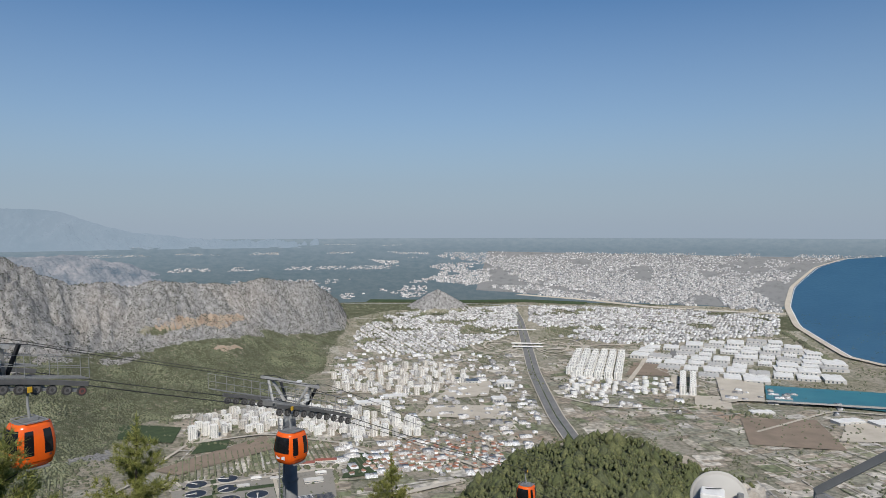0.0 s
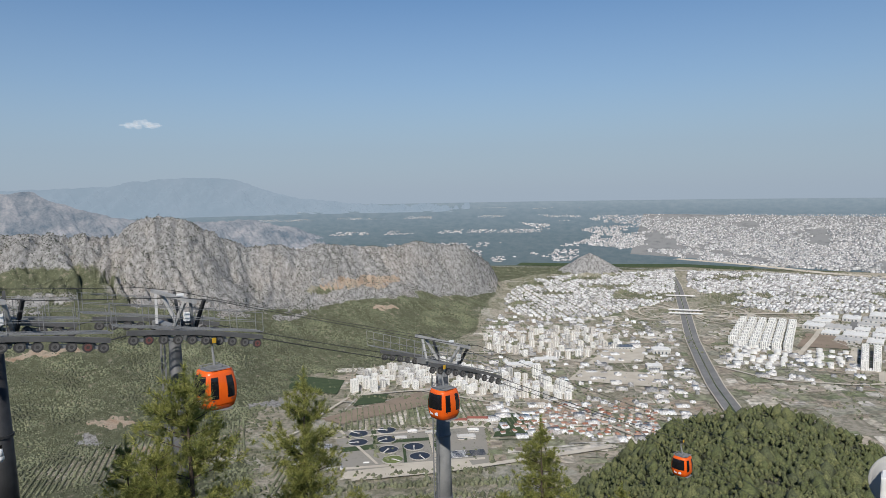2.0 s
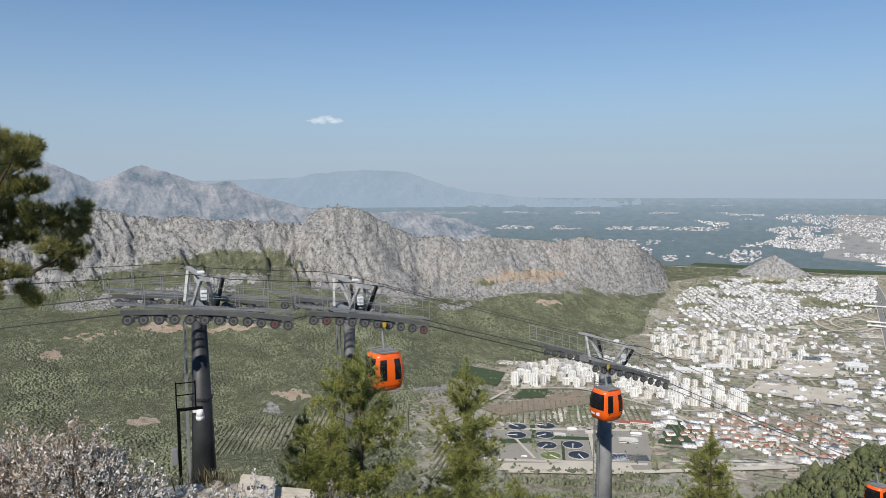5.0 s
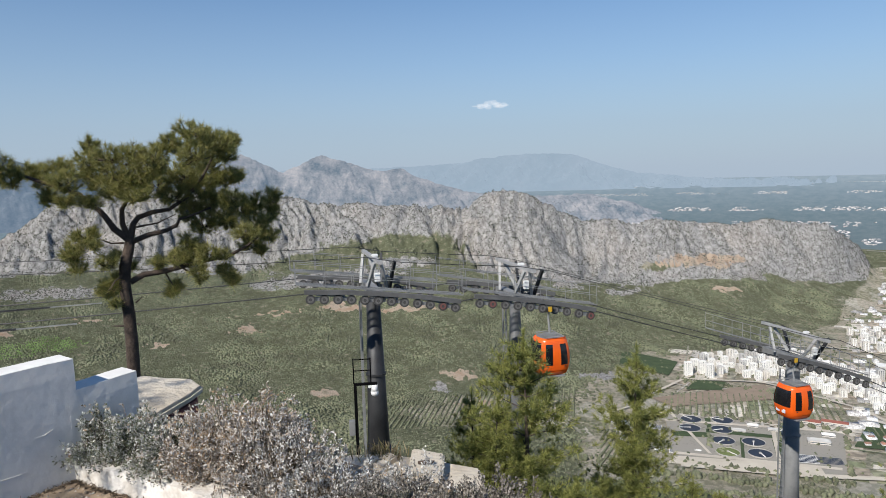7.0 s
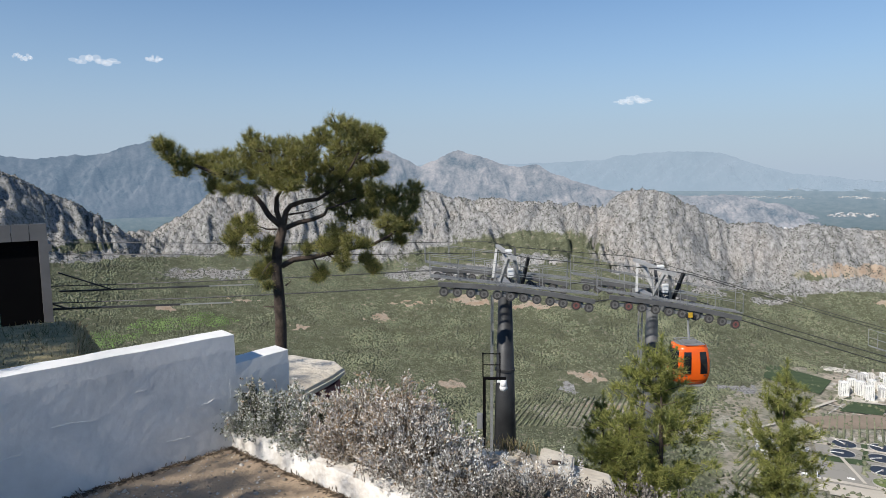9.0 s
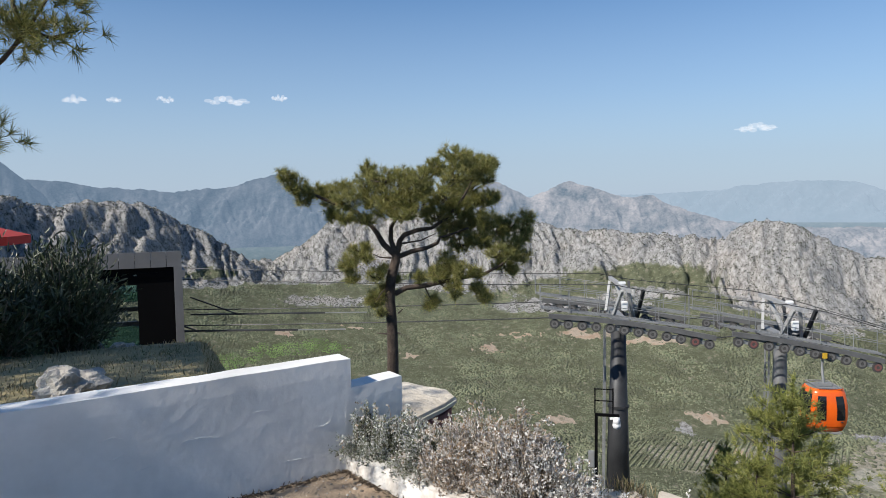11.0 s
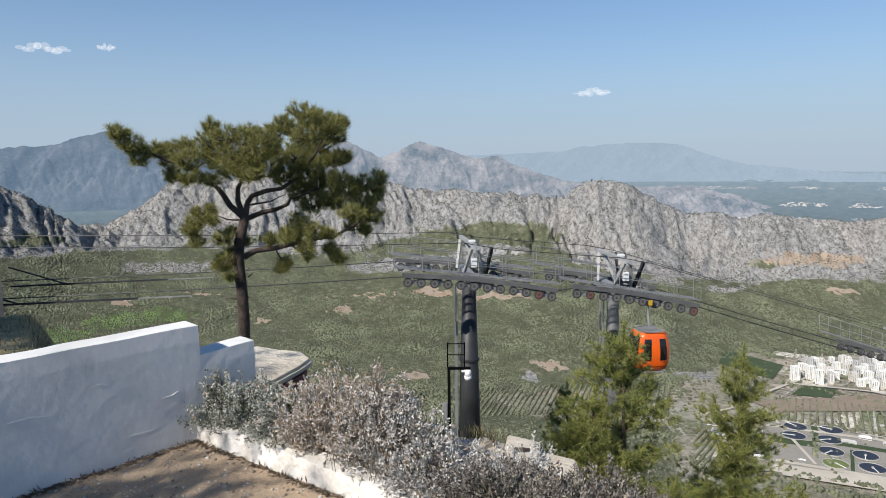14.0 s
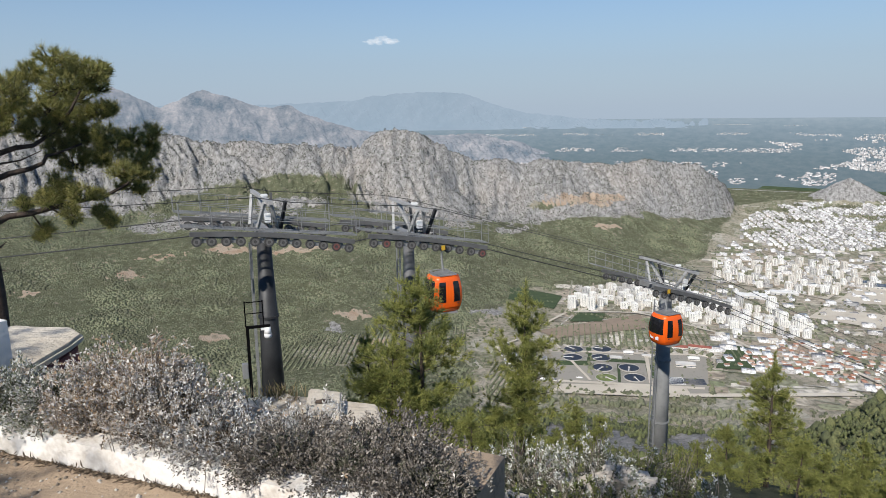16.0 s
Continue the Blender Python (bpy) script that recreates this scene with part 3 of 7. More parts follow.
def land_zone(az, d, z):
    """Rock, woodland and bare soil, each 0 to 1."""
    x, y = -np.sin(np.radians(az)) * d, np.cos(np.radians(az)) * d
    el = np.degrees(np.arctan2(z, d))
    run, _ = ridge_run(az, d)
    on_ridge = smooth(-0.06, 0.10, run + (fbm(x / 90, y / 90, 4, 61) - 0.5) * 0.35) * smooth(7.3, 8.3, az) * (run < 1.5)
    shelf = in_spot(az, el, WOOD_GAPS)
    rock = np.maximum(on_ridge * (1 - shelf), in_spot(az, el, ROCK_SPOTS))
    cone = np.hypot(x - polar(0.2, 5000)[0], y - polar(0.2, 5000)[1]) < 300
    rock = np.where(cone & (z > PLAIN + 12), 1, rock)
    hill = smooth(PLAIN + 4, PLAIN + 30, z)
    wood = np.maximum(hill * (0.62 + 0.6 * (fbm(x / 160, y / 160, 4, 71) - 0.5) + 0.25 * (d < 1300)), shelf)
    edge_d = np.interp(az, [9, 9.7, 13.7, 17, 20, 23.3, 29, 33], [3346, 2836, 2395, 2340, 2250, 2240, 1840, 1750]) + 160 * (fbm(x / 90, y / 90, 4, 74) - 0.5)
    wood = np.maximum(wood, smooth(-20, 60, d - edge_d) * (az > 8.6) * (run < 0) * (0.95 - 0.35 * smooth(18, 10, az) + 0.7 * (fbm(x / 120, y / 120, 4, 75) - 0.5)))
    low = smooth(24, 33, az) * (1 - in_spot(az, el, [(36, -19.8, 9, 1.5), (25.5, -21.5, 2.2, 1.2)]) * 1.2).clip(0, 1) * (d > 1100) * (d < 2600) * (0.85 + 0.5 * (fbm(x / 130, y / 130, 4, 72) - 0.5))
    wood = np.maximum(wood, low)
    plain_wood = smooth(0.56, 0.66, fbm(x / 700, y / 420, 4, 81)) * (hill < 0.2) * (d > 4300)
    band = smooth(0, 150, d - np.interp(az, [-30, -12, -7, -1.5, 4, 8, 12, 30], [5400, 5150, 5230, 4900, 4750, 4300, 4100, 4000])) * (az > -24)
    plain_wood = np.maximum(plain_wood, band * (0.8 + 0.7 * (fbm(x / 300, y / 160, 4, 82) - 0.5)))
    wood = np.maximum(wood, plain_wood)
    soil = in_spot(az, el, SOIL_SPOTS)
    return rock, np.clip(wood, 0, 1) * (1 - 0.75 * soil), soil


def land_sheet(name, az, d, material, label):
    a, r = np.meshgrid(az, d, indexing="ij")
    z = land_height(a, r)
    p = draw_in(polar(a, r, z)).reshape(-1, 3)
    n, m = a.shape
    i = np.arange(n * m).reshape(n, m)
    quads = np.stack([i[:-1, :-1], i[:-1, 1:], i[1:, 1:], i[1:, :-1]], -1).reshape(-1, 4)
    me = raw_mesh(name, p, quads)
    zone = np.stack([*land_zone(a, r, z), np.ones_like(a)], -1).reshape(-1, 4).astype(np.float32)
    layer = me.attributes.new("zone", "FLOAT_COLOR", "POINT")
    layer.data.foreach_set("color", zone.ravel())
    me.polygons.foreach_set("use_smooth", np.ones(len(quads), bool))
    ob = link_mesh(name, me, material)
    return tagged(ob, label, "ground", kind="structure")


AZ = np.concatenate([np.arange(-185, -48, 4.0), np.arange(-46, 6.9, 0.3), np.arange(7, 97, 0.16), np.arange(97, 118, 1.0), np.arange(119, 176, 4.0)])
DIST = np.concatenate([np.geomspace(0.6, 60, 26), np.geomspace(66, 1400, 95)[:-1], np.arange(1400, 2500, 18), np.arange(2500, 3700, 13), np.arange(3720, 5400, 40)])
ground = land_sheet("ground", AZ, DIST, M_LAND, "wooded mountain slope, rocky limestone ridge and dry coastal plain")
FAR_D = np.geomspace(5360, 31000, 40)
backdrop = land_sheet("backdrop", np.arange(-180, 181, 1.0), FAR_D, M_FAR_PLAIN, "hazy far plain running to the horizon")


# ---- far mountains ----
def mountain(name, az, el, d, material, rough, label, seed):
    a = np.arange(az[0], az[-1], 0.09)
    crest = np.interp(a, az, el) + rough * (fbm(a * 0.9, a * 0, 6, seed, 0.6) - 0.5)
    rows = np.linspace(0, 1, 48)
    g, t = np.meshgrid(a, rows, indexing="ij")
    dist = d * (0.78 + 0.22 * t)
    base = PLAIN / dist
    top = np.tan(np.radians(crest))[:, None]
    z = dist * (base + (top - base) * t**0.8) + d * (0.03 * (fbm(g * 0.7 + 1.2 * t, t * 2.2 + g * 0.25, 6, seed + 3, 0.6) - 0.5) - 0.03 * np.abs(fbm(g * 0.9 - 1.6 * t, t * 1.5, 6, seed + 4, 0.6) - 0.5)) * np.sin(np.pi * t) ** 0.7
    p = draw_in(polar(g, dist, z)).reshape(-1, 3)
    i = np.arange(g.size).reshape(g.shape)
    quads = np.stack([i[:-1, :-1], i[:-1, 1:], i[1:, 1:], i[1:, :-1]], -1).reshape(-1, 4)
    return tagged(link_mesh(name, raw_mesh(name, p, quads), material), label, "mountain", kind="structure")


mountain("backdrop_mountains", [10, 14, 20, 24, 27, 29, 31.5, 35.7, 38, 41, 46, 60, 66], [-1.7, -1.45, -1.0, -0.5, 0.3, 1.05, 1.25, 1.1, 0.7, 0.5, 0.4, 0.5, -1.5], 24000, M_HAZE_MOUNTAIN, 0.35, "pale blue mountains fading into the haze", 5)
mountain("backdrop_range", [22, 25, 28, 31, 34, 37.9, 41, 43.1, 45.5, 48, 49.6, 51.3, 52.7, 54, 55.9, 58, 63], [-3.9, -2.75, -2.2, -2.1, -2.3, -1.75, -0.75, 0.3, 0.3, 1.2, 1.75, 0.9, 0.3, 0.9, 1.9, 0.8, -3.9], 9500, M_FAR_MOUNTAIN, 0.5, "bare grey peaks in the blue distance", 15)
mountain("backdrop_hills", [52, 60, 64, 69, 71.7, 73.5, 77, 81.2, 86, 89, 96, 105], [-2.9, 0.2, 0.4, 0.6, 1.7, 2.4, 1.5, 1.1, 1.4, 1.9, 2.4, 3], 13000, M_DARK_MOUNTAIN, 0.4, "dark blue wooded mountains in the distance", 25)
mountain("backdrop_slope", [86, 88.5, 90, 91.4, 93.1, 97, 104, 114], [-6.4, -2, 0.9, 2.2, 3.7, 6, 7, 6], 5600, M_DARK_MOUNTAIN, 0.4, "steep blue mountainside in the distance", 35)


# ---- clouds ----
def cloud(az, el, w, h, seed):
    r = np.random.default_rng(seed)
    bm = bmesh.new()
    d = 4600
    for k in range(13):
        u = -0.9 + 1.8 * k / 12 + r.normal(0, 0.05)
        m = Matrix.LocRotScale(polar(az + u * w, d, d * math.tan(math.radians(el + (r.uniform(-0.3, 0.5)) * h * (1 - abs(u)) ** 0.5))) * 1.0 + np.array((0, 0, EYE)), Euler((0, 0, math.radians(az))), Vector((d * math.radians(w) * r.uniform(0.14, 0.26), 12, d * math.radians(h) * r.uniform(0.25, 0.6) * (1.1 - abs(u)) ** 0.5)))
        bmesh.ops.create_icosphere(bm, subdivisions=2, radius=1, matrix=m)
    ob = part("cloud", bm, M_GLOW_CLOUD, smooth=True)
    tagged(ob, "small thin white cloud low in a blue sky", "cloud", group="clouds")


for n, c in enumerate([(35.6, 5.2, 1.3, 0.62), (77.1, 8.1, 1.5, 0.62), (73.1, 8.45, 0.6, 0.5), (81.6, 8.1, 0.6, 0.45), (87.8, 7.75, 0.8, 0.5), (85.2, 7.9, 0.5, 0.4)]):
    cloud(*c, 100 + n)


# ---- woods ----
def clump_mesh(centres, sizes, seed, layers=((0.0, 0.75), (0.45, 1.0), (0.8, 0.6)), sides=5, lift=1.0, peak=(0.95, 1.25)):
    """Many small uneven crowns in one mesh, each its own piece."""
    r = np.random.default_rng(seed)
    n, k = len(centres), len(layers) * sides + 1
    ang = np.arange(sides) * 2 * np.pi / sides
    v = np.zeros((n, k, 3))
    turn = r.uniform(0, 6.28, n)[:, None]
    for j, (h, w) in enumerate(layers):
        rad = w * sizes[:, None] * 0.5 * r.uniform(0.65, 1.3, (n, sides))
        v[:, j * sides:(j + 1) * sides, 0] = rad * np.cos(ang + turn + j * 0.6)
        v[:, j * sides:(j + 1) * sides, 1] = rad * np.sin(ang + turn + j * 0.6)
        v[:, j * sides:(j + 1) * sides, 2] = sizes[:, None] * lift * (h + r.uniform(-0.08, 0.08, (n, sides)))
    v[:, -1, 2] = sizes * lift * r.uniform(*peak, n)
    v[:, -1, :2] = r.uniform(-0.12, 0.12, (n, 2)) * sizes[:, None]
    v += centres[:, None]
    tri = []
    for j in range(len(layers) - 1):
        for s in range(sides):
            a, b, c, d = j * sides + s, j * sides + (s + 1) % sides, (j + 1) * sides + (s + 1) % sides, (j + 1) * sides + s
            tri += [(a, b, c), (a, c, d)]
    top = (len(layers) - 1) * sides
    tri += [(top + s, top + (s + 1) % sides, k - 1) for s in range(sides)]
    tri = (np.array(tri)[None] + (np.arange(n) * k)[:, None, None]).reshape(-1, 3)
    return v.reshape(-1, 3), tri


def scatter(count, az0, az1, d0, d1, keep, seed, size):
    r = np.random.default_rng(seed)
    az, d = r.uniform(az0, az1, count), np.sqrt(r.uniform(d0**2, d1**2, count))
    z = land_height(az, d)
    ok = r.uniform(0, 1, count) < keep(az, d, z)
    az, d, z = az[ok], d[ok], z[ok]
    p = polar(az, d, z)
    k = np.linalg.norm(draw_in(p) - (0, 0, EYE), axis=-1) / np.linalg.norm(p, axis=-1)
    s = r.uniform(*size, len(az)) * k
    return draw_in(p), s


def wood_keep(az, d, z):
    rock, wood, soil = land_zone(az, d, z)
    x, y = -np.sin(np.radians(az)) * d, np.cos(np.radians(az)) * d
    return np.clip(wood * 1.5 - 0.15, 0, 1) * np.where(soil < 0.35, 1, 0.12) * (rock < 0.6) * (0.3 + 0.7 * smooth(0.38, 0.54, fbm(x / 70, y / 70, 5, 73, 0.62)))


p, s = scatter(200000, 8, 97, 1250, 3450, wood_keep, 3, (4.0, 8.0))
s = s * (0.8 + 0.6 * smooth(0.38, 0.62, fbm(p[:, 0] / 95, p[:, 1] / 95, 4, 77)))
tagged(link_mesh("forest", raw_mesh("forest", *clump_mesh(p - (0, 0, 1), s, 4, ((0.05, 0.9), (0.5, 0.95)), 5, 0.62, (0.85, 1.0))), M_WOODS), "dense dark green pine forest over the valley", "forest", kind="stuff")
p, s = scatter(60000, 66, 82, 1250, 3000, lambda a, d, z: 1.0 * (in_spot(a, np.degrees(np.arctan2(z, d)), [(72.0, -11.7, 4.2, 0.6), (78, -12.4, 3.0, 0.5)]) > 0.3), 5, (2.5, 4.5))
tagged(link_mesh("plantation", raw_mesh("plantation", *clump_mesh(p, s, 6, ((0.0, 0.9), (0.5, 1.0)), 4, 0.8)), M_PLANT), "bright green plantation in the valley", "trees", kind="stuff")
p, s = scatter(160000, 7, 97, 2500, 4500, lambda a, d, z: (land_zone(a, d, z)[0] > 0.55) * (0.34 + 0.2 * smooth(42, 52, a) + 0.75 * smooth(0.44 - 0.1 * smooth(42, 52, a), 0.6, fbm(a * 1.7, d / 130, 4, 91))), 5, (2.4, 6.0))
tagged(link_mesh("shrubs", raw_mesh("shrubs", *clump_mesh(p, s, 6, ((-0.3, 0.8), (0.4, 1.0)), 4, 0.6)), M_SHRUB), "dark shrubs dotted over the limestone cliffs", "shrubs", kind="stuff")
p, s = scatter(30000, -45, 60, 100, 1500, lambda a, d, z: (0.15 + 0.85 * smooth(0.42, 0.56, fbm(-np.sin(np.radians(a)) * d / 45, np.cos(np.radians(a)) * d / 45, 4, 97))) * (land_zone(a, d, z)[0] < 0.5) * (z > PLAIN + 3), 7, (3.5, 8))
tagged(link_mesh("slope_woods", raw_mesh("slope_woods", *clump_mesh(p - (0, 0, 1), s, 8, ((0.0, 0.85), (0.5, 1.0)), 5)), M_SPUR_WOODS), "scrub and pines on the lower mountain slope", "woods", kind="stuff")
p, s = scatter(30000, -34, 32, 1250, 5300, lambda a, d, z: (z < PLAIN + 3) * smooth(0.46, 0.66, fbm(a * 1.6, d / 110, 4, 95)) * (np.abs(a - np.interp(d, [1850, 2150, 2450, 2795, 3300, 4300], [-11.5, -9.6, -8.6, -7.8, -7.3, -6.6])) > 1.1), 9, (4, 9))
r_row = np.random.default_rng(15)
row_az, row_d = [], []
for a0, d0, a1, d1, n in ((22, 1705, 9, 1705, 60), (21.2, 1400, 8, 1425, 70), (13.2, 1690, 12.7, 1500, 24), (18.5, 1690, 18.2, 1500, 18), (20.9, 1985, 8.5, 1880, 50), (6.5, 2360, -0.5, 2440, 40), (8.8, 1700, 8.4, 1450, 24), (-7, 2900, -9, 2420, 30), (-19, 2400, -26, 2330, 60), (-26.3, 4300, -29.6, 3450, 420), (26, 1345, 2, 1375, 240), (24, 1290, 0, 1310, 160), (30, 1395, 22, 1400, 60)):
    u = r_row.uniform(0, 1, n)
    row_az.append(a0 + (a1 - a0) * u + r_row.normal(0, 0.12, n)), row_d.append(d0 + (d1 - d0) * u + r_row.normal(0, 8, n))
row_az, row_d = np.concatenate(row_az), np.concatenate(row_d)
q = polar(row_az, row_d)
k = np.linalg.norm(draw_in(q) - (0, 0, EYE), axis=-1) / np.linalg.norm(q, axis=-1)
p, s = np.concatenate([p, draw_in(q)]), np.concatenate([s, r_row.uniform(6, 13, len(q)) * k])
tagged(link_mesh("plain_trees", raw_mesh("plain_trees", *clump_mesh(p, s, 10, ((0.0, 0.8), (0.5, 1.0)), 5, 0.8)), M_WOODS), "scattered green trees between the houses of the plain", "trees", kind="stuff")


def spur_trees():
    """Crowns on the spur, each a heap of smaller clumps."""
    p, s = scatter(7000, -34, 5, 120, 470, lambda a, d, z: (np.interp(a, SPUR_AZ, SPUR_EL) > -25.5) * (land_zone(a, d, z)[0] < 0.5) * 1.0, 11, (2.4, 4.8))
    r = np.random.default_rng(12)
    per = 4
    off = r.normal(0, 1, (len(p), per, 3)) * (0.26, 0.26, 0.17)
    c = p[:, None] + off * s[:, None, None] + np.stack([0 * s, 0 * s, 0.42 * s], -1)[:, None]
    sz = (s[:, None] * r.uniform(0.36, 0.62, (len(p), per)))
    v, t = clump_mesh(c.reshape(-1, 3), sz.ravel(), 13, ((-0.2, 0.7), (0.35, 1.0)), 6, 0.85)
    return tagged(link_mesh("spur_woods", raw_mesh("spur_woods", v, t), M_SPUR_WOODS), "sunlit green pine wood on a rounded spur", "woods", kind="stuff")


spur_trees()

# ---- the plain: water, roads, fields ----
def sheet(name, pts, lift, material, label, category, kind="structure", step=120):
    """A flat plot on the plain from corners in azimuth and distance, cut fine enough to follow the ground."""
    a = np.array(pts, float)
    bm = bmesh.new()
    if len(a) == 4:
        n = max(2, int(abs(a[:, 1].max() - a[:, 1].min()) / step) + 2)
        u, v = np.meshgrid(np.linspace(0, 1, n), np.linspace(0, 1, n), indexing="ij")
        q = polar(a[:, 0], a[:, 1], PLAIN + lift)
        g = (q[0] * (1 - u[..., None]) + q[1] * u[..., None]) * (1 - v[..., None]) + (q[3] * (1 - u[..., None]) + q[2] * u[..., None]) * v[..., None]
        vs = [[bm.verts.new(p) for p in row] for row in draw_in(g)]
        for i in range(n - 1):
            for j in range(n - 1):
                bm.faces.new((vs[i][j], vs[i + 1][j], vs[i + 1][j + 1], vs[i][j + 1]))
    else:
        bm.faces.new([bm.verts.new(p) for p in draw_in(polar(a[:, 0], a[:, 1], PLAIN + lift))])
    bmesh.ops.recalc_face_normals(bm, faces=bm.faces)
    return tagged(part(name, bm, material), label, category, kind=kind)


def strip(name, pts, width, lift, material, label, kind="structure", category="road"):
    a = np.array(pts, float)
    n = 14 * (len(a) - 1) + 1
    t, k = np.linspace(0, len(a) - 1, n), np.arange(len(a))
    q = polar(a[:, 0], a[:, 1], PLAIN + lift)
    line = np.stack([np.interp(t, k, q[:, c]) for c in range(3)], -1)
    for _ in range(4):
        line[1:-1] = (line[:-2] + 2 * line[1:-1] + line[2:]) / 4
    d = np.gradient(line, axis=0)
    side = np.stack([-d[:, 1], d[:, 0], 0 * d[:, 0]], -1)
    side /= np.linalg.norm(side, axis=-1, keepdims=True)
    both = np.stack([draw_in(line + side * width / 2), draw_in(line - side * width / 2)], 1).reshape(-1, 3)
    i = np.arange(n - 1) * 2
    me = raw_mesh(name, both, np.stack([i, i + 1, i + 3, i + 2], -1)[:, ::-1])
    return tagged(link_mesh(name, me, material), label, category, kind=kind)


COAST = [(-37, 16500), (-33.1, 14800), (-30.5, 13300), (-28.7, 10600), (-27.2, 7230), (-26.9, 5500), (-27.6, 4470), (-29.1, 3980), (-30.9, 3540), (-33.2, 3400), (-40, 3050), (-60, 2500)]


def sea():
    c = np.array(COAST)
    t = np.linspace(0, len(c) - 1, 120)
    az, d = np.interp(t, np.arange(len(c)), c[:, 0]), np.interp(t, np.arange(len(c)), c[:, 1])
    shore = polar(az, d, PLAIN + 5)
    rows = []
    far = polar(np.interp(t, [0, 119], [-48, -75]), np.interp(t, [0, 60, 119], [30500, 16000, 2500]), PLAIN + 5)
    for u in np.linspace(0, 1, 60) ** 1.6:
        rows.append(draw_in(shore * (1 - u) + far * u))
    g = np.array(rows)
    i = np.arange(g.shape[0] * g.shape[1]).reshape(g.shape[:2])
    quads = np.stack([i[:-1, :-1], i[1:, :-1], i[1:, 1:], i[:-1, 1:]], -1).reshape(-1, 4)
    tagged(link_mesh("water", raw_mesh("water", g.reshape(-1, 3), quads), M_SEA), "deep blue sea along a curving bay", "sea", kind="structure")


sea()
M_URBAN = mat("dusty_town_ground", (0.22, 0.22, 0.215), (0.08, 0.09, 0.09), scale=1 / 40, rough=1.0, fine=0.6)
sheet("urban_ground", [(-3.0, 6300), (-26.3, 5300), (-31.5, 13800), (-4, 15500)], 1.5, M_URBAN, "grey built-up ground under the far city", "ground", step=150)
strip("beach", COAST[1:10], 36, 7, M_SAND, "long pale sand and shingle beach round the bay", category="beach")
strip("surf", [(a - 0.22, d) for a, d in COAST[2:9]], 5, 7.5, M_WHITE_PAINT, "thin white line of surf along the beach", category="surf")
sheet("harbour", [(-25.6, 2560), (-40, 2620), (-40, 2960), (-25.5, 2780)], 5, M_HARBOUR, "turquoise water of the harbour basin", "water")
sheet("quay", [(-22.5, 2480), (-25.5, 2520), (-25.4, 2800), (-22.0, 2860)], 6, M_SAND, "pale concrete quay by the harbour", "quay")
strip("breakwater", [(-25.6, 2515), (-29, 2545), (-33.5, 2600), (-40, 2620)], 26, 10, M_ROCK, "grey stone breakwater along the harbour", category="breakwater")
strip("riverbed", [(-6.5, 5900), (-12, 5560), (-17, 5180), (-22, 5080), (-27, 5060)], 90, 3.4, M_SAND, "pale dry riverbed across the plain", category="riverbed")
strip("wood_belt", [(6, 5450), (-2, 5350), (-7, 5420), (-12, 5300)], 190, 3.1, M_CROP, "dark belt of trees beyond the town", category="woods")
HIGHWAY = [(-5.9, 5170), (-6.6, 4300), (-6.9, 3820), (-7.3, 3300), (-7.8, 2795), (-8.6, 2450), (-9.6, 2150), (-11.5, 1850)]
strip("verge", HIGHWAY, 54, 4.6, M_SAND, "pale gravel verge of the highway", category="verge")
strip("road", [(a + 0.27 * 2800 / d, d) for a, d in HIGHWAY], 21, 5.0, M_ASPHALT, "grey asphalt carriageway of a wide highway")
strip("road", [(a - 0.27 * 2800 / d, d) for a, d in HIGHWAY], 21, 5.0, M_ASPHALT, "grey asphalt carriageway of a wide highway")
strip("median", HIGHWAY, 3.5, 5.4, M_CROP, "green planted strip between the carriageways", category="median")
for pts, w, m in (([(4.5, 3420), (-2, 3500), (-7, 3480), (-11, 3420), (-17, 3560)], 22, M_SAND), ([(-1, 2930), (-3.5, 3150), (-5.5, 3260), (-7.3, 3330), (-10.5, 3320), (-13, 3250)], 16, M_SAND),
                  ([(-11, 3550), (-15, 4050), (-19, 4700), (-20.4, 5150)], 20, M_ASPHALT), ([(-16, 4350), (-26.5, 4450)], 24, M_GREY_PLASTER), ([(-18.8, 3200), (-19.2, 4000), (-20, 5100)], 30, M_ASPHALT),
                  ([(9.5, 2350), (6, 2100), (2.5, 1880), (-1, 1740), (-4.5, 1640)], 11, M_SAND), ([(22.5, 1850), (20.4, 1980), (18, 2150)], 9, M_SAND), ([(20.6, 1985), (14.5, 2015), (8, 1880), (5, 1760)], 10, M_SAND),
                  ([(1, 2350), (-0.5, 2600), (-1.5, 2950)], 10, M_SAND), ([(-9.8, 2400), (-13.5, 2290), (-19.5, 2330), (-24, 2520)], 12, M_SAND), ([(-15.3, 2640), (-16.4, 3000), (-17, 3350)], 18, M_SAND),
                  ([(-18.7, 2450), (-19.0, 2850)], 24, M_SAND), ([(-25, 2150), (-30, 2500), (-36, 2560)], 10, M_SAND), ([(-11, 3300), (-18, 3420), (-27, 4020)], 14, M_SAND), ([(8, 5250), (-2, 5200), (-12, 5000), (-26, 5080)], 16, M_GREY_PLASTER),
                  ([(25.5, 1420), (24.5, 1560), (26.5, 1660), (24.0, 1740), (22.6, 1850)], 7, M_SAND), ([(20.5, 1395), (12, 1420), (4, 1500), (-2, 1590)], 17, M_SAND), ([(15, 2420), (9.5, 2480), (4, 2420), (1, 2360)], 9, M_SAND)):
    strip("road", pts, w, 4.2, m, "pale road across the plain" if m is not M_ASPHALT else "grey asphalt road between town blocks")
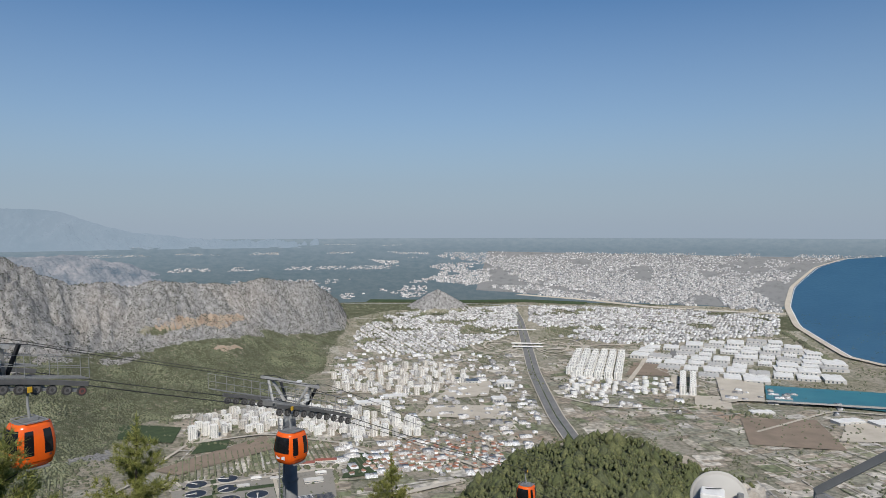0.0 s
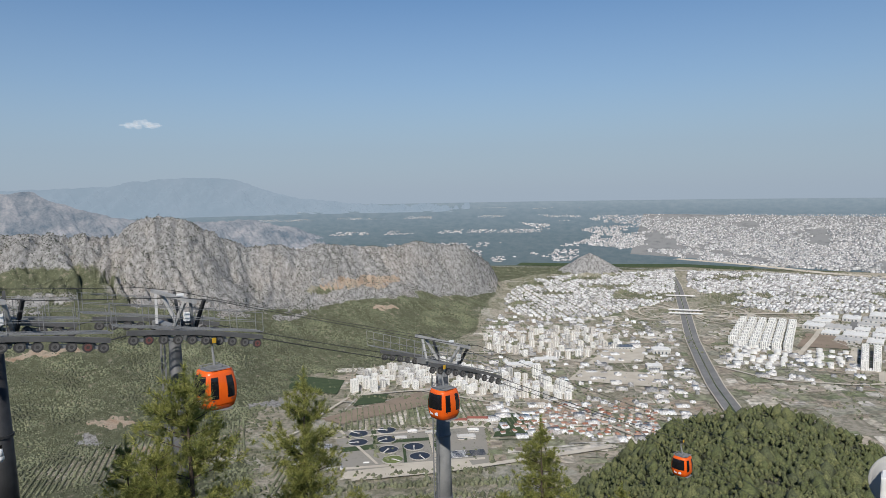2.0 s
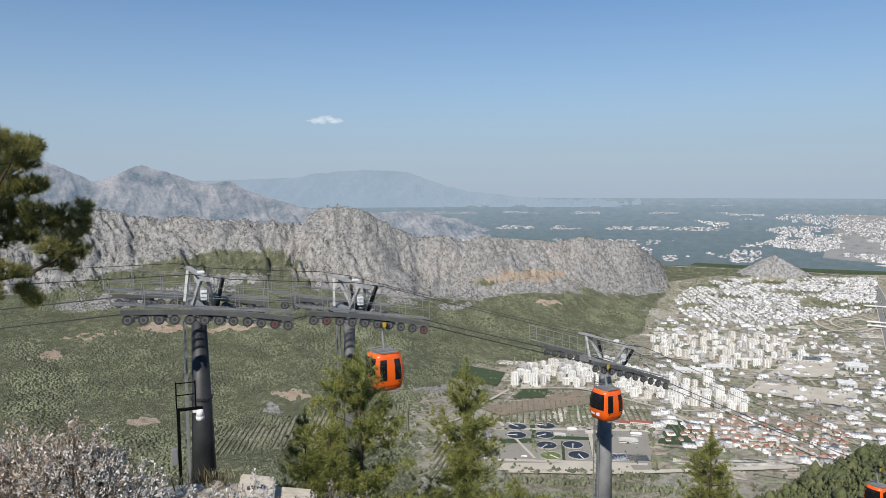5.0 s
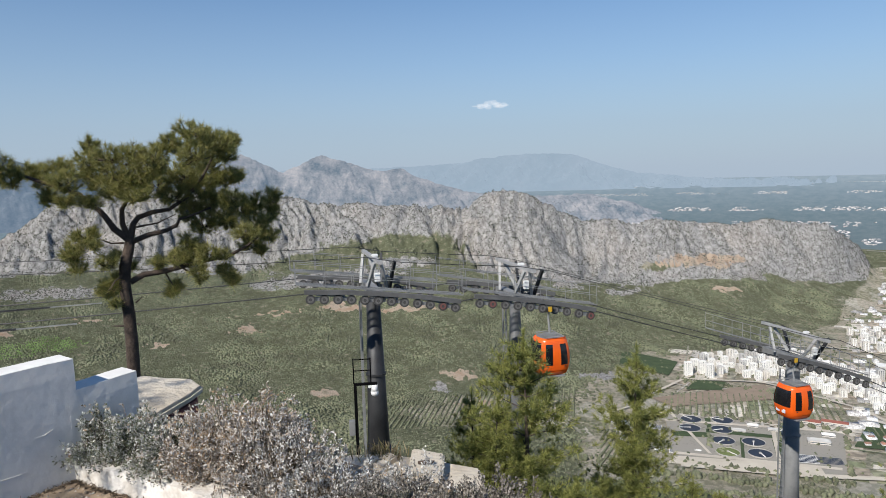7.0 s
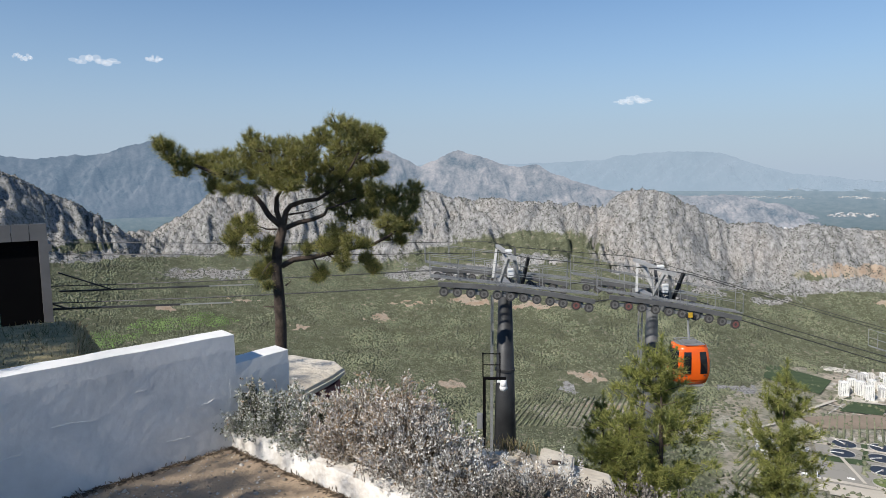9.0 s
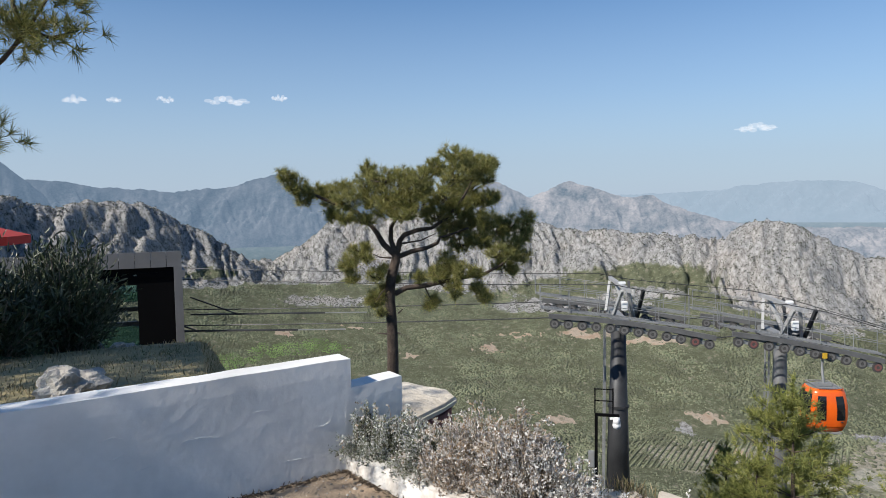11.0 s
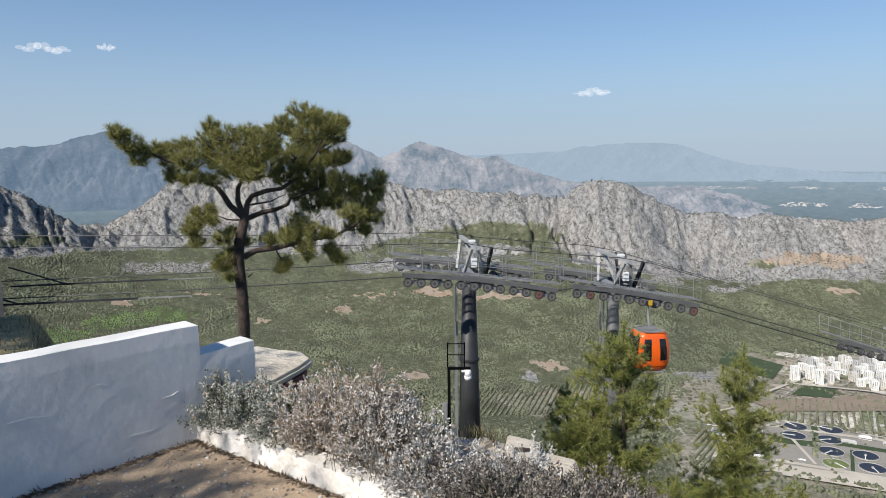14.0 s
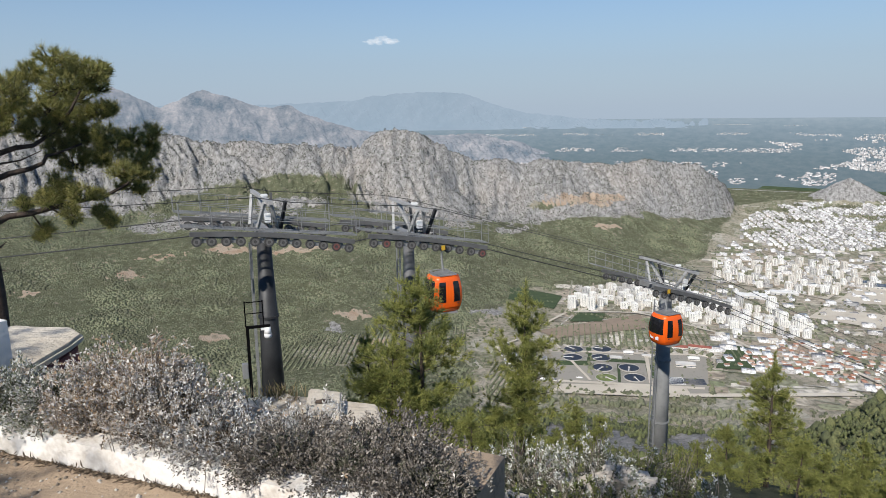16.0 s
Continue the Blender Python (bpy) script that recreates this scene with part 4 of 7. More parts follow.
for az0, d0, ra, rd in ((-4.9, 3390, 1.25, 150), (-9.4, 3380, 1.25, 150), (-4.6, 3400, 2.0, 235), (-9.9, 3390, 2.0, 235)):
    th = np.linspace(0, 2 * np.pi, 13)
    strip("ramp", [(az0 + ra * math.cos(k), d0 + rd * math.sin(k)) for k in th], 11, 4.5, M_SAND, "looping ramp of the highway interchange", category="ramp")


def overpass(d):
    a = np.interp(-d, [-p[1] for p in HIGHWAY], [p[0] for p in HIGHWAY])
    bridge = thing("overpass", draw_in(polar(a, d)), "concrete road bridge across the highway", "bridge", group="highway bridges", turn=a)
    k = np.linalg.norm(draw_in(polar(a, d)) - (0, 0, EYE)) / np.linalg.norm(polar(a, d))
    bridge.scale = (k, k, k)
    part("deck", box(-75, -8, 9, 75, 8, 11), M_FLAT_WHITE, bridge)
    part("parapet", box(-75, -8.6, 11, 75, -8, 12.4), M_FLAT_WHITE, bridge)
    part("parapet", box(-75, 8, 11, 75, 8.6, 12.4), M_FLAT_WHITE, bridge)
    for x in (-60, -30, 0, 30, 60):
        part("pier", box(x - 1, -6, -2, x + 1, 6, 9), M_CONCRETE, bridge)


for d in (3420, 3330, 3870):
    overpass(d)

sheet("brown_field", [(22.9, 1800), (21.2, 1745), (13.6, 1880), (14.4, 2000)], 3, M_FIELD, "bare brown ploughed field", "field")
sheet("brown_field", [(20.2, 1890), (17.5, 1905), (17.2, 1985), (19.4, 1985)], 3.5, M_CROP, "dark green crop field beside the flats", "field")
sheet("green_field", [(25.4, 2110), (21.5, 2010), (20.8, 2160), (25.2, 2270)], 3, M_CROP, "dark green plantation at the forest edge", "field")
sheet("bare_plot", [(0.5, 2330), (-4.0, 2390), (-4.3, 2620), (-1.0, 2560)], 3, M_SAND, "pale bare building plot", "plot")
sheet("bare_plot", [(2.0, 2130), (-5.5, 2100), (-5.5, 2260), (1.0, 2260)], 3, M_SAND, "pale bare building plot", "plot")
sheet("bare_plot", [(-20.5, 2360), (-23.3, 2380), (-23, 2560), (-20.5, 2530)], 3, M_SAND, "pale bare ground by the harbour", "plot")
sheet("brown_field", [(-15.2, 2800), (-18.6, 2830), (-18.2, 3080), (-15.8, 3060)], 3, M_FIELD, "bare brown field between the warehouses", "field")
sheet("brown_field", [(-24.5, 2020), (-31, 2080), (-29, 2360), (-23.8, 2290)], 3, M_FIELD, "dry brown field beside the port", "field")
sheet("bare_plot", [(-30.5, 2160), (-35.5, 2260), (-35, 2480), (-31, 2440)], 3, M_SAND, "pale truck yard beside the port", "plot")
sheet("bare_plot", [(21.5, 1400), (10, 1440), (10.5, 1485), (21, 1440)], 2.6, M_SAND, "pale dirt strip beside the river", "plot")
sheet("green_field", [(8.3, 1620), (5.2, 1640), (5.5, 1790), (7.4, 1800)], 2.6, M_CROP, "green meadow beside the works", "field")


def patchwork():
    """Small plots and dirt lanes all over the plain, each its own colour."""
    r = np.random.default_rng(61)
    verts, n = [], 0
    while n < 1500:
        a, d = r.uniform(-36, 21), math.sqrt(r.uniform(1480**2, 3500**2))
        lane = n % 5 == 0
        if abs(a - np.interp(d, [p[1] for p in HIGHWAY[::-1]], [p[0] for p in HIGHWAY[::-1]])) < 1.0 or (a > 9 and d > 2300) or (a < -22 and d > 2450):
            continue
        w, l = (5, r.uniform(90, 320)) if lane else (r.uniform(18, 70), r.uniform(25, 95))
        turn = 0.25 + r.choice([0, 1.57]) + r.normal(0, 0.12)
        z = PLAIN + 0.5 + (1.2 if lane else 0) + r.uniform(0, 0.9)
        c = polar(a, d, z)
        for u, v in ((-1, -1), (1, -1), (1, 1), (-1, 1)):
            u, v = u * w / 2 * r.uniform(0.85, 1.1), v * l / 2
            verts.append(c + (u * math.cos(turn) - v * math.sin(turn), u * math.sin(turn) + v * math.cos(turn), 0))
        n += 1
    me = raw_mesh("plots", draw_in(np.array(verts)), np.arange(4 * n).reshape(n, 4))
    tagged(link_mesh("plots", me, M_PLOTS), "small dry fields, yards and dirt lanes of the plain", "plots", kind="stuff")


patchwork()


def orchard():
    """Rows of small round trees."""
    out = []
    for az0, az1, d0, d1, turn, step in ((21.6, 9.0, 1690, 1860, 0.35, 15), (45, 29, 1560, 1760, 0.5, 13), (27, 23.5, 1330, 1560, 0.2, 12), (7.5, 4.8, 1700, 1780, 0.35, 14)):
        c = polar((az0 + az1) / 2, (d0 + d1) / 2)[:2]
        u = np.arange(-320, 320, step)
        gx, gy = np.meshgrid(u, np.arange(-320, 320, 6.0), indexing="ij")
        x, y = c[0] + gx * math.cos(turn) - gy * math.sin(turn), c[1] + gx * math.sin(turn) + gy * math.cos(turn)
        a, d = np.degrees(np.arctan2(-x, y)), np.hypot(x, y)
        ok = (a < az0) & (a > az1) & (d > d0 + 4 * (az0 - a)) & (d < d1 + 6 * (az0 - a))
        out.append(np.stack([a[ok], d[ok]], -1))
    a, d = np.concatenate(out).T
    p = draw_in(polar(a, d, np.maximum(land_height(a, d), PLAIN)))
    v, t = clump_mesh(p, np.full(len(p), 6.2), 14, ((0.0, 0.9), (0.5, 1.0)), 5, 0.7)
    tagged(link_mesh("orchard", raw_mesh("orchard", v, t), M_WOODS), "dark green orchard trees planted in rows", "orchard", kind="stuff")


orchard()


# ---- buildings ----
def flats(floors, w, dp, wall, name="apartment_building"):
    """A block of flats: recessed window bands between storey slabs, stair core and roof hut."""
    h = floors * 3.0
    top = new(name)
    top.empty_display_size = 1
    part("core", box(-w / 2 + 0.7, -dp / 2 + 0.7, -8, w / 2 - 0.7, dp / 2 - 0.7, h), M_DARK_GLASS, top)
    part("plinth", box(-w / 2, -dp / 2, -8, w / 2, dp / 2, 1.2), wall, top)
    slab = part("storey", box(-w / 2, -dp / 2, -1.1, w / 2, dp / 2, 0.35), wall, top)
    slab.location.z = 3
    for f in range(2, floors):
        o = new("storey", slab.data)
        o.parent, o.location.z = top, f * 3
    part("roof", box(-w / 2, -dp / 2, h - 1.1, w / 2, dp / 2, h + 0.9), wall, top)
    bm = bmesh.new()
    for x in np.linspace(-w / 2, w / 2, 5):
        for y in (-dp / 2, dp / 2):
            box_bm(bm, x - 1.15, y - 0.15, 0, x + 1.15, y + 0.15, h)
    for y in np.linspace(-dp / 2, dp / 2, 4):
        for x in (-w / 2, w / 2):
            box_bm(bm, x - 0.15, y - 1.3, 0, x + 0.15, y + 1.3, h)
    part("pier_frame", bm, wall, top)
    for s in (-1, 1):
        part("balcony_bay", box(s * w * 0.25 - 2.0, -dp / 2 - 1.3, 2.6, s * w * 0.25 + 2.0, -dp / 2 + 0.2, h - 1.5), M_FLAT_WHITE, top)
    part("roof_hut", box(-2.4, -2.2, h + 0.4, 2.4, 2.2, h + 3.4), wall, top)
    return top


def place_town(models, spots, label, category, group):
    """One copy of a model at each spot: azimuth, distance, turn, scale."""
    first = {}
    for n, (a, d, turn, size) in enumerate(spots):
        src = models[n % len(models)]
        q = polar(a, d)
        at = draw_in(q)
        k = np.linalg.norm(at - (0, 0, EYE)) / np.linalg.norm(q) * size
        m = Matrix.LocRotScale(at, Euler((0, 0, turn)), None)
        ob = src if src not in first else copy_thing(src, m)
        first[src] = True
        ob.matrix_world = m @ Matrix.Scale(k, 4)
        tagged(ob, label, category, group)


def grid_spots(az0, az1, d0, d1, step_a, step_d, jitter, seed, turn=0.0, size=(0.85, 1.15), keep=1.0, edge=None):
    r = np.random.default_rng(seed)
    out = []
    for d in np.arange(d0, d1, step_d):
        for a in np.arange(min(az0, az1), max(az0, az1), math.degrees(step_a / d)):
            aa, dd = a + r.normal(0, jitter * math.degrees(step_a / d)), d + r.normal(0, jitter * step_d)
            if r.uniform() < keep and (edge is None or edge(aa, dd)):
                out.append((aa, dd, turn + math.radians(aa) + r.choice([0, math.pi / 2]) + r.normal(0, 0.08), r.uniform(*size)))
    return out


def inside(lo, hi):
    """Between two distance profiles over azimuth."""
    return lambda a, d: np.interp(a, lo[0], lo[1]) < d < np.interp(a, hi[0], hi[1])


front = grid_spots(19.6, 2.0, 1900, 2380, 31, 40, 0.2, 21, 0.3, (0.7, 1.0), 0.95, inside(((2, 7.5, 14.6, 19.6), (1935, 1930, 2035, 2060)), ((2, 9.9, 12, 17, 19.6), (2100, 2250, 2370, 2290, 2180))))
place_town([flats(8, 19, 15, M_FLAT_WHITE), flats(7, 21, 16, M_FLAT_WHITE), flats(9, 17, 15, M_GREY_PLASTER), flats(6, 20, 15, M_FLAT_WHITE), flats(8, 20, 14, M_CREAM)], front, "white multi-storey block of flats with balconies", "apartment building", "front flats")
tall = [(20.0, 2030, 0.6, 1.0), (19.0, 2060, 0.6, 0.95), (18.4, 2030, 0.6, 0.95), (3.7, 2020, 0.3, 1.0), (4.6, 2160, 0.3, 1.1), (10.2, 2160, 0.3, 1.0), (2.4, 1990, 0.3, 1.0)]
place_town([flats(13, 20, 17, M_FLAT_WHITE)], tall, "tall white tower block standing above its neighbours", "apartment building", "tower blocks")
mid = grid_spots(9.3, -1.7, 2380, 2920, 38, 52, 0.22, 22, 0.25, (0.7, 1.0), 0.7, inside(((-1.7, 1.3, 7.1, 9.3), (2560, 2390, 2400, 2560)), ((-1.7, 0, 5.8, 9.3), (2800, 2900, 2860, 2680))))
place_town([flats(10, 21, 16, M_CREAM), flats(9, 22, 16, M_FLAT_WHITE), flats(11, 20, 16, M_CREAM), flats(8, 22, 16, M_GREY_PLASTER)], mid, "cream and white block of flats on the plain", "apartment building", "middle flats")
rows = [(a, d, math.radians(a) + 0.12, 1.0) for d in np.arange(2720, 3260, 60) for a in np.arange(-14.6, -10.6, math.degrees(38 / d)) - (d - 2720) * 0.0006]
place_town([flats(10, 26, 14, M_FLAT_WHITE)], rows, "white slab block in a regular housing estate", "apartment building", "estate slabs")
place_town([flats(11, 20, 15, M_FLAT_WHITE)], [(-19.6 - 0.75 * k, d, -0.3, 1.0) for k in (0, 1) for d in np.arange(2540, 2800, 36)], "tall white slab in a straight row of blocks", "apartment building", "row of slabs")


def box_town(name, spots, heights, material, label, plan=(10, 18), roof=None, category="houses"):
    """Many far houses in one mesh: each a box with a parapet step or a pitched roof."""
    r = np.random.default_rng(len(spots))
    verts, faces, kinds = [], [], []
    unit = np.array([(-1, -1, 0), (1, -1, 0), (1, 1, 0), (-1, 1, 0), (-1, -1, 1), (1, -1, 1), (1, 1, 1), (-1, 1, 1)], float)
    quads = np.array([(4, 5, 6, 7), (0, 1, 5, 4), (1, 2, 6, 5), (2, 3, 7, 6), (3, 0, 4, 7)])
    for a, d, turn, size in spots:
        w, l, h = r.uniform(*plan) * size, r.uniform(*plan) * size, r.uniform(*heights)
        shapes = [unit * (w / 2, l / 2, h + 4) + (0, 0, -4)]
        if roof is None:
            shapes.append(unit * (w * 0.2, l * 0.18, 2.6) + (r.uniform(-0.2, 0.2) * w, r.uniform(-0.2, 0.2) * l, h))
        else:
            top = unit * (w / 2 + 0.6, l / 2 + 0.6, roof) + (0, 0, h)
            top[4:, 0] *= 0.12
            shapes.append(top)
        c, s = math.cos(turn), math.sin(turn)
        q = polar(a, d)
        k = np.linalg.norm(draw_in(q) - (0, 0, EYE)) / np.linalg.norm(q)
        for n, v in enumerate(shapes):
            v = np.stack([v[:, 0] * c - v[:, 1] * s, v[:, 0] * s + v[:, 1] * c, v[:, 2]], -1) * k + draw_in(q)
            faces.append(quads + 8 * len(verts))
            verts.append(v)
            kinds += [n if roof is not None else 0] * 5
    me = raw_mesh(name, np.concatenate(verts), np.concatenate(faces))
    me.polygons.foreach_set("material_index", np.array(kinds, np.int32))
    return tagged(link_mesh(name, me, material), label, category, kind="stuff")


def street_keep(seed, scale=300.0, cut=0.35):
    return lambda a, d: fbm(np.array(a * 3.0), np.array(d / scale), 3, seed) > cut


def street_town(az0, az1, d0, d1, theta, edge, seed, pitch=(30.0, 28.0)):
    """Houses in blocks on a street grid, and the trees along its streets."""
    r = np.random.default_rng(seed)
    c = polar((az0 + az1) / 2, (d0 + d1) / 2)[:2]
    n = int(1500 / pitch[0])
    gu, gv = np.meshgrid(np.arange(-n, n), np.arange(-n, n), indexing="ij")
    u = gu * pitch[0] + 12 * (gu // 4) + r.normal(0, 2.0, gu.shape)
    v = gv * pitch[1] + 15 * (gv // 7) + r.normal(0, 2.0, gu.shape)
    x, y = c[0] + u * math.cos(theta) - v * math.sin(theta), c[1] + u * math.sin(theta) + v * math.cos(theta)
    a, d = np.degrees(np.arctan2(-x, y)), np.hypot(x, y)
    keep = (a > min(az0, az1)) & (a < max(az0, az1)) & (d > d0) & (d < d1)
    gap = fbm(x / 170, y / 170, 3, seed) < 0.38
    spots, green = [], []
    for k in np.argwhere(keep):
        k = tuple(k)
        if not edge(a[k], d[k]):
            continue
        if gap[k] or r.uniform() < 0.06:
            green.append((a[k], d[k]))
        else:
            spots.append((a[k], d[k], theta + r.normal(0, 0.03), r.uniform(0.8, 1.15)))
        if r.uniform() < 0.9:
            green.append((math.degrees(math.atan2(-(x[k] + 13 * math.cos(theta)), y[k] + 13 * math.sin(theta))), d[k] + r.normal(0, 6)))
    return spots, green


def street_trees(green, seed):
    r = np.random.default_rng(seed)
    q = polar(*np.array(green).T)
    k = np.linalg.norm(draw_in(q) - (0, 0, EYE), axis=-1) / np.linalg.norm(q, axis=-1)
    v, t = clump_mesh(draw_in(q), r.uniform(6, 12, len(q)) * k, seed, ((0.0, 0.8), (0.5, 1.0)), 4, 0.8)
    tagged(link_mesh("street_trees", raw_mesh("street_trees", v, t), M_WOODS), "dark green trees along the town's streets", "trees", kind="stuff")


townb, green_b = street_town(7.2, -6.4, 3150, 5100, 0.32, inside(((-6.6, -1, 4, 7.2), (3750, 3230, 3150, 3330)), ((-6.6, -1, 5, 7.2), (5100, 4830, 4580, 3750))), 31, (26.0, 24.0))
box_town("town", townb, (6, 11), M_CITY, "dense town of white and grey apartment houses", (13, 18))
towna, green_a = street_town(-7.4, -26.4, 3420, 5080, 0.36, inside(((-26.5, -16, -10, -7.4), (4080, 3480, 3700, 4300)), ((-26.5, -7), (4960, 5120))), 32)
box_town("town", towna, (7, 12), M_CITY, "dense seaside town of white apartment houses in blocks", (13, 20))
street_trees(green_b + green_a, 43)
r_far = np.random.default_rng(33)
far_town = []
for _ in range(28000):
    a, d = r_far.uniform(-34, 6), 1 / r_far.uniform(1 / 15000, 1 / 5150)
    coast = np.interp(-d, [-c[1] for c in COAST[::-1]][::-1], [c[0] for c in COAST[::-1]][::-1])
    patch = float(fbm(np.array(a * 0.42), np.array(math.log(d) * 7.5), 4, 55))
    dark = d < np.interp(a, [-24, -12, -7, -4, -1, 2, 6], [5150, 5600, 6000, 6600, 6900, 7800, 12000])
    if a > coast + 0.5 and not dark and patch > 0.5 - 0.06 * (a < -6) + 0.10 * (a > 0) - 0.04 * (d > 8000):
        far_town.append((a, d, 0.3 + r_far.normal(0, 0.1), r_far.uniform(0.7, 1.3)))
box_town("far_town", far_town, (6, 16), M_FAR_CITY, "far white city spread over the plain to the horizon", (11, 19))
villages = []
for _ in range(5200):
    a, d = r_far.uniform(1, 34), r_far.choice([5900, 6500, 7400, 9800, 15000, 21000]) * r_far.uniform(0.96, 1.04)
    if float(fbm(np.array(a * 0.5), np.array(d / 900.0), 3, 66)) > 0.52:
        villages.append((a, d, r_far.uniform(0, 6.28), r_far.uniform(0.5, 1.1) * (1 + d / 60000)))
box_town("far_villages", villages, (3, 6), M_FAR_CITY, "scattered pale villages and greenhouses far out on the plain", (12, 30))
small = grid_spots(7.5, -5.0, 1600, 1900, 21, 30, 0.25, 34, 0.4, (0.8, 1.2), 0.75, inside(((-5, 0, 7.5), (1640, 1640, 1640)), ((-5, 2, 7.5), (1990, 1890, 1720))))
box_town("villas", small, (5, 7), [M_CITY, M_TILE_ROOF], "small white villas with terracotta tiled roofs", (9, 13), 2.6)
loose = grid_spots(8.5, -8.5, 1650, 3150, 36, 46, 0.32, 35, 0.2, (0.35, 1.3), 0.6) + grid_spots(-9.8, -30, 2300, 2700, 44, 48, 0.3, 36, 0.1, (0.5, 1.4), 0.55) + grid_spots(9, 6.5, 2900, 3300, 45, 60, 0.3, 37, 0.1, (0.7, 1.4), 0.4)
loose = [s for s in loose if abs(s[0] - np.interp(-s[1], [-p[1] for p in HIGHWAY], [p[0] for p in HIGHWAY])) > 1.35 and not (-30 < s[0] < -20 and s[1] < 2520)]
box_town("sheds", loose, (4, 9), M_CITY, "low pale sheds and workshops along the road", (14, 34), category="sheds")
place_town([flats(4, 24, 18, M_CREAM), flats(5, 22, 16, M_FLAT_WHITE)], [(a + 0.3, d, 0.4, 0.9) for a, d in ((7.8, 1860), (6.6, 1900), (5.6, 1950), (6.9, 1990), (5.0, 2010), (7.9, 2060), (3.9, 1860))], "low white block of flats near the river", "apartment building", "low flats")


def warehouse(w, l, h, roof):
    top = new("warehouse")
    part("wall", box(-w / 2, -l / 2, -6, w / 2, l / 2, h), M_GREY_PLASTER, top)
    bm = bmesh.new()
    n = max(1, int(w / 26))
    for k in range(n):
        x0, x1 = -w / 2 - 0.4 + (w + 0.8) * k / n, -w / 2 - 0.4 + (w + 0.8) * (k + 1) / n
        vs = [bm.verts.new(p) for p in ((x0, -l / 2 - 0.5, h), ((x0 + x1) / 2, -l / 2 - 0.5, h + 1.8), (x1, -l / 2 - 0.5, h), (x0, l / 2 + 0.5, h), ((x0 + x1) / 2, l / 2 + 0.5, h + 1.8), (x1, l / 2 + 0.5, h))]
        for f in ((0, 2, 1), (3, 4, 5), (0, 1, 4, 3), (1, 2, 5, 4)):
            bm.faces.new([vs[i] for i in f])
    part("roof", bm, roof, top)
    bm = bmesh.new()
    for k in range(4):
        box_bm(bm, -w * 0.38 + k * w * 0.2, -l / 2 - 0.2, -2, -w * 0.38 + k * w * 0.2 + 5, -l / 2 - 0.05, h * 0.6)
    part("door_front", bm, M_DARK_GLASS, top)
    return top


ware = []
r_w = np.random.default_rng(38)
for d in np.arange(2900, 4000, 118):
    for a in np.arange(-30.0, -16.3, math.degrees(86 / d)):
        lo, hi = np.interp(a, [-30.2, -21.4, -16.2], [2950, 2830, 3150]), np.interp(a, [-30, -27, -16.2], [3400, 3950, 3480])
        if lo < d < hi and r_w.uniform() < 0.85:
            ware.append((a, d, math.radians(-22) + r_w.normal(0, 0.03), r_w.uniform(0.9, 1.25)))
place_town([warehouse(76, 112, 5.5, M_FLAT_WHITE), warehouse(58, 104, 5, M_FLAT_WHITE), warehouse(80, 84, 5, M_GREY_PLASTER), warehouse(64, 96, 8, M_FLAT_WHITE)], ware, "large low warehouse with a white metal roof", "warehouse", "warehouses by the port")
place_town([warehouse(62, 48, 15, M_FLAT_WHITE)], [(-5.4, 2560, 0.05, 1.0), (-4.9, 2330, 0.1, 0.8)], "white exhibition hall beside the highway", "hall", "halls by the road")
place_town([warehouse(90, 40, 9, M_FLAT_WHITE)], [(6.0, 2300, 0.3, 1.0), (3.8, 2380, 0.3, 0.9), (-25.3, 2380, 0, 0.8), (-31, 2380, 0.2, 1.0), (-33.5, 2420, 0.2, 1.2)], "long white metal shed on a pale plot", "shed", "long sheds")
place_town([warehouse(60, 44, 9, M_DARK_GLASS)], [(-2.6, 2600, 0.1, 1.0), (-1.4, 2640, 0.1, 0.8)], "dark-roofed market hall on the plain", "hall", "dark halls")


def storage_tank():
    top = new("storage_tank")
    bm = bmesh.new()
    tube_bm(bm, (0, 0, -6), (0, 0, 12), 11, 11, 20)
    part("shell", bm, M_FLAT_WHITE, top)
    bm = bmesh.new()
    tube_bm(bm, (0, 0, 12), (0, 0, 14.2), 11.3, 1.0, 20)
    part("roof", bm, M_FLAT_WHITE, top)
    return top


tanks = grid_spots(-10.8, -18.2, 2400, 2780, 34, 40, 0.12, 39, 0, (0.6, 1.15), 0.8, lambda a, d: abs(a + 15.2) > 0.7 and d > np.interp(a, [-18, -11], [2520, 2400]))
place_town([storage_tank()], tanks, "white cylindrical fuel storage tank", "storage tank", "fuel depot tanks")


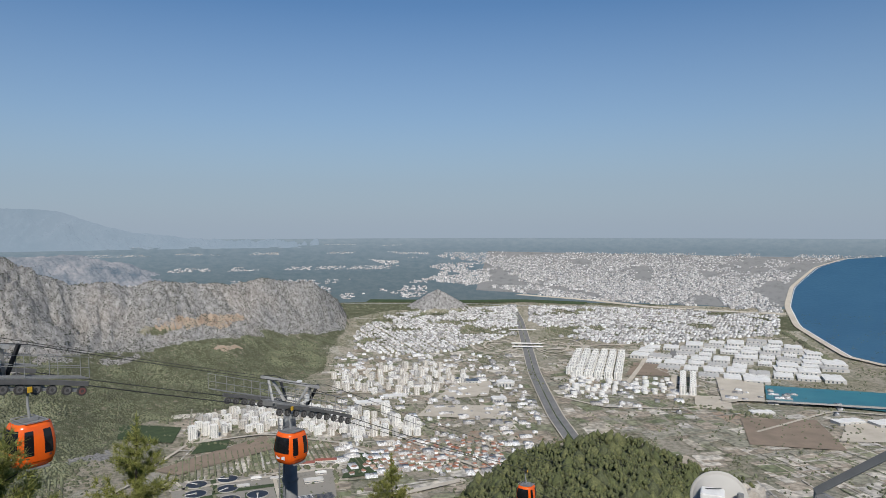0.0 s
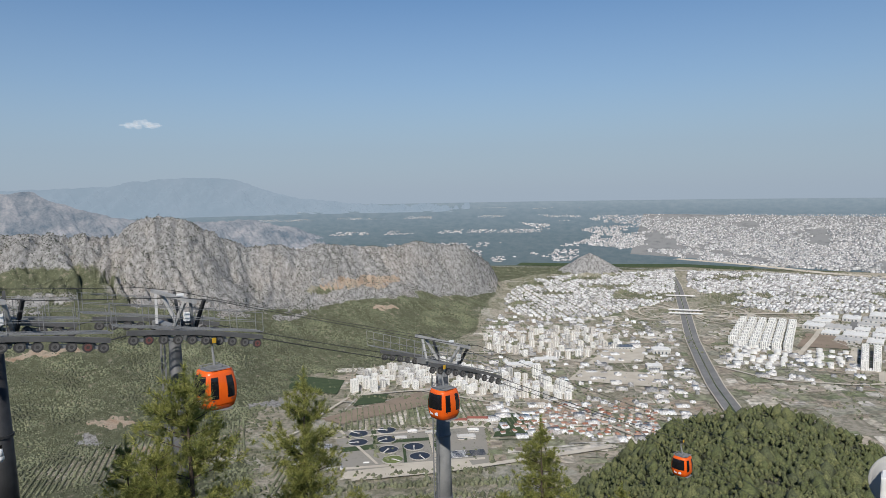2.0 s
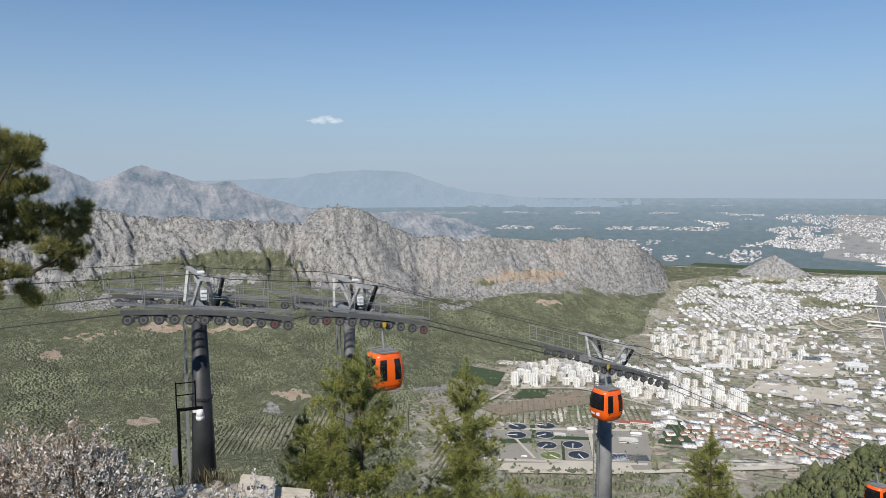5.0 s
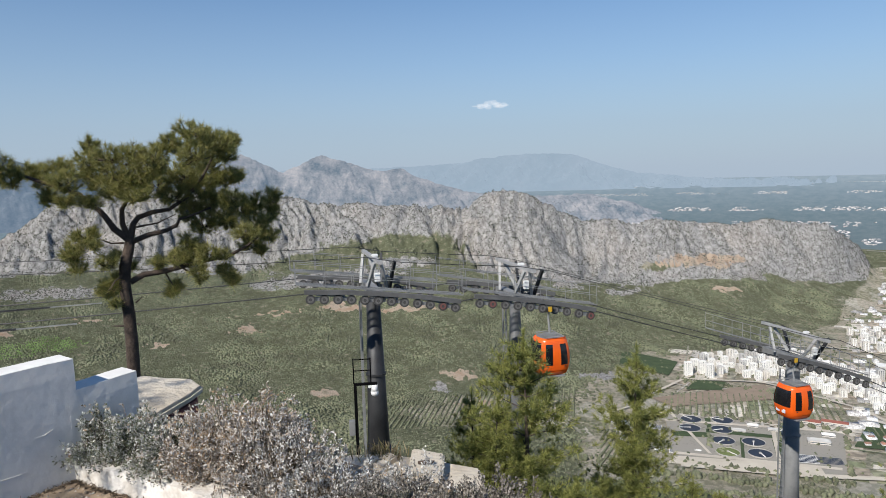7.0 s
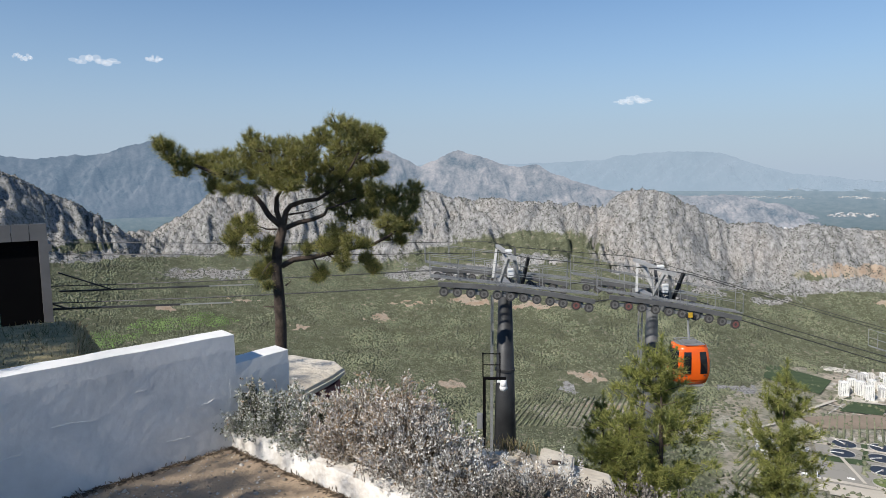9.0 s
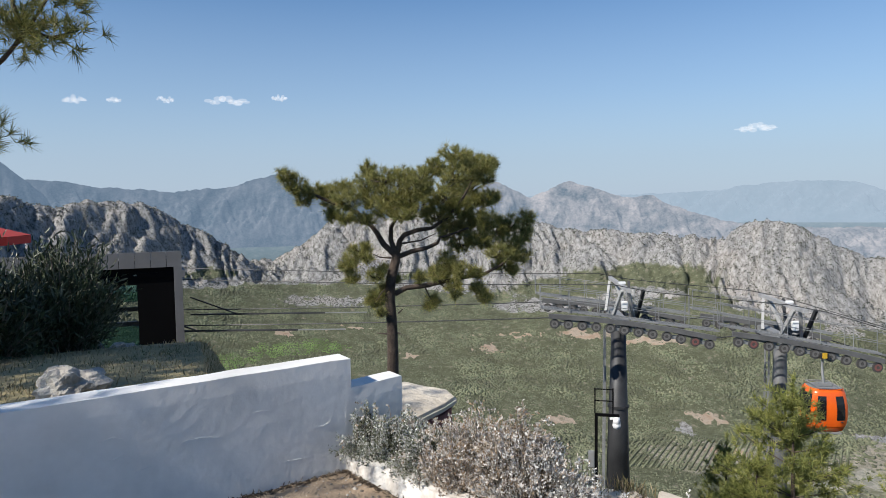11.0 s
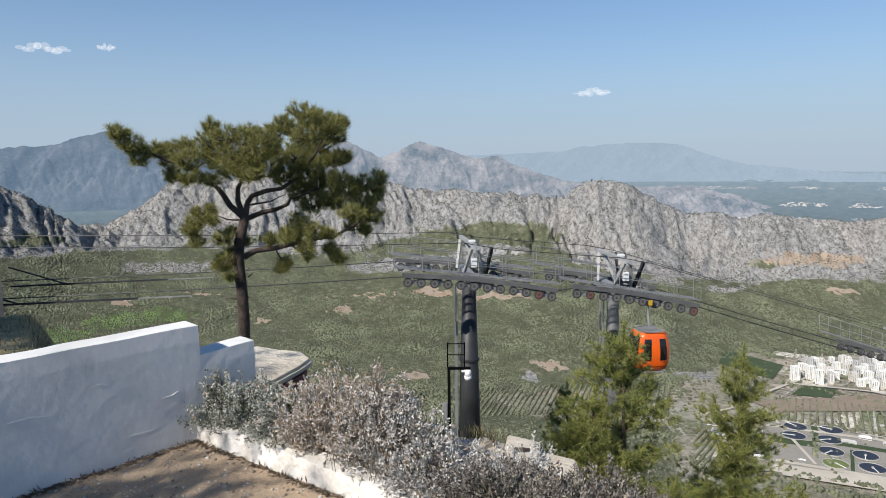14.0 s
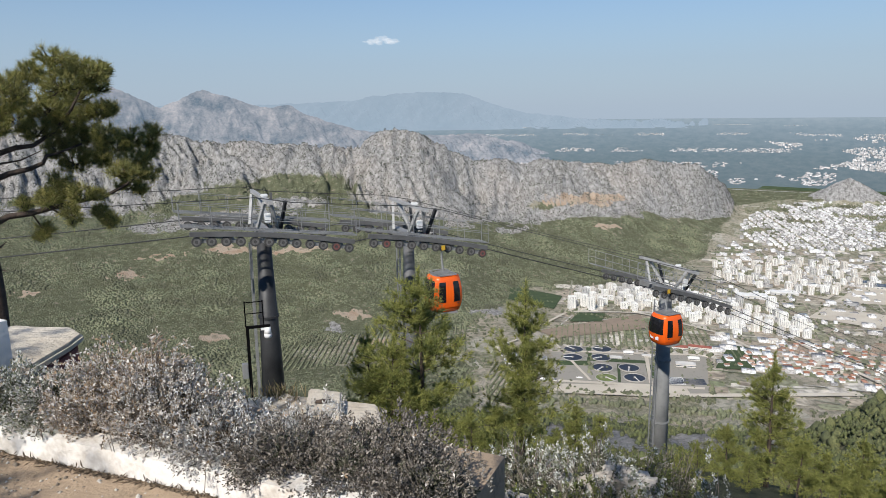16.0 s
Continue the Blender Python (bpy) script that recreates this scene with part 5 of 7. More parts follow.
# ---- the sewage works ----
M_YARD = mat("works_ground", (0.27, 0.25, 0.215), (0.08, 0.092, 0.055), scale=0.022, rough=0.95, fine=0.7)
def basin(d_m, water, label):
    top = thing("settling_tank", (0, 0, 0), label, "settling tank", "settling tanks")
    bm = bmesh.new()
    n = 40
    rings = [[bm.verts.new((r * math.cos(2 * math.pi * k / n), r * math.sin(2 * math.pi * k / n), z)) for k in range(n)] for r, z in ((d_m / 2 + 1.2, -4), (d_m / 2 + 1.2, 2.4), (d_m / 2, 2.4), (d_m / 2, 0.4))]
    for a, b in zip(rings, rings[1:]):
        for k in range(n):
            bm.faces.new((a[k], a[(k + 1) % n], b[(k + 1) % n], b[k]))
    part("rim", bm, M_CONCRETE, top)
    bm = bmesh.new()
    bm.faces.new([bm.verts.new((d_m / 2 * math.cos(2 * math.pi * k / n), d_m / 2 * math.sin(2 * math.pi * k / n), 1.2)) for k in range(n)])
    part("water", bm, water, top)
    part("scraper_bridge", box(0, -0.9, 2.4, d_m / 2, 0.9, 3.4), M_FLAT_WHITE, top)
    bm = bmesh.new()
    tube_bm(bm, (0, 0, 0.5), (0, 0, 4), 2.4, 2.4, 14)
    part("centre_well", bm, M_CONCRETE, top)
    return top


sheet("works_yard", [(21.8, 1690), (21.0, 1410), (8.6, 1440), (9.0, 1690)], 2.4, M_YARD, "pale paved yard of the sewage works", "yard")
for q in ([(18.75, 1680), (18.45, 1600), (18.1, 1600), (18.35, 1690)], [(18.6, 1590), (13.6, 1600), (13.6, 1620), (18.6, 1612)], [(16.1, 1580), (15.95, 1470), (15.7, 1470), (15.85, 1580)], [(21.3, 1580), (18.4, 1590), (18.3, 1560), (21.2, 1550)], [(13.8, 1590), (12.6, 1600), (12.4, 1520), (13.5, 1510)]):
    sheet("lawn_strip", q, 2.9, M_CROP, "green lawn between the settling tanks", "lawn")
for q in ([(21.5, 1700), (18.4, 1470), (18.15, 1470), (21.2, 1700)], [(21.0, 1450), (9.0, 1480), (9.0, 1492), (21.0, 1462)], [(14.0, 1690), (13.4, 1480), (13.1, 1480), (13.7, 1690)], [(21.8, 1640), (9.5, 1690), (9.5, 1702), (21.8, 1652)]):
    sheet("works_road", q, 3.1, M_SAND, "pale service road through the works", "road")
dark, green = basin(46, M_TANK_WATER, "round concrete settling tank full of dark water"), basin(46, M_ALGAE, "round settling tank half covered in green algae")
for k, (a, d) in enumerate(((19.77, 1664), (17.4, 1678), (19.84, 1606), (17.44, 1616), (17.3, 1550), (15.1, 1562), (14.6, 1503), (16.95, 1489))):
    src = green if k == 7 else dark
    at = draw_in(polar(a, d, PLAIN + 2))
    (src if k in (0, 7) else copy_thing(src, Matrix())).matrix_world = pose(*at, 0, 0, 160 + 25 * k)


def aeration(cells):
    top = new("aeration_basin")
    part("basin_wall", box(-26, -20, -4, 26, 20, 2.6), M_FLAT_WHITE, top)
    for k in range(cells):
        y = -19 + 38 * k / cells
        part("channel", box(-25, y + 0.6, 2.5, 25, y + 38 / cells - 1.4, 2.75), M_TANK_WATER, top)
    return top


place_town([aeration(6)], [(20.6, 1475, 0.35, 0.8), (19.2, 1478, 0.35, 0.65), (11.6, 1510, 0.4, 1.0), (9.8, 1520, 0.4, 0.9), (25.3, 1620, 0.35, 0.8), (25.0, 1570, 0.35, 0.8), (24.6, 1520, 0.35, 0.7), (22.6, 1600, 0.35, 0.6)], "rectangular concrete basin divided into dark channels", "basin", "aeration basins")


def works_block(w, l, h, roof):
    top = new("works_building")
    part("wall", box(-w / 2, -l / 2, -4, w / 2, l / 2, h), M_CREAM, top)
    bm = bmesh.new()
    for f in range(int(h / 3.2)):
        box_bm(bm, -w / 2 - 0.15, -l / 2 - 0.15, f * 3.2 + 1.2, w / 2 + 0.15, l / 2 + 0.15, f * 3.2 + 2.5)
    part("glazing", bm, M_DARK_GLASS, top)
    bm = bmesh.new()
    vs = [bm.verts.new(p) for p in ((-w / 2 - 0.8, -l / 2 - 0.8, h), (w / 2 + 0.8, -l / 2 - 0.8, h), (w / 2 + 0.8, l / 2 + 0.8, h), (-w / 2 - 0.8, l / 2 + 0.8, h), (-w / 2 + l / 3, 0, h + 3.4), (w / 2 - l / 3, 0, h + 3.4))]
    for f in ((0, 1, 5, 4), (1, 2, 5), (2, 3, 4, 5), (3, 0, 4), (3, 2, 1, 0)):
        bm.faces.new([vs[i] for i in f])
    part("roof", bm, roof, top)
    return top


place_town([works_block(60, 20, 9, M_RED_ROOF)], [(11.5, 1730, 0.15, 1.0), (9.6, 1745, 0.15, 0.9)], "long building with a red tiled hip roof", "building", "red-roofed buildings")
place_town([works_block(36, 16, 8, M_GREY_PLASTER), works_block(26, 14, 7, M_FLAT_WHITE)], [(10.6, 1610, 0.3, 1.2), (10.0, 1660, 0.3, 1.0), (16.2, 1620, 0.3, 0.8), (15.2, 1660, 0.3, 0.9), (13.6, 1650, 0.3, 0.8), (22.2, 1460, 0.3, 0.7), (24.2, 1480, 0.3, 0.8), (19.2, 1480, 0.3, 0.5)], "low grey building of the sewage works", "building", "works buildings")

# ---- the cableway ----
LINE_P, LINE_AZ, GAUGE = 31.3, 55.0, 4.6
FOOT = Vector((-LINE_P * math.sin(radians(LINE_AZ)), LINE_P * math.cos(radians(LINE_AZ)), EYE))
ALONG = Vector((math.cos(radians(LINE_AZ)), math.sin(radians(LINE_AZ)), 0))
OUT = Vector((-math.sin(radians(LINE_AZ)), math.cos(radians(LINE_AZ)), 0))
NEAR_Y, FAR_Y = -2.3, 2.3
LINE_TURN = LINE_AZ


def on_line(s, out=0.0, z=0.0):
    return FOOT + ALONG * s + OUT * out + Vector((0, 0, z))


def near_ground(x, y):
    az, d = math.degrees(math.atan2(-x, y)), math.hypot(x, y)
    return float(land_height(np.array([az]), np.array([d]))[0]) + EYE


def wheel_mesh():
    bm = bmesh.new()
    tube_bm(bm, (0, -0.05, 0), (0, 0.05, 0), 0.205, 0.205, 18)
    return bm


def rim_mesh():
    bm = bmesh.new()
    n = 18
    rings = [[bm.verts.new((r * math.cos(2 * math.pi * k / n), y, r * math.sin(2 * math.pi * k / n))) for k in range(n)] for r, y in ((0.07, -0.03), (0.07, -0.068), (0.14, -0.068), (0.14, 0.068), (0.07, 0.068), (0.07, 0.03))]
    for a, b in zip(rings, rings[1:]):
        for k in range(n):
            bm.faces.new((a[k], b[k], b[(k + 1) % n], a[(k + 1) % n]))
    return bm


def tower(s, top_z, slope, s0, s1, r_top, r_foot, column_mat, label, reds=(), dark_wheels=()):
    """A pylon: tubular column with ladder, cross arm, a sheave train and catwalk on each side, and lifting frames above."""
    at = on_line(s, 0, top_z)
    pylon = thing("cableway_pylon", at, label, "pylon", "cableway pylons", turn=LINE_TURN)
    foot_z = near_ground(at.x, at.y) - at.z
    bm = bmesh.new()
    n = 6
    tube_bm(bm, (0, 0, foot_z), (0, 0, -0.35), r_foot, r_top, 28)
    column = part("column", bm, column_mat, pylon, smooth=True)
    for k in (2, 4):
        z = -0.35 + (foot_z + 0.35) * k / n
        r = r_top + (r_foot - r_top) * k / n
        bm = bmesh.new()
        tube_bm(bm, (0, 0, z - 0.05), (0, 0, z + 0.05), r + 0.06, r + 0.06, 24)
        part("flange", bm, column_mat, column)
    part("footing", box(-1.3, -1.3, foot_z - 1.5, 1.3, 1.3, foot_z + 0.9, 0.06), M_CONCRETE, pylon, "square concrete footing")
    lx = -(r_foot + 0.28)
    ladder = part("ladder_rail", beam_bm(bmesh.new(), (lx + 0.25, -0.22, foot_z + 1), (-r_top - 0.3, -0.22, -0.5), 0.05, 0.07), M_STEEL, pylon)
    part("ladder_rail", beam_bm(bmesh.new(), (lx + 0.25, 0.22, foot_z + 1), (-r_top - 0.3, 0.22, -0.5), 0.05, 0.07), M_STEEL, pylon)
    rung = None
    for k in range(int((-foot_z - 1.5) / 0.32)):
        t = k * 0.32 / (-foot_z - 1.5)
        x, z = (lx + 0.25) * (1 - t) + (-r_top - 0.3) * t, (foot_z + 1) * (1 - t) - 0.5 * t
        if rung is None:
            rung = part("rung", tube_bm(bmesh.new(), (0, -0.22, 0), (0, 0.22, 0), 0.022, sides=5), M_STEEL, pylon)
        o = rung if k == 0 else new("rung", rung.data)
        o.parent, o.location = pylon, (x, 0, z)
    part("cross_arm", box(-0.22, NEAR_Y + 0.1, -0.2, 0.22, FAR_Y - 0.1, 0.2, 0.03), M_STEEL, pylon)
    wheel_me = rim_me = red_me = None
    tilt = math.tan(radians(slope))
    for side, y in ((-1, NEAR_Y), (1, FAR_Y)):
        a, b = s0 - s, s1 - s
        mid = (a + b) / 2
        for x0, x1 in zip(np.linspace(a, b, 5), np.linspace(a, b, 5)[1:]):
            part("main_beam", beam_bm(bmesh.new(), (x0, y + 0.02, 0.20 + x0 * tilt - 0.012 * (x0 - mid) ** 2), (x1, y + 0.02, 0.20 + x1 * tilt - 0.012 * (x1 - mid) ** 2), 0.12, 0.2), M_BEAM, pylon)
        wheels = int((b - a) / 0.565)
        for k in range(wheels):
            x = a + 0.25 + k * (b - a - 0.5) / (wheels - 1)
            bend = -0.012 * (x - mid) ** 2
            z = x * tilt + bend - 0.12
            if wheel_me is None:
                w = part("sheave", wheel_mesh(), M_RUBBER, pylon)
                wheel_me = w.data
                r = part("sheave_rim", rim_mesh(), M_WHEEL, w)
                rim_me = r.data
            else:
                w = new("sheave", wheel_me)
                w.parent = pylon
                if side == -1 and k in reds:
                    r = part("sheave_rim", rim_mesh(), M_WHEEL_RED, w, "red painted sheave rim")
                else:
                    r = new("sheave_rim", rim_me)
                    r.parent = w
            w.location = (x, y - 0.06 * side, z)
            if k % 2 == 0 and k + 1 < wheels:
                x2 = a + 0.25 + (k + 1) * (b - a - 0.5) / (wheels - 1)
                z2 = x2 * tilt - 0.012 * (x2 - mid) ** 2 - 0.12
                part("rocker", beam_bm(bmesh.new(), (x - 0.1, y + 0.12, z + 0.02), (x2 + 0.1, y + 0.12, z2 + 0.02), 0.06, 0.16), M_STEEL, pylon)
            if k % 4 == 0 and k + 3 < wheels:
                x2 = a + 0.25 + (k + 3) * (b - a - 0.5) / (wheels - 1)
                z2 = x2 * tilt - 0.012 * (x2 - mid) ** 2 - 0.12
                part("rocker", beam_bm(bmesh.new(), (x + 0.25, y + 0.14, z + 0.2), (x2 - 0.25, y + 0.14, z2 + 0.2), 0.08, 0.14), M_STEEL, pylon)
        cat_y = y + 0.62
        lift = 0.32
        grate = bmesh.new()
        for yy in (cat_y - 0.3, cat_y, cat_y + 0.3):
            beam_bm(grate, (a - 0.3, yy, lift + (a - 0.3) * tilt), (b + 0.2, yy, lift + (b + 0.2) * tilt), 0.035, 0.06)
        for x in np.arange(a - 0.3, b + 0.2, 0.14):
            beam_bm(grate, (x, cat_y - 0.3, lift + x * tilt), (x, cat_y + 0.3, lift + x * tilt), 0.03, 0.03)
        part("catwalk", grate, M_STEEL, pylon, "open steel grating walkway")
        for yy in (cat_y - 0.36, cat_y + 0.36):
            for h in (0.45, 0.9):
                part("handrail", tube_bm(bmesh.new(), (a - 0.3, yy, lift + h + (a - 0.3) * tilt), (b + 0.2, yy, lift + h + (b + 0.2) * tilt), 0.014, sides=5), M_STEEL, pylon)
            count = max(4, int((b - a) / 1.05))
            for k in range(count + 1):
                x = a - 0.3 + (b - a + 0.5) * k / count
                part("railing_post", tube_bm(bmesh.new(), (x, yy, lift + x * tilt), (x - 0.02, yy, lift + 0.92 + x * tilt), 0.016, sides=5), M_STEEL, pylon)
        for x0, x1, m in ((-0.42, -0.14, M_PALE_STEEL), (0.5, 0.12, M_PALE_STEEL), (0.62, 0.75, M_DARK_STEEL)):
            part("frame_leg", beam_bm(bmesh.new(), (x0, side * 0.95, 0.2), (x1, side * 1.7, 1.5), 0.12, 0.14), m, pylon)
        if side < 0:
            part("junction_box", box(-0.14, -1.62, 0.62, 0.12, -1.44, 1.02, 0.02), M_WHITE_PAINT, pylon, "white electrical junction box")
    part("lifting_beam", beam_bm(bmesh.new(), (0.0, NEAR_Y - 0.2, 1.58), (0.0, FAR_Y + 0.2, 1.58), 0.16, 0.15), M_PALE_STEEL, pylon, "pale steel lifting beam across the pylon")
    part("lamp", box(-0.14, -1.0, 1.66, 0.16, -0.76, 1.78, 0.03), M_WHITE_PAINT, pylon, "white floodlight on top")
    return pylon


M_BEAM = mat("grey_beam_paint", (0.12, 0.12, 0.12), (0.07, 0.07, 0.07), scale=1.2, rough=0.6)
T1 = (5.07, -5.35, -7.7, 1.8, 8.65)
T2 = (12.1, -6.2, -10.5, 9.3, 15.3)
T3 = (28.75, -11.05, -18.0, 25.7, 31.75)
M_COLUMN = mat("dark_column_grey", (0.13, 0.132, 0.135), (0.06, 0.062, 0.065), scale=1.1, rough=0.6)
# The first column's dark steel tone paints the tree shade lying on it.
tower(*T1, 0.31, 0.64, M_DARK_STEEL, "dark painted steel cableway pylon beside the terrace", reds=(10,))
tower(*T2, 0.26, 0.5, M_COLUMN, "grey steel cableway pylon with sheaves and catwalks", reds=(1, 9))
tower(*T3, 0.36, 0.6, M_STEEL, "tall grey tubular cableway pylon on the slope", reds=())


# ---- ropes ----
def rope(name, pts, r, label):
    bm = bmesh.new()
    line = []
    for (a, b) in zip(pts, pts[1:]):
        a, b = Vector(a), Vector(b)
        length = (b - a).length
        for k in range(9):
            t = k / 8
            p = a.lerp(b, t)
            p.z -= 4 * min(0.004 * length, 1.0) * t * (1 - t) * (length / 20) ** 0.6
            if not line or (p - line[-1]).length > 1e-4:
                line.append(p)
    sweep_bm(bm, line, [r] * len(line), 6)
    return tagged(part(name, bm, M_ROPE), label, "cable", group="cableway ropes")


for y in (NEAR_Y, FAR_Y):
    pts = [on_line(-18, y, -5.3)]
    for s, z, slope, s0, s1 in (T1, T2, T3):
        t = math.tan(radians(slope))
        for q in (s0 + 0.2, (s0 + s1) / 2, s1 - 0.2):
            mid = (s0 + s1) / 2 - s
            pts.append(on_line(q, y, z + (q - s) * t - 0.012 * (q - s - mid) ** 2 + 0.15))
    pts += [on_line(53.6, y, -21.6), on_line(120, y, -58), on_line(420, y, -215), on_line(1100, y, -560)]
    rope("haul_rope", pts, 0.026, "dark steel haul rope sagging between the pylons")
    pts = [on_line(-18, y, -3.1)] + [on_line(s + dx, y, z + 1.7 + dx * 0.2 * -1) for s, z, *_ in (T1, T2, T3) for dx in (-0.6, 0.9)] + [on_line(70, y, -27), on_line(300, y, -150)]
    rope("signal_cable", pts, 0.018, "thin black signal cable strung above the ropes")


# ---- cabins ----
def cabin_ring(z, w, l, n=32, p=3.2):
    out = []
    for k in range(n):
        a = 2 * math.pi * (k + 0.5) / n
        c, s = math.cos(a), math.sin(a)
        out.append(Vector((l / 2 * math.copysign(abs(c) ** (2 / p), c), w / 2 * math.copysign(abs(s) ** (2 / p), s), z)))
    return out


CABIN_PROFILE = [(0.0, 0.72), (0.06, 0.84), (0.3, 0.93), (0.55, 0.985), (0.86, 1.0), (1.2, 0.985), (1.55, 0.93), (1.85, 0.86), (2.0, 0.80), (2.06, 0.7)]


def loft(z0, z1, grow, keep=lambda a: True):
    """The skin of the cabin between two heights, over part of its girth."""
    zs = [z0] + [z for z, _ in CABIN_PROFILE if z0 < z < z1] + [z1]
    bm = bmesh.new()
    rings = []
    for z in zs:
        k = np.interp(z, [q for q, _ in CABIN_PROFILE], [f for _, f in CABIN_PROFILE])
        rings.append([bm.verts.new(v) for v in cabin_ring(z, 1.85 * k + grow, 2.0 * k + grow)])
    n = len(rings[0])
    for a, b in zip(rings, rings[1:]):
        for k in range(n):
            if keep(math.degrees(2 * math.pi * (k + 1) / n) % 360):
                bm.faces.new((a[k], a[(k + 1) % n], b[(k + 1) % n], b[k]))
    bmesh.ops.delete(bm, geom=[v for v in bm.verts if not v.link_faces], context="VERTS")
    return bm


CABIN_SIZE = 0.84


def cabin(s, side, turn):
    rope_z = np.interp(s, [1.8, 8.65, 9.3, 15.3, 25.7, 31.7, 53.6, 120], [-5.1, -6.0, -5.9, -6.9, -10.0, -12.0, -21.6, -58]) + 0.05
    at = on_line(s, NEAR_Y - 0.05, rope_z - 3.55 * CABIN_SIZE)
    c = thing("cable_car_cabin", at, "orange gondola cabin with dark tinted windows hanging from the rope", "cable car cabin", "gondola cabins", turn=LINE_TURN + turn)
    door = lambda a: 225 < a < 315 or 45 < a < 135
    body = part("body", loft(0.0, 0.78, 0.0), M_ORANGE, c, smooth=True)
    bm = bmesh.new()
    bm.faces.new([bm.verts.new(v) for v in cabin_ring(0.0, 1.85 * 0.72, 2.0 * 0.72)][::-1])
    part("floor", bm, M_DARK_STEEL, c)
    part("window_band", loft(0.78, 1.86, -0.01), M_TINT, c, "dark tinted wrap-round windows", smooth=True)
    part("roof_rim", loft(1.82, 2.06, 0.02), M_ORANGE, c, smooth=True)
    bm = bmesh.new()
    bm.faces.new([bm.verts.new(v) for v in cabin_ring(2.06, 1.85 * 0.7 + 0.02, 2.0 * 0.7 + 0.02)])
    part("roof", bm, M_STEEL, c)
    for a0 in (45, 135, 225, 315):
        part("pillar", loft(0.7, 1.9, 0.035, lambda a, a0=a0: abs((a - a0 + 180) % 360 - 180) < 8), M_ORANGE, c, smooth=True)
    for mid_a in (270, 90):
        leaf_door = part("door", loft(0.3, 1.9, 0.035, lambda a, m=mid_a: abs(a - m) < 40), M_ORANGE, c, smooth=True)
        for off in (-17, 17):
            part("door_pane", loft(0.62, 1.76, 0.06, lambda a, m=mid_a + off: abs(a - m) < 9), M_TINT, leaf_door, "narrow dark tinted pane", smooth=True)
    for y in (-1, 1):
        part("step", box(-0.5, y * 0.72 - 0.16, -0.06, 0.5, y * 0.72 + 0.16, 0.0, 0.01), M_STEEL, c, "grey metal door step")
        part("ski_rack", box(-0.55, y * 0.86 - 0.04, 0.5, 0.55, y * 0.86 + 0.04, 0.56), M_DARK_STEEL, c)
    for x in (-0.97, -0.955):
        part("number_plate", box(x - 0.01, -0.42 if x < -0.96 else 0.08, 0.36, x, -0.12 if x < -0.96 else 0.38, 0.6), M_WHITE_PAINT, c, "small white square panel")
    for x in (-0.5, 0.5):
        part("roof_rail", tube_bm(bmesh.new(), (x, -0.75, 2.13), (x, 0.75, 2.13), 0.03, sides=6), M_STEEL, c)
    for y in (-0.75, 0.75):
        part("roof_rail", tube_bm(bmesh.new(), (-0.5, y, 2.13), (0.5, y, 2.13), 0.03, sides=6), M_STEEL, c)
    part("suspension", box(-0.35, -0.2, 2.05, 0.35, 0.2, 2.22, 0.03), M_STEEL, c)
    bm = bmesh.new()
    sweep_bm(bm, [(0, 0, 2.15), (0, 0.02, 2.4), (0, 0.12, 2.7), (0, 0.16, 3.0), (0, 0.12, 3.45)], [0.07, 0.07, 0.065, 0.06, 0.06], 8)
    part("hanger", bm, M_STEEL, c, smooth=True)
    part("grip", box(-0.22, -0.12, 3.4, 0.22, 0.16, 3.62, 0.03), M_DARK_STEEL, c)
    part("grip_cover", box(-0.12, -0.16, 3.42, 0.1, -0.11, 3.7, 0.01), M_YELLOW, c, "yellow grip housing")
    c.scale = (CABIN_SIZE,) * 3
    return c


cabin(12.9, -1, 0)
cabin(26.7, -1, 0)
cabin(55.0, -1, 0)


# ---- camera pole beside the first pylon ----
def camera_pole():
    at = Vector((-19.6, 17.9, 0))
    z = near_ground(at.x, at.y)
    p = thing("camera_pole", (at.x, at.y, z), "black metal pole frame with a white dome camera", "pole", turn=47)
    top = -4.86 - z
    part("post", beam_bm(bmesh.new(), (0, 0, 0), (0, 0, top - 1.0), 0.12, 0.12), M_BLACK, p)
    part("arm", beam_bm(bmesh.new(), (-0.05, 0, top - 1.05), (0.86, 0, top - 1.05), 0.1, 0.1), M_BLACK, p)
    for x in (-0.05, 0.62):
        part("cage_post", tube_bm(bmesh.new(), (x, 0, top - 1.0), (x, 0, top), 0.025, sides=6), M_BLACK, p)
    for zz in (top - 0.05, top - 0.5):
        part("cage_rail", tube_bm(bmesh.new(), (-0.05, 0, zz), (0.62, 0, zz), 0.022, sides=6), M_BLACK, p)
    part("control_box", box(-0.3, -0.12, top - 3.1, -0.06, 0.12, top - 2.5, 0.02), M_STEEL, p, "grey control box on the post")
    bm = bmesh.new()
    bmesh.ops.create_uvsphere(bm, u_segments=18, v_segments=10, radius=0.16, matrix=Matrix.Translation((0.76, 0, top - 1.42)))
    tube_bm(bm, (0.76, 0, top - 1.4), (0.76, 0, top - 1.1), 0.15, 0.11, 16)
    part("dome_camera", bm, M_WHITE_PAINT, p, "white dome camera", smooth=True)
    part("bracket", box(0.5, -0.05, top - 1.2, 0.76, 0.05, top - 1.1), M_WHITE_PAINT, p)


camera_pole()


def az_at(az, d):
    return (-d * math.sin(radians(az)), d * math.cos(radians(az)))


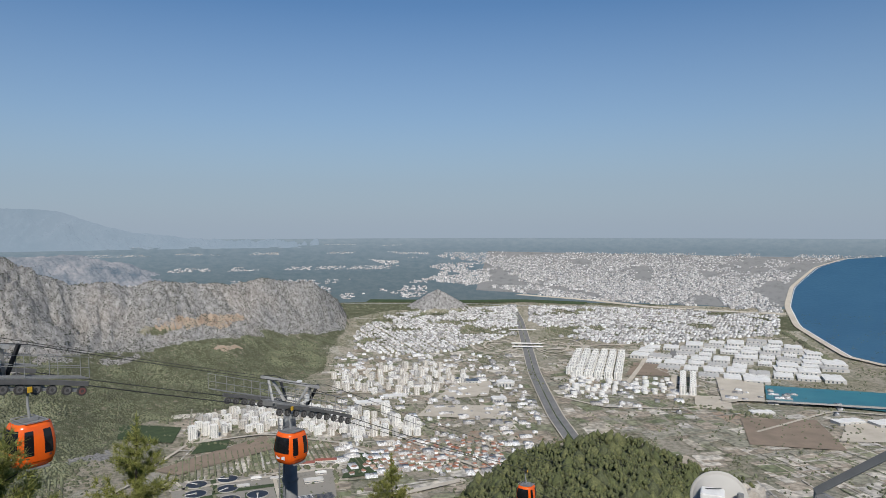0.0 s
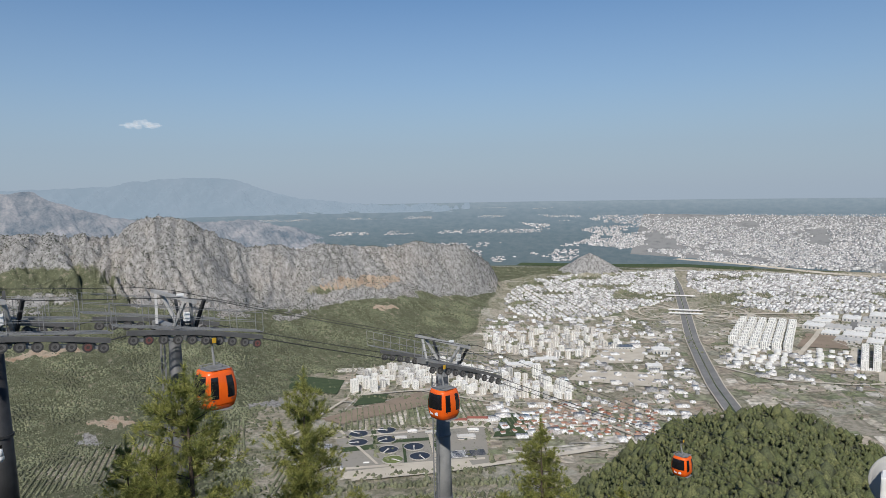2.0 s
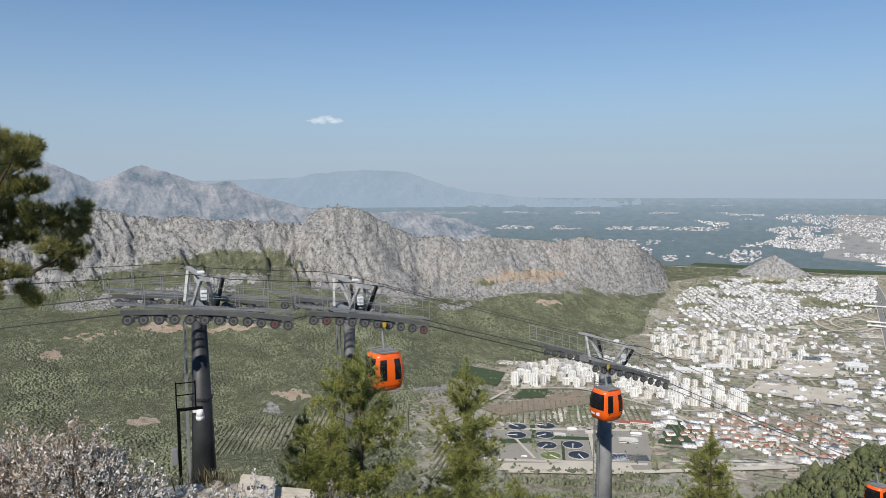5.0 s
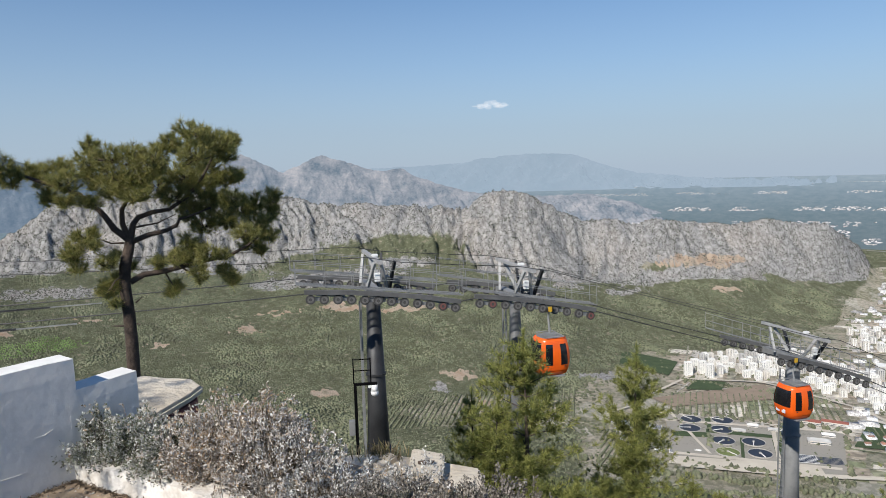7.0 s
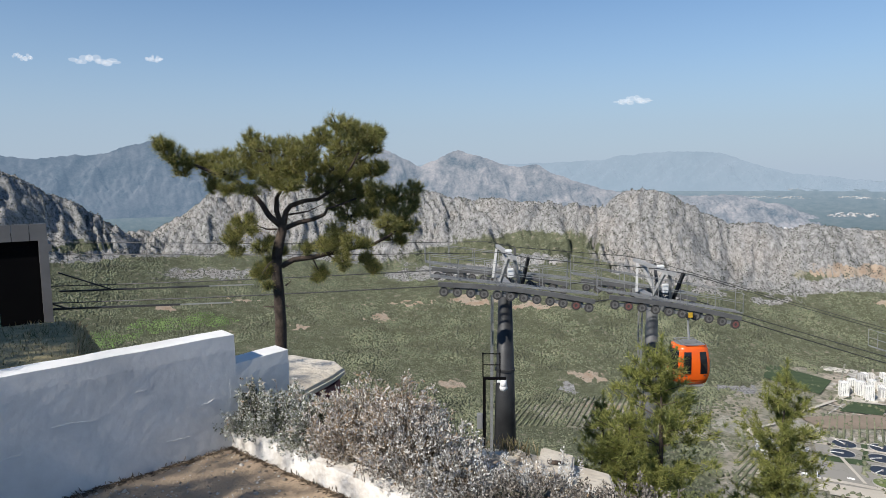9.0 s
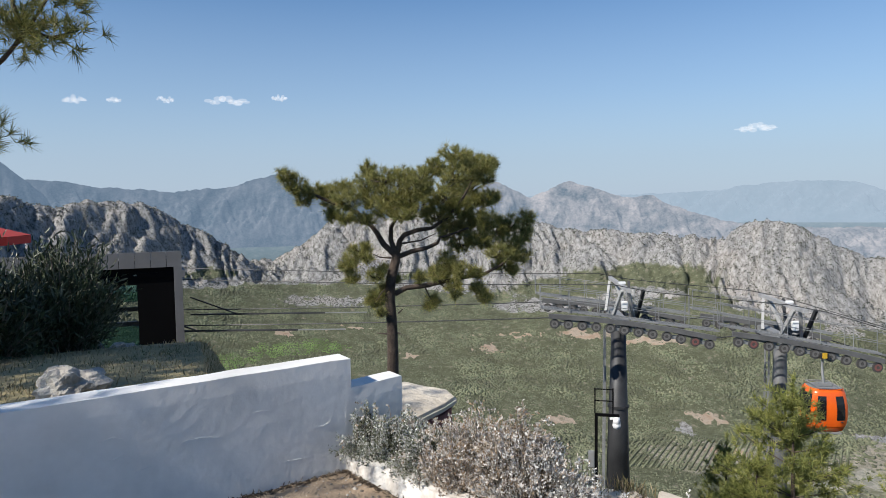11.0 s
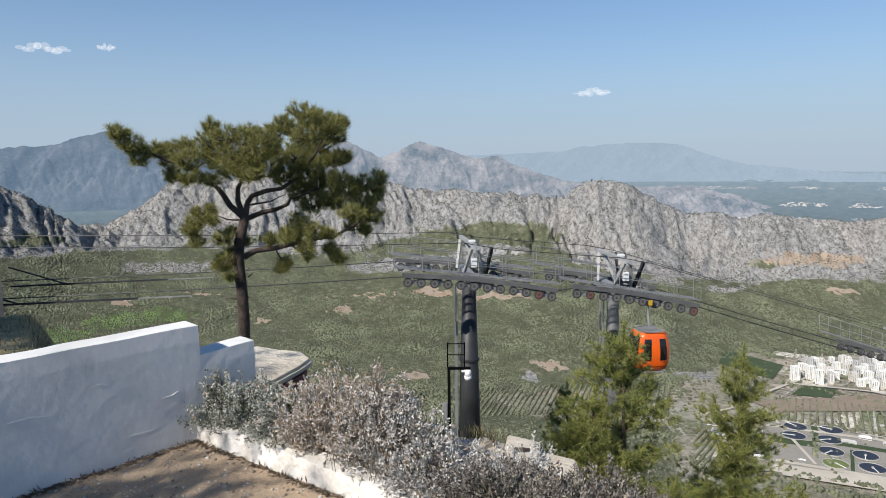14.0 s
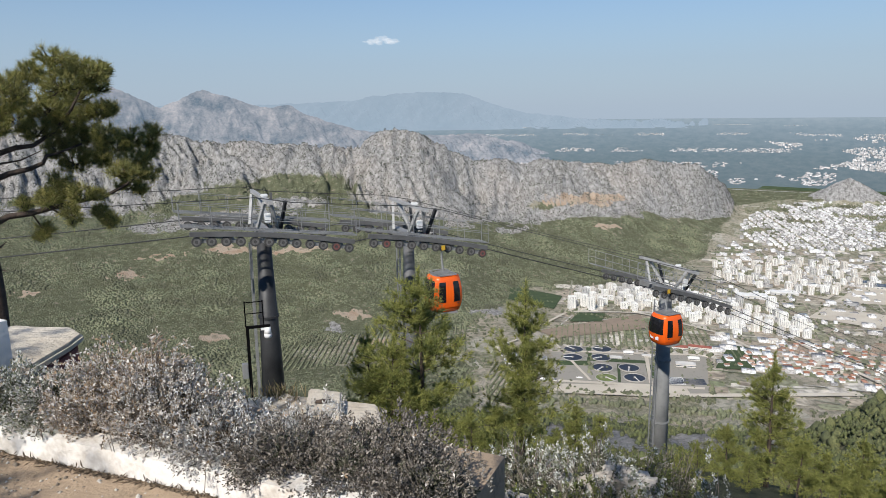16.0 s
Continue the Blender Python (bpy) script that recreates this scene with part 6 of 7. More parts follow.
# ---- the top station ----
def station():
    """A dark steel hall, open towards the valley, with a grey panelled fascia."""
    x, y = az_at(81.0, 31.0)
    b = thing("cableway_station", (x, y, 0), "dark cableway station hall with a grey panelled roof edge", "building", turn=84.0)
    lo, hi = -4.9, 0.36
    # Roof coloured near black to stand for the dark inside the hall.
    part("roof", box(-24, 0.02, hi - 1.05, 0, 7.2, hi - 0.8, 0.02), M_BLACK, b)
    n = 40
    for k in range(n):
        x0 = -24 + 24.0 * k / n
        part("fascia_panel", box(x0 + 0.012, -0.1, hi - 0.6, x0 + 24.0 / n - 0.012, 0.02, hi + 0.05), M_FASCIA, b)
    part("fascia", box(0, -0.1, hi - 1.05, 0.12, 7.2, hi - 0.75), M_FASCIA, b)
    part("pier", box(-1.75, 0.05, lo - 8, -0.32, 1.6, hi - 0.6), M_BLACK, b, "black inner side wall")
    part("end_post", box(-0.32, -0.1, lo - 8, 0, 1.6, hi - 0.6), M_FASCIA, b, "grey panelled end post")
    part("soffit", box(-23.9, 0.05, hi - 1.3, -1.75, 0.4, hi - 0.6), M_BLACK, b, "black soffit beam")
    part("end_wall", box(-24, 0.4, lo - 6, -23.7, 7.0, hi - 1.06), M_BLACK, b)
    part("floor", box(-23.6, 0.3, lo - 1.0, -1.5, 7.2, lo - 0.6), M_CONCRETE, b)
    for k in range(6):
        xx = -4.6 - k * 3.3
        for z0, z1 in ((lo - 0.4, lo + 1.4), (lo + 2.4, hi - 1.6)):
            part("pane", box(xx, 7.0, z0, xx + 3.1, 7.05, z1), M_GREEN_GLASS, b, "green tinted glass pane")
        part("mullion", box(xx - 0.1, 6.95, lo - 0.6, xx, 7.1, hi - 1.5), M_STEEL, b)
    for z in (lo + 1.55, lo + 2.25):
        part("girder", beam_bm(bmesh.new(), (-23, 5.4, z), (-1.6, 5.4, z), 0.25, 0.2), M_DARK_STEEL, b)
    for xx in (-13, -9.4, -5.8):
        part("strut", beam_bm(bmesh.new(), (xx, 4.8, lo - 0.6), (xx + 1.6, 4.8, lo + 1.9), 0.16, 0.16), M_STEEL, b)
        part("strut", beam_bm(bmesh.new(), (xx + 3.2, 4.8, lo - 0.6), (xx + 1.6, 4.8, lo + 1.9), 0.16, 0.16), M_STEEL, b)
        part("strut", beam_bm(bmesh.new(), (xx + 1.6, 4.6, lo + 2.3), (xx + 3.4, 4.6, hi - 1.7), 0.12, 0.12), M_DARK_STEEL, b)
    part("machine", box(-4.6, 3.6, lo + 2.0, -2.9, 5.0, lo + 2.9, 0.1), M_DARK_STEEL, b)


station()


def guide_rails():
    for y in (NEAR_Y, FAR_Y):
        g = new("guide_rail")
        tagged(g, "dark steel guide rail where the rope enters the station", "rail", "rope guides")
        a, e = on_line(-16, y, -5.55), on_line(-9.0, y, -5.45)
        part("beam", beam_bm(bmesh.new(), a, e, 0.07, 0.08), M_DARK_STEEL, g)
        part("tip", beam_bm(bmesh.new(), e, e + (e - a) * 0.3, 0.05, 0.05), M_STEEL, g)
        part("bracket", beam_bm(bmesh.new(), a + Vector((0, 0, 0.9)), a.lerp(e, 0.35), 0.05, 0.06), M_DARK_STEEL, g)


guide_rails()

# ---- the terrace ----
KERB = [(-5.52, 2.1), (-4.44, 2.33), (-3.2, 2.55), (-1.6, 2.82), (0.2, 3.1), (3.0, 3.5), (7.5, 4.0)]


def terrace_floor():
    xs = np.concatenate([np.arange(-5.6, 0.5, 0.06), np.arange(0.5, 9, 0.4)])
    kx, ky = np.array(KERB).T
    vs = np.linspace(0, 1, 90)
    g = np.zeros((len(xs), len(vs), 3))
    for i, x in enumerate(xs):
        top = np.interp(x, kx, ky) + 0.02
        y = top + (-13 - top) * vs**2.0
        z = 0.045 * (fbm(np.full_like(y, x * 1.7), y * 1.7, 5, 3) - 0.5) + 0.02 * (fbm(np.full_like(y, x * 9), y * 9, 3, 7) - 0.5)
        g[i] = np.stack([np.full_like(y, x), y, z], -1)
    n, m = g.shape[:2]
    i = np.arange(n * m).reshape(n, m)
    quads = np.stack([i[:-1, :-1], i[:-1, 1:], i[1:, 1:], i[1:, :-1]], -1).reshape(-1, 4)
    me = raw_mesh("terrace_floor", g.reshape(-1, 3), quads)
    me.polygons.foreach_set("use_smooth", np.ones(len(quads), bool))
    tagged(link_mesh("terrace_floor", me, M_EARTH), "dusty brown earth floor strewn with gravel", "floor", kind="structure")
    bm = bmesh.new()
    box_bm(bm, -5.75, -13, -2.5, 9, 1.95, -0.12)
    tagged(part("terrace_base", bm, M_ROCK), "stone base under the terrace", "base", kind="structure")


terrace_floor()


def pebbles():
    r = np.random.default_rng(17)
    n = 15000
    x, y = r.uniform(-5.4, 0.5, n), r.uniform(-1.5, 2.6, n)
    dens = fbm(x * 0.9, y * 0.9, 4, 19)
    ok = (y < np.interp(x, *np.array(KERB).T) - 0.06) & (r.uniform(0, 1, n) < (0.22 + 0.78 * smooth(0.40, 0.56, dens)))
    x, y = x[ok], y[ok]
    c = np.stack([x, y, 0.045 * (fbm(x * 1.7, y * 1.7, 5, 3) - 0.5) - 0.004], -1)
    s = r.lognormal(-4.3, 0.5, len(c)).clip(0.006, 0.045)
    v, t = clump_mesh(c, s, 18, ((-0.1, 0.9), (0.35, 1.0)), 5, 0.55)
    tagged(link_mesh("gravel", raw_mesh("gravel", v, t), M_PEBBLE), "loose grey and brown gravel on the earth", "gravel", kind="stuff")


pebbles()


def plaster_solid(name, outline, z0, tops, material, label, category="wall", kind="structure", cut=0.09, rough=0.0025):
    """A masonry run from (x, y) to (x, y), of some thickness, top height along it, with an uneven skin."""
    (ax, ay), (bx, by), thick = outline
    length = math.hypot(bx - ax, by - ay)
    ux, uy = (bx - ax) / length, (by - ay) / length
    nx, ny = uy, -ux
    n = max(3, int(length / cut))
    us = np.linspace(0, length, n)
    tz = np.interp(us, [q[0] for q in tops], [q[1] for q in tops])
    m = 12
    sec = []
    for k in range(m + 1):
        sec.append((thick / 2, k / m))
    for k in range(1, 5):
        sec.append((thick / 2 - thick * k / 5, 1.0))
    for k in range(m + 1):
        sec.append((-thick / 2, 1 - k / m))
    g = []
    for u, t in zip(us, tz):
        row = []
        for off, h in sec:
            z = z0 + (t - z0) * h
            w = rough * (fbm(np.array(u * 3 + off), np.array(z * 3), 4, 5) - 0.5) * 2
            dz = 0.012 * (fbm(np.array(u * 4.0), np.array(off * 8), 3, 8) - 0.5) if h == 1.0 else 0
            o = off + float(w) * (1 if off > 0 else -1)
            if h > 0.98:
                o *= 0.95
            row.append((ax + ux * u + nx * o, ay + uy * u + ny * o, z + float(dz)))
        g.append(row)
    g = np.array(g)
    a, b = g.shape[:2]
    i = np.arange(a * b).reshape(a, b)
    quads = np.stack([i[:-1, :-1], i[1:, :-1], i[1:, 1:], i[:-1, 1:]], -1).reshape(-1, 4)
    bm = bmesh.new()
    vs = [bm.verts.new(p) for p in g.reshape(-1, 3)]
    for q in quads:
        bm.faces.new([vs[j] for j in q])
    bm.faces.new([vs[j] for j in i[0]])
    bm.faces.new([vs[j] for j in i[-1][::-1]])
    bmesh.ops.recalc_face_normals(bm, faces=bm.faces)
    return tagged(part(name, bm, material), label, category, kind=kind)


plaster_solid("wall_west", ((-5.02, -7.0), (-5.62, 2.16), 0.24), -0.6, [(0, 0.93), (9.2, 0.97)], M_PLASTER, "whitewashed plaster wall with chipped patches")
plaster_solid("wall_step", ((-5.615, 2.10), (-5.652, 2.66), 0.236), -0.6, [(0, 0.71), (0.5, 0.745)], M_PLASTER, "lower end of the whitewashed wall")
for (a, b) in zip(KERB, KERB[1:]):
    plaster_solid("kerb", ((b[0], b[1] + 0.09), (a[0], a[1] + 0.09), 0.18), -0.5, [(0, 0.17), (20, 0.17)], M_KERB, "low whitewashed kerb round the planting bed", "kerb")


def flat_slab(name, corners, z, thick, material, label, category, seed, parent=None, edge=0.03):
    bm = bmesh.new()
    low = [bm.verts.new((x, y, z - thick)) for x, y in corners]
    high = [bm.verts.new((x, y, z)) for x, y in corners]
    n = len(corners)
    bm.faces.new(low[::-1])
    bm.faces.new(high)
    for k in range(n):
        bm.faces.new((low[k], low[(k + 1) % n], high[(k + 1) % n], high[k]))
    bmesh.ops.recalc_face_normals(bm, faces=bm.faces)
    bmesh.ops.bevel(bm, geom=bm.edges[:], offset=edge, segments=2, affect="EDGES")
    bmesh.ops.subdivide_edges(bm, edges=bm.edges[:], cuts=3, use_grid_fill=True)
    noise.seed_set(seed)
    for v in bm.verts:
        v.co += noise.noise_vector(v.co * 3.0) * 0.012 + noise.noise_vector(v.co * 9) * 0.003
    ob = part(name, bm, material, parent)
    return ob if parent else tagged(ob, label, category)


flat_slab("concrete_block", [(-5.80, 2.72), (-6.25, 3.55), (-6.42, 3.78), (-6.72, 3.84), (-7.3, 3.6), (-7.6, 3.0)], 0.17, 0.09, M_PAD, "weathered concrete slab beside the white wall", "slab", 3)
flat_slab("block_base", [(-5.86, 2.78), (-6.28, 3.52), (-6.44, 3.72), (-6.72, 3.78), (-7.25, 3.55), (-7.5, 3.05)], 0.085, 3.5, M_MAROON, "maroon painted block under the concrete slab", "block", 4)

def litter():
    """Pine needles and crumbs of plaster swept against the foot of wall and kerb."""
    r = np.random.default_rng(31)
    n = 5200
    u = r.uniform(0, 1, n)
    wall = np.stack([-5.02 + 0.125 - 0.6 * u, -7.0 + 9.16 * u], -1) + np.stack([np.abs(r.normal(0, 0.028, n)), 0 * u], -1)
    kx = -5.5 + 5.6 * u[: n // 2]
    kerb = np.stack([kx, np.interp(kx, *np.array(KERB).T) - 0.005 - np.abs(r.normal(0, 0.022, n // 2))], -1)
    xy = np.concatenate([wall, kerb])
    c = np.concatenate([xy, (0.045 * (fbm(xy[:, 0] * 1.7, xy[:, 1] * 1.7, 5, 3) - 0.5))[:, None] + 0.004], -1)
    way3 = r.normal(0, 1, c.shape) * (1, 1, 0.25)
    v, t = leaf_cloud(c, way3, 0.05, 0.009, 32, 0.3)
    tagged(link_mesh("leaf_litter", raw_mesh("leaf_litter", v, t), M_LITTER), "dark dry needles and dirt along the wall's foot", "litter", kind="stuff")


def plaster_cracks():
    """Mortar lines standing out of the whitewash."""
    r = np.random.default_rng(33)
    for k in range(8):
        y, z, l = r.uniform(-0.2, 2.0), r.uniform(0.2, 0.8), r.uniform(0.08, 0.3)
        x = -5.02 - 0.6 * (y + 7) / 9.16 + 0.1205
        up = False
        bm = bmesh.new()
        pts = [(x - 0.0655 * dy + r.normal(0, 0.0008), y + dy, z + dz) for dy, dz in ((0, 0), ((0.01 if up else l * 0.5), (l * 0.3 if up else r.normal(0, 0.01))), ((0.015 if up else l), (l * 0.6 if up else r.normal(0, 0.015))))]
        sweep_bm(bm, pts, [0.001, 0.0028, 0.001], 5)
        part("mortar_line", bm, M_PLASTER, bpy.data.objects["wall_west"])


plaster_cracks()


# planting bed and the ledge below it
bed = bmesh.new()
box_bm(bed, -6.2, 2.93, -3.0, -1.5, 3.9, 0.05, pose(0.15, 0.1, 0, 0, 0, 7))
tagged(part("planting_bed", bed, M_EARTH), "dry earth bed behind the white kerb", "bed", kind="structure")


flat_slab("ledge", [az_at(53, 10.6), az_at(36, 10.2), az_at(37, 11.6), az_at(45, 12.4), az_at(53, 12.6)], -2.88, 4.0, M_PAD, "pale stony ledge below the planting bed", "ledge", 5)
flat_slab("stone_block", [az_at(43.4, 11.0), az_at(40.2, 10.9), az_at(40.0, 11.8), az_at(42.8, 12.1)], -2.68, 0.5, M_PAD, "pale square concrete cover on the ledge", "block", 6)
flat_slab("stone_block", [az_at(40.4, 10.5), az_at(37.2, 10.3), az_at(37.4, 11.1), az_at(40.2, 11.2)], -2.84, 0.4, M_PAD, "broken pale stone block on the ledge", "block", 7)
for k, (az, d) in enumerate(((45.5, 11.7), (44.9, 12.0), (46.3, 11.9), (42, 10.5), (38.5, 10.2), (49, 11.6))):
    x, y = az_at(az, d)
    flat_slab("loose_stone", [(x - 0.13, y - 0.1), (x + 0.14, y - 0.12), (x + 0.12, y + 0.12), (x - 0.1, y + 0.14)], -2.76, 0.16, M_PAD, "loose pale stone lying on the ledge", "stone", 20 + k, edge=0.025)
lg = bmesh.new()
sweep_bm(lg, [(*az_at(42.3, 11.35), -2.64), (*az_at(41.6, 11.3), -2.62), (*az_at(40.9, 11.35), -2.64)], [0.03, 0.04, 0.025], 7)
tagged(part("driftwood", lg, M_BARK), "dark broken branch lying on the concrete", "branch")
pl = bmesh.new()
beam_bm(pl, (*az_at(42.8, 9.6), -2.46), (*az_at(41.2, 9.9), -2.26), 0.08, 0.2)
tagged(part("timber_plank", pl, M_BARK), "dark weathered plank leaning on the ledge", "plank")
pl = bmesh.new()
beam_bm(pl, (*az_at(40.9, 9.8), -2.36), (*az_at(38.2, 9.5), -2.6), 0.3, 0.05)
tagged(part("white_board", pl, M_WHITE_PAINT), "white painted board fallen by the ledge", "board")

# ---- plants ----
def leaf_cloud(centres, ways, length, width, seed, spread=0.5, curl=0.25):
    """Thin pointed blades, two triangles each, growing from points along given ways."""
    r = np.random.default_rng(seed)
    n = len(centres)
    d = ways + r.normal(0, spread, (n, 3))
    d /= np.linalg.norm(d, axis=-1, keepdims=True)
    side = np.cross(d, r.normal(0, 1, (n, 3)))
    side /= np.linalg.norm(side, axis=-1, keepdims=True)
    l, w = (length * r.uniform(0.6, 1.3, n))[:, None], (width * r.uniform(0.7, 1.3, n))[:, None]
    up = np.cross(side, d)
    mid = centres + d * l * 0.55 + up * l * curl * 0.3
    v = np.stack([centres, mid + side * w / 2, centres + d * l, mid - side * w / 2], 1).reshape(-1, 3)
    i = np.arange(n)[:, None] * 4
    return v, np.concatenate([i + (0, 1, 2), i + (0, 2, 3)], 0)


def needles(tips, ways, per, length, width, seed):
    """Tufts of needles round twig tips."""
    r = np.random.default_rng(seed)
    n = len(tips)
    c = np.repeat(tips, per, 0) - np.repeat(ways, per, 0) * r.uniform(0, 0.55, (n * per, 1)) * length
    d = np.repeat(ways, per, 0) * 0.7 + r.normal(0, 0.62, (n * per, 3))
    d /= np.linalg.norm(d, axis=-1, keepdims=True)
    side = np.cross(d, r.normal(0, 1, (n * per, 3)))
    side /= np.linalg.norm(side, axis=-1, keepdims=True)
    l = length * r.uniform(0.7, 1.2, (n * per, 1))
    v = np.stack([c - side * width / 2, c + side * width / 2, c + d * l + (0, 0, 0)], 1).reshape(-1, 3)
    return v, np.arange(n * per * 3).reshape(-1, 3)


litter()


def bush(x, y, rx, ry, h, leaf, seed, count, label, flowers=0.0, fine=1.45):
    r = np.random.default_rng(seed)
    b = thing("shrub", (x, y - 0.02, 0.04), label, "shrub", "silver shrubs along the kerb")
    bm = bmesh.new()
    tips, ways = [], []
    for k in range(46):
        a, t = r.uniform(0, 6.283), math.sqrt(r.uniform(0, 1))
        tip = Vector((rx * t * math.cos(a), ry * t * math.sin(a), h * (1 - 0.55 * t * t) * r.uniform(0.55, 1.06)))
        base = Vector((tip.x * 0.25, tip.y * 0.25, 0))
        midp = (base + tip) / 2 + Vector(r.normal(0, 0.03, 3))
        sweep_bm(bm, [base, midp, tip], [0.008, 0.006, 0.003], 4)
        tips.append(tip)
        ways.append((tip - midp).normalized())
    tagged(part("branchwork", bm, M_TWIG, b), kind="stuff")
    per = int(count * fine * 2.1) // 60
    lump = np.repeat(np.array(tips), per, 0)
    w = np.repeat(np.array(ways), per, 0)
    knot = np.repeat(np.arange(len(lump) // 20 + 1), 20)[: len(lump)]
    far = r.uniform(0, 1, knot[-1] + 1)[knot][:, None] ** 1.15
    shoot = r.normal(0, 0.06, (knot[-1] + 1, 3))[knot]
    c = lump - w * far * h * 0.8 + shoot + r.normal(0, 0.010, lump.shape) + np.stack([0 * far[:, 0], 0 * far[:, 0], r.uniform(-0.03, 0.03, len(far))], -1)
    c[:, 2] = np.maximum(c[:, 2], np.where(c[:, 1] < -ry * 0.45, 0.13 + 0.1 * r.uniform(0, 1, len(c)) ** 2, 0.03))
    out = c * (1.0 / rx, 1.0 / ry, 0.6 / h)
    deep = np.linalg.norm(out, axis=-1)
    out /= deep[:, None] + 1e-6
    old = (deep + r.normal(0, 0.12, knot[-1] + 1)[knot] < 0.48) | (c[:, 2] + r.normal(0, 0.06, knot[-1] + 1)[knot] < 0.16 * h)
    # Inner, low leaves: withered brown on dry shrubs, elsewhere darkened as inner shade.
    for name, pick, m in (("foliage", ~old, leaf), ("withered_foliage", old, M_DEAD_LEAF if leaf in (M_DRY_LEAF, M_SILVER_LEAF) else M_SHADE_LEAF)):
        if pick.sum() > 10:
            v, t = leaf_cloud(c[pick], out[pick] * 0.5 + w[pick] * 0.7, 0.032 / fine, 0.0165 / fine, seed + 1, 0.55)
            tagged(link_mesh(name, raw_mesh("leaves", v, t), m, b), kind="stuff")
    if flowers:
        n = int(flowers)
        pick = r.integers(0, len(tips), n)
        heads = np.array(tips)[pick] + r.normal(0, 0.06, (n, 3)) * (1, 1, 0.4) + (0, 0, 0.05)
        v, t = leaf_cloud(np.repeat(heads, 8, 0), np.tile((0, 0, 0.4), (n * 8, 1)), 0.026, 0.014, seed + 2, 1.0)
        tagged(link_mesh("seed_spray", raw_mesh("seed_spray", v, t), M_DRY_LEAF, b, "dry pale seed heads"), kind="stuff")
        bm = bmesh.new()
        for p0 in heads[:: 3]:
            sweep_bm(bm, [p0 + (0, 0, 0.0), p0 - (r.normal(0, 0.03), r.normal(0, 0.03), 0.16)], [0.002, 0.003], 3)
        tagged(part("stalk_spray", bm, M_TWIG, b), kind="stuff")
    return b


SILVER, DRY, GREEN = "grey-leaved shrub spilling over the white kerb", "half-dried silver shrub with brown seed heads", "grey-green leafy shrub against the white wall"
for n, (x, y, rx, ry, h, leaf, count, label, fl) in enumerate([
        (-5.42, 2.30, 0.22, 0.22, 0.54, M_GREEN_LEAF, 6500, GREEN, 30), (-5.16, 2.46, 0.28, 0.30, 0.52, M_GREEN_LEAF, 7500, GREEN, 30), (-4.82, 2.58, 0.30, 0.34, 0.43, M_GREEN_LEAF, 7500, GREEN, 60), (-4.42, 2.76, 0.36, 0.42, 0.64, M_DRY_LEAF, 9500, DRY, 260),
        (-4.08, 2.82, 0.36, 0.44, 0.66, M_DRY_LEAF, 9500, DRY, 280), (-3.76, 2.84, 0.34, 0.44, 0.60, M_SILVER_LEAF, 9000, DRY, 200), (-3.36, 2.84, 0.30, 0.38, 0.40, M_SILVER_LEAF, 7000, SILVER, 30),
        (-2.9, 2.95, 0.34, 0.4, 0.32, M_SHADED_SILVER, 7500, SILVER, 0), (-2.45, 3.02, 0.36, 0.42, 0.36, M_SHADED_SILVER, 7500, SILVER, 10), (-2.0, 3.1, 0.36, 0.40, 0.34, M_SHADED_SILVER, 7000, SILVER, 10),
        (-2.4, 3.34, 0.42, 0.36, 0.28, M_SHADED_SILVER, 6000, SILVER, 0), (-3.05, 3.25, 0.34, 0.34, 0.26, M_SILVER_LEAF, 6000, SILVER, 0)]):
    bush(x, y, rx, ry, h, leaf, 200 + 5 * n, count, label, fl)


# The old pine by the wall.
PINE_D = 13.0
PINE_AT = Vector((*az_at(64.7, PINE_D), 0))
PINE_LIMBS = [  # half-centimetres to the right of the trunk's foot and above it, base radius
    ([(20, 425), (-23, 465), (-43, 500), (-58, 520), (-108, 570), (-208, 610), (-298, 650), (-348, 700)], 0.06),
    ([(17, 430), (2, 480), (4, 520), (22, 550), (-8, 610), (-70, 690)], 0.055),
    ([(22, 430), (32, 475), (47, 495), (92, 510), (137, 515), (192, 550), (242, 610), (292, 700)], 0.06),
    ([(20, 420), (72, 440), (122, 450), (157, 465), (167, 485), (192, 490), (262, 515)], 0.05),
    ([(12, 300), (52, 320), (112, 325), (162, 335), (242, 350), (312, 360), (372, 390), (422, 430), (452, 490)], 0.055),
    ([(32, 465), (102, 475), (157, 500)], 0.02), ([(2, 420), (-33, 420), (-68, 435)], 0.02), ([(0, 330), (-30, 310), (-50, 285)], 0.02),
    ([(162, 335), (190, 310), (212, 325)], 0.02), ([(112, 325), (130, 285), (142, 262)], 0.016), ([(-13, 167), (-53, 167)], 0.022), ([(22, 235), (40, 248)], 0.02), ([(20, 170), (32, 170)], 0.016)]
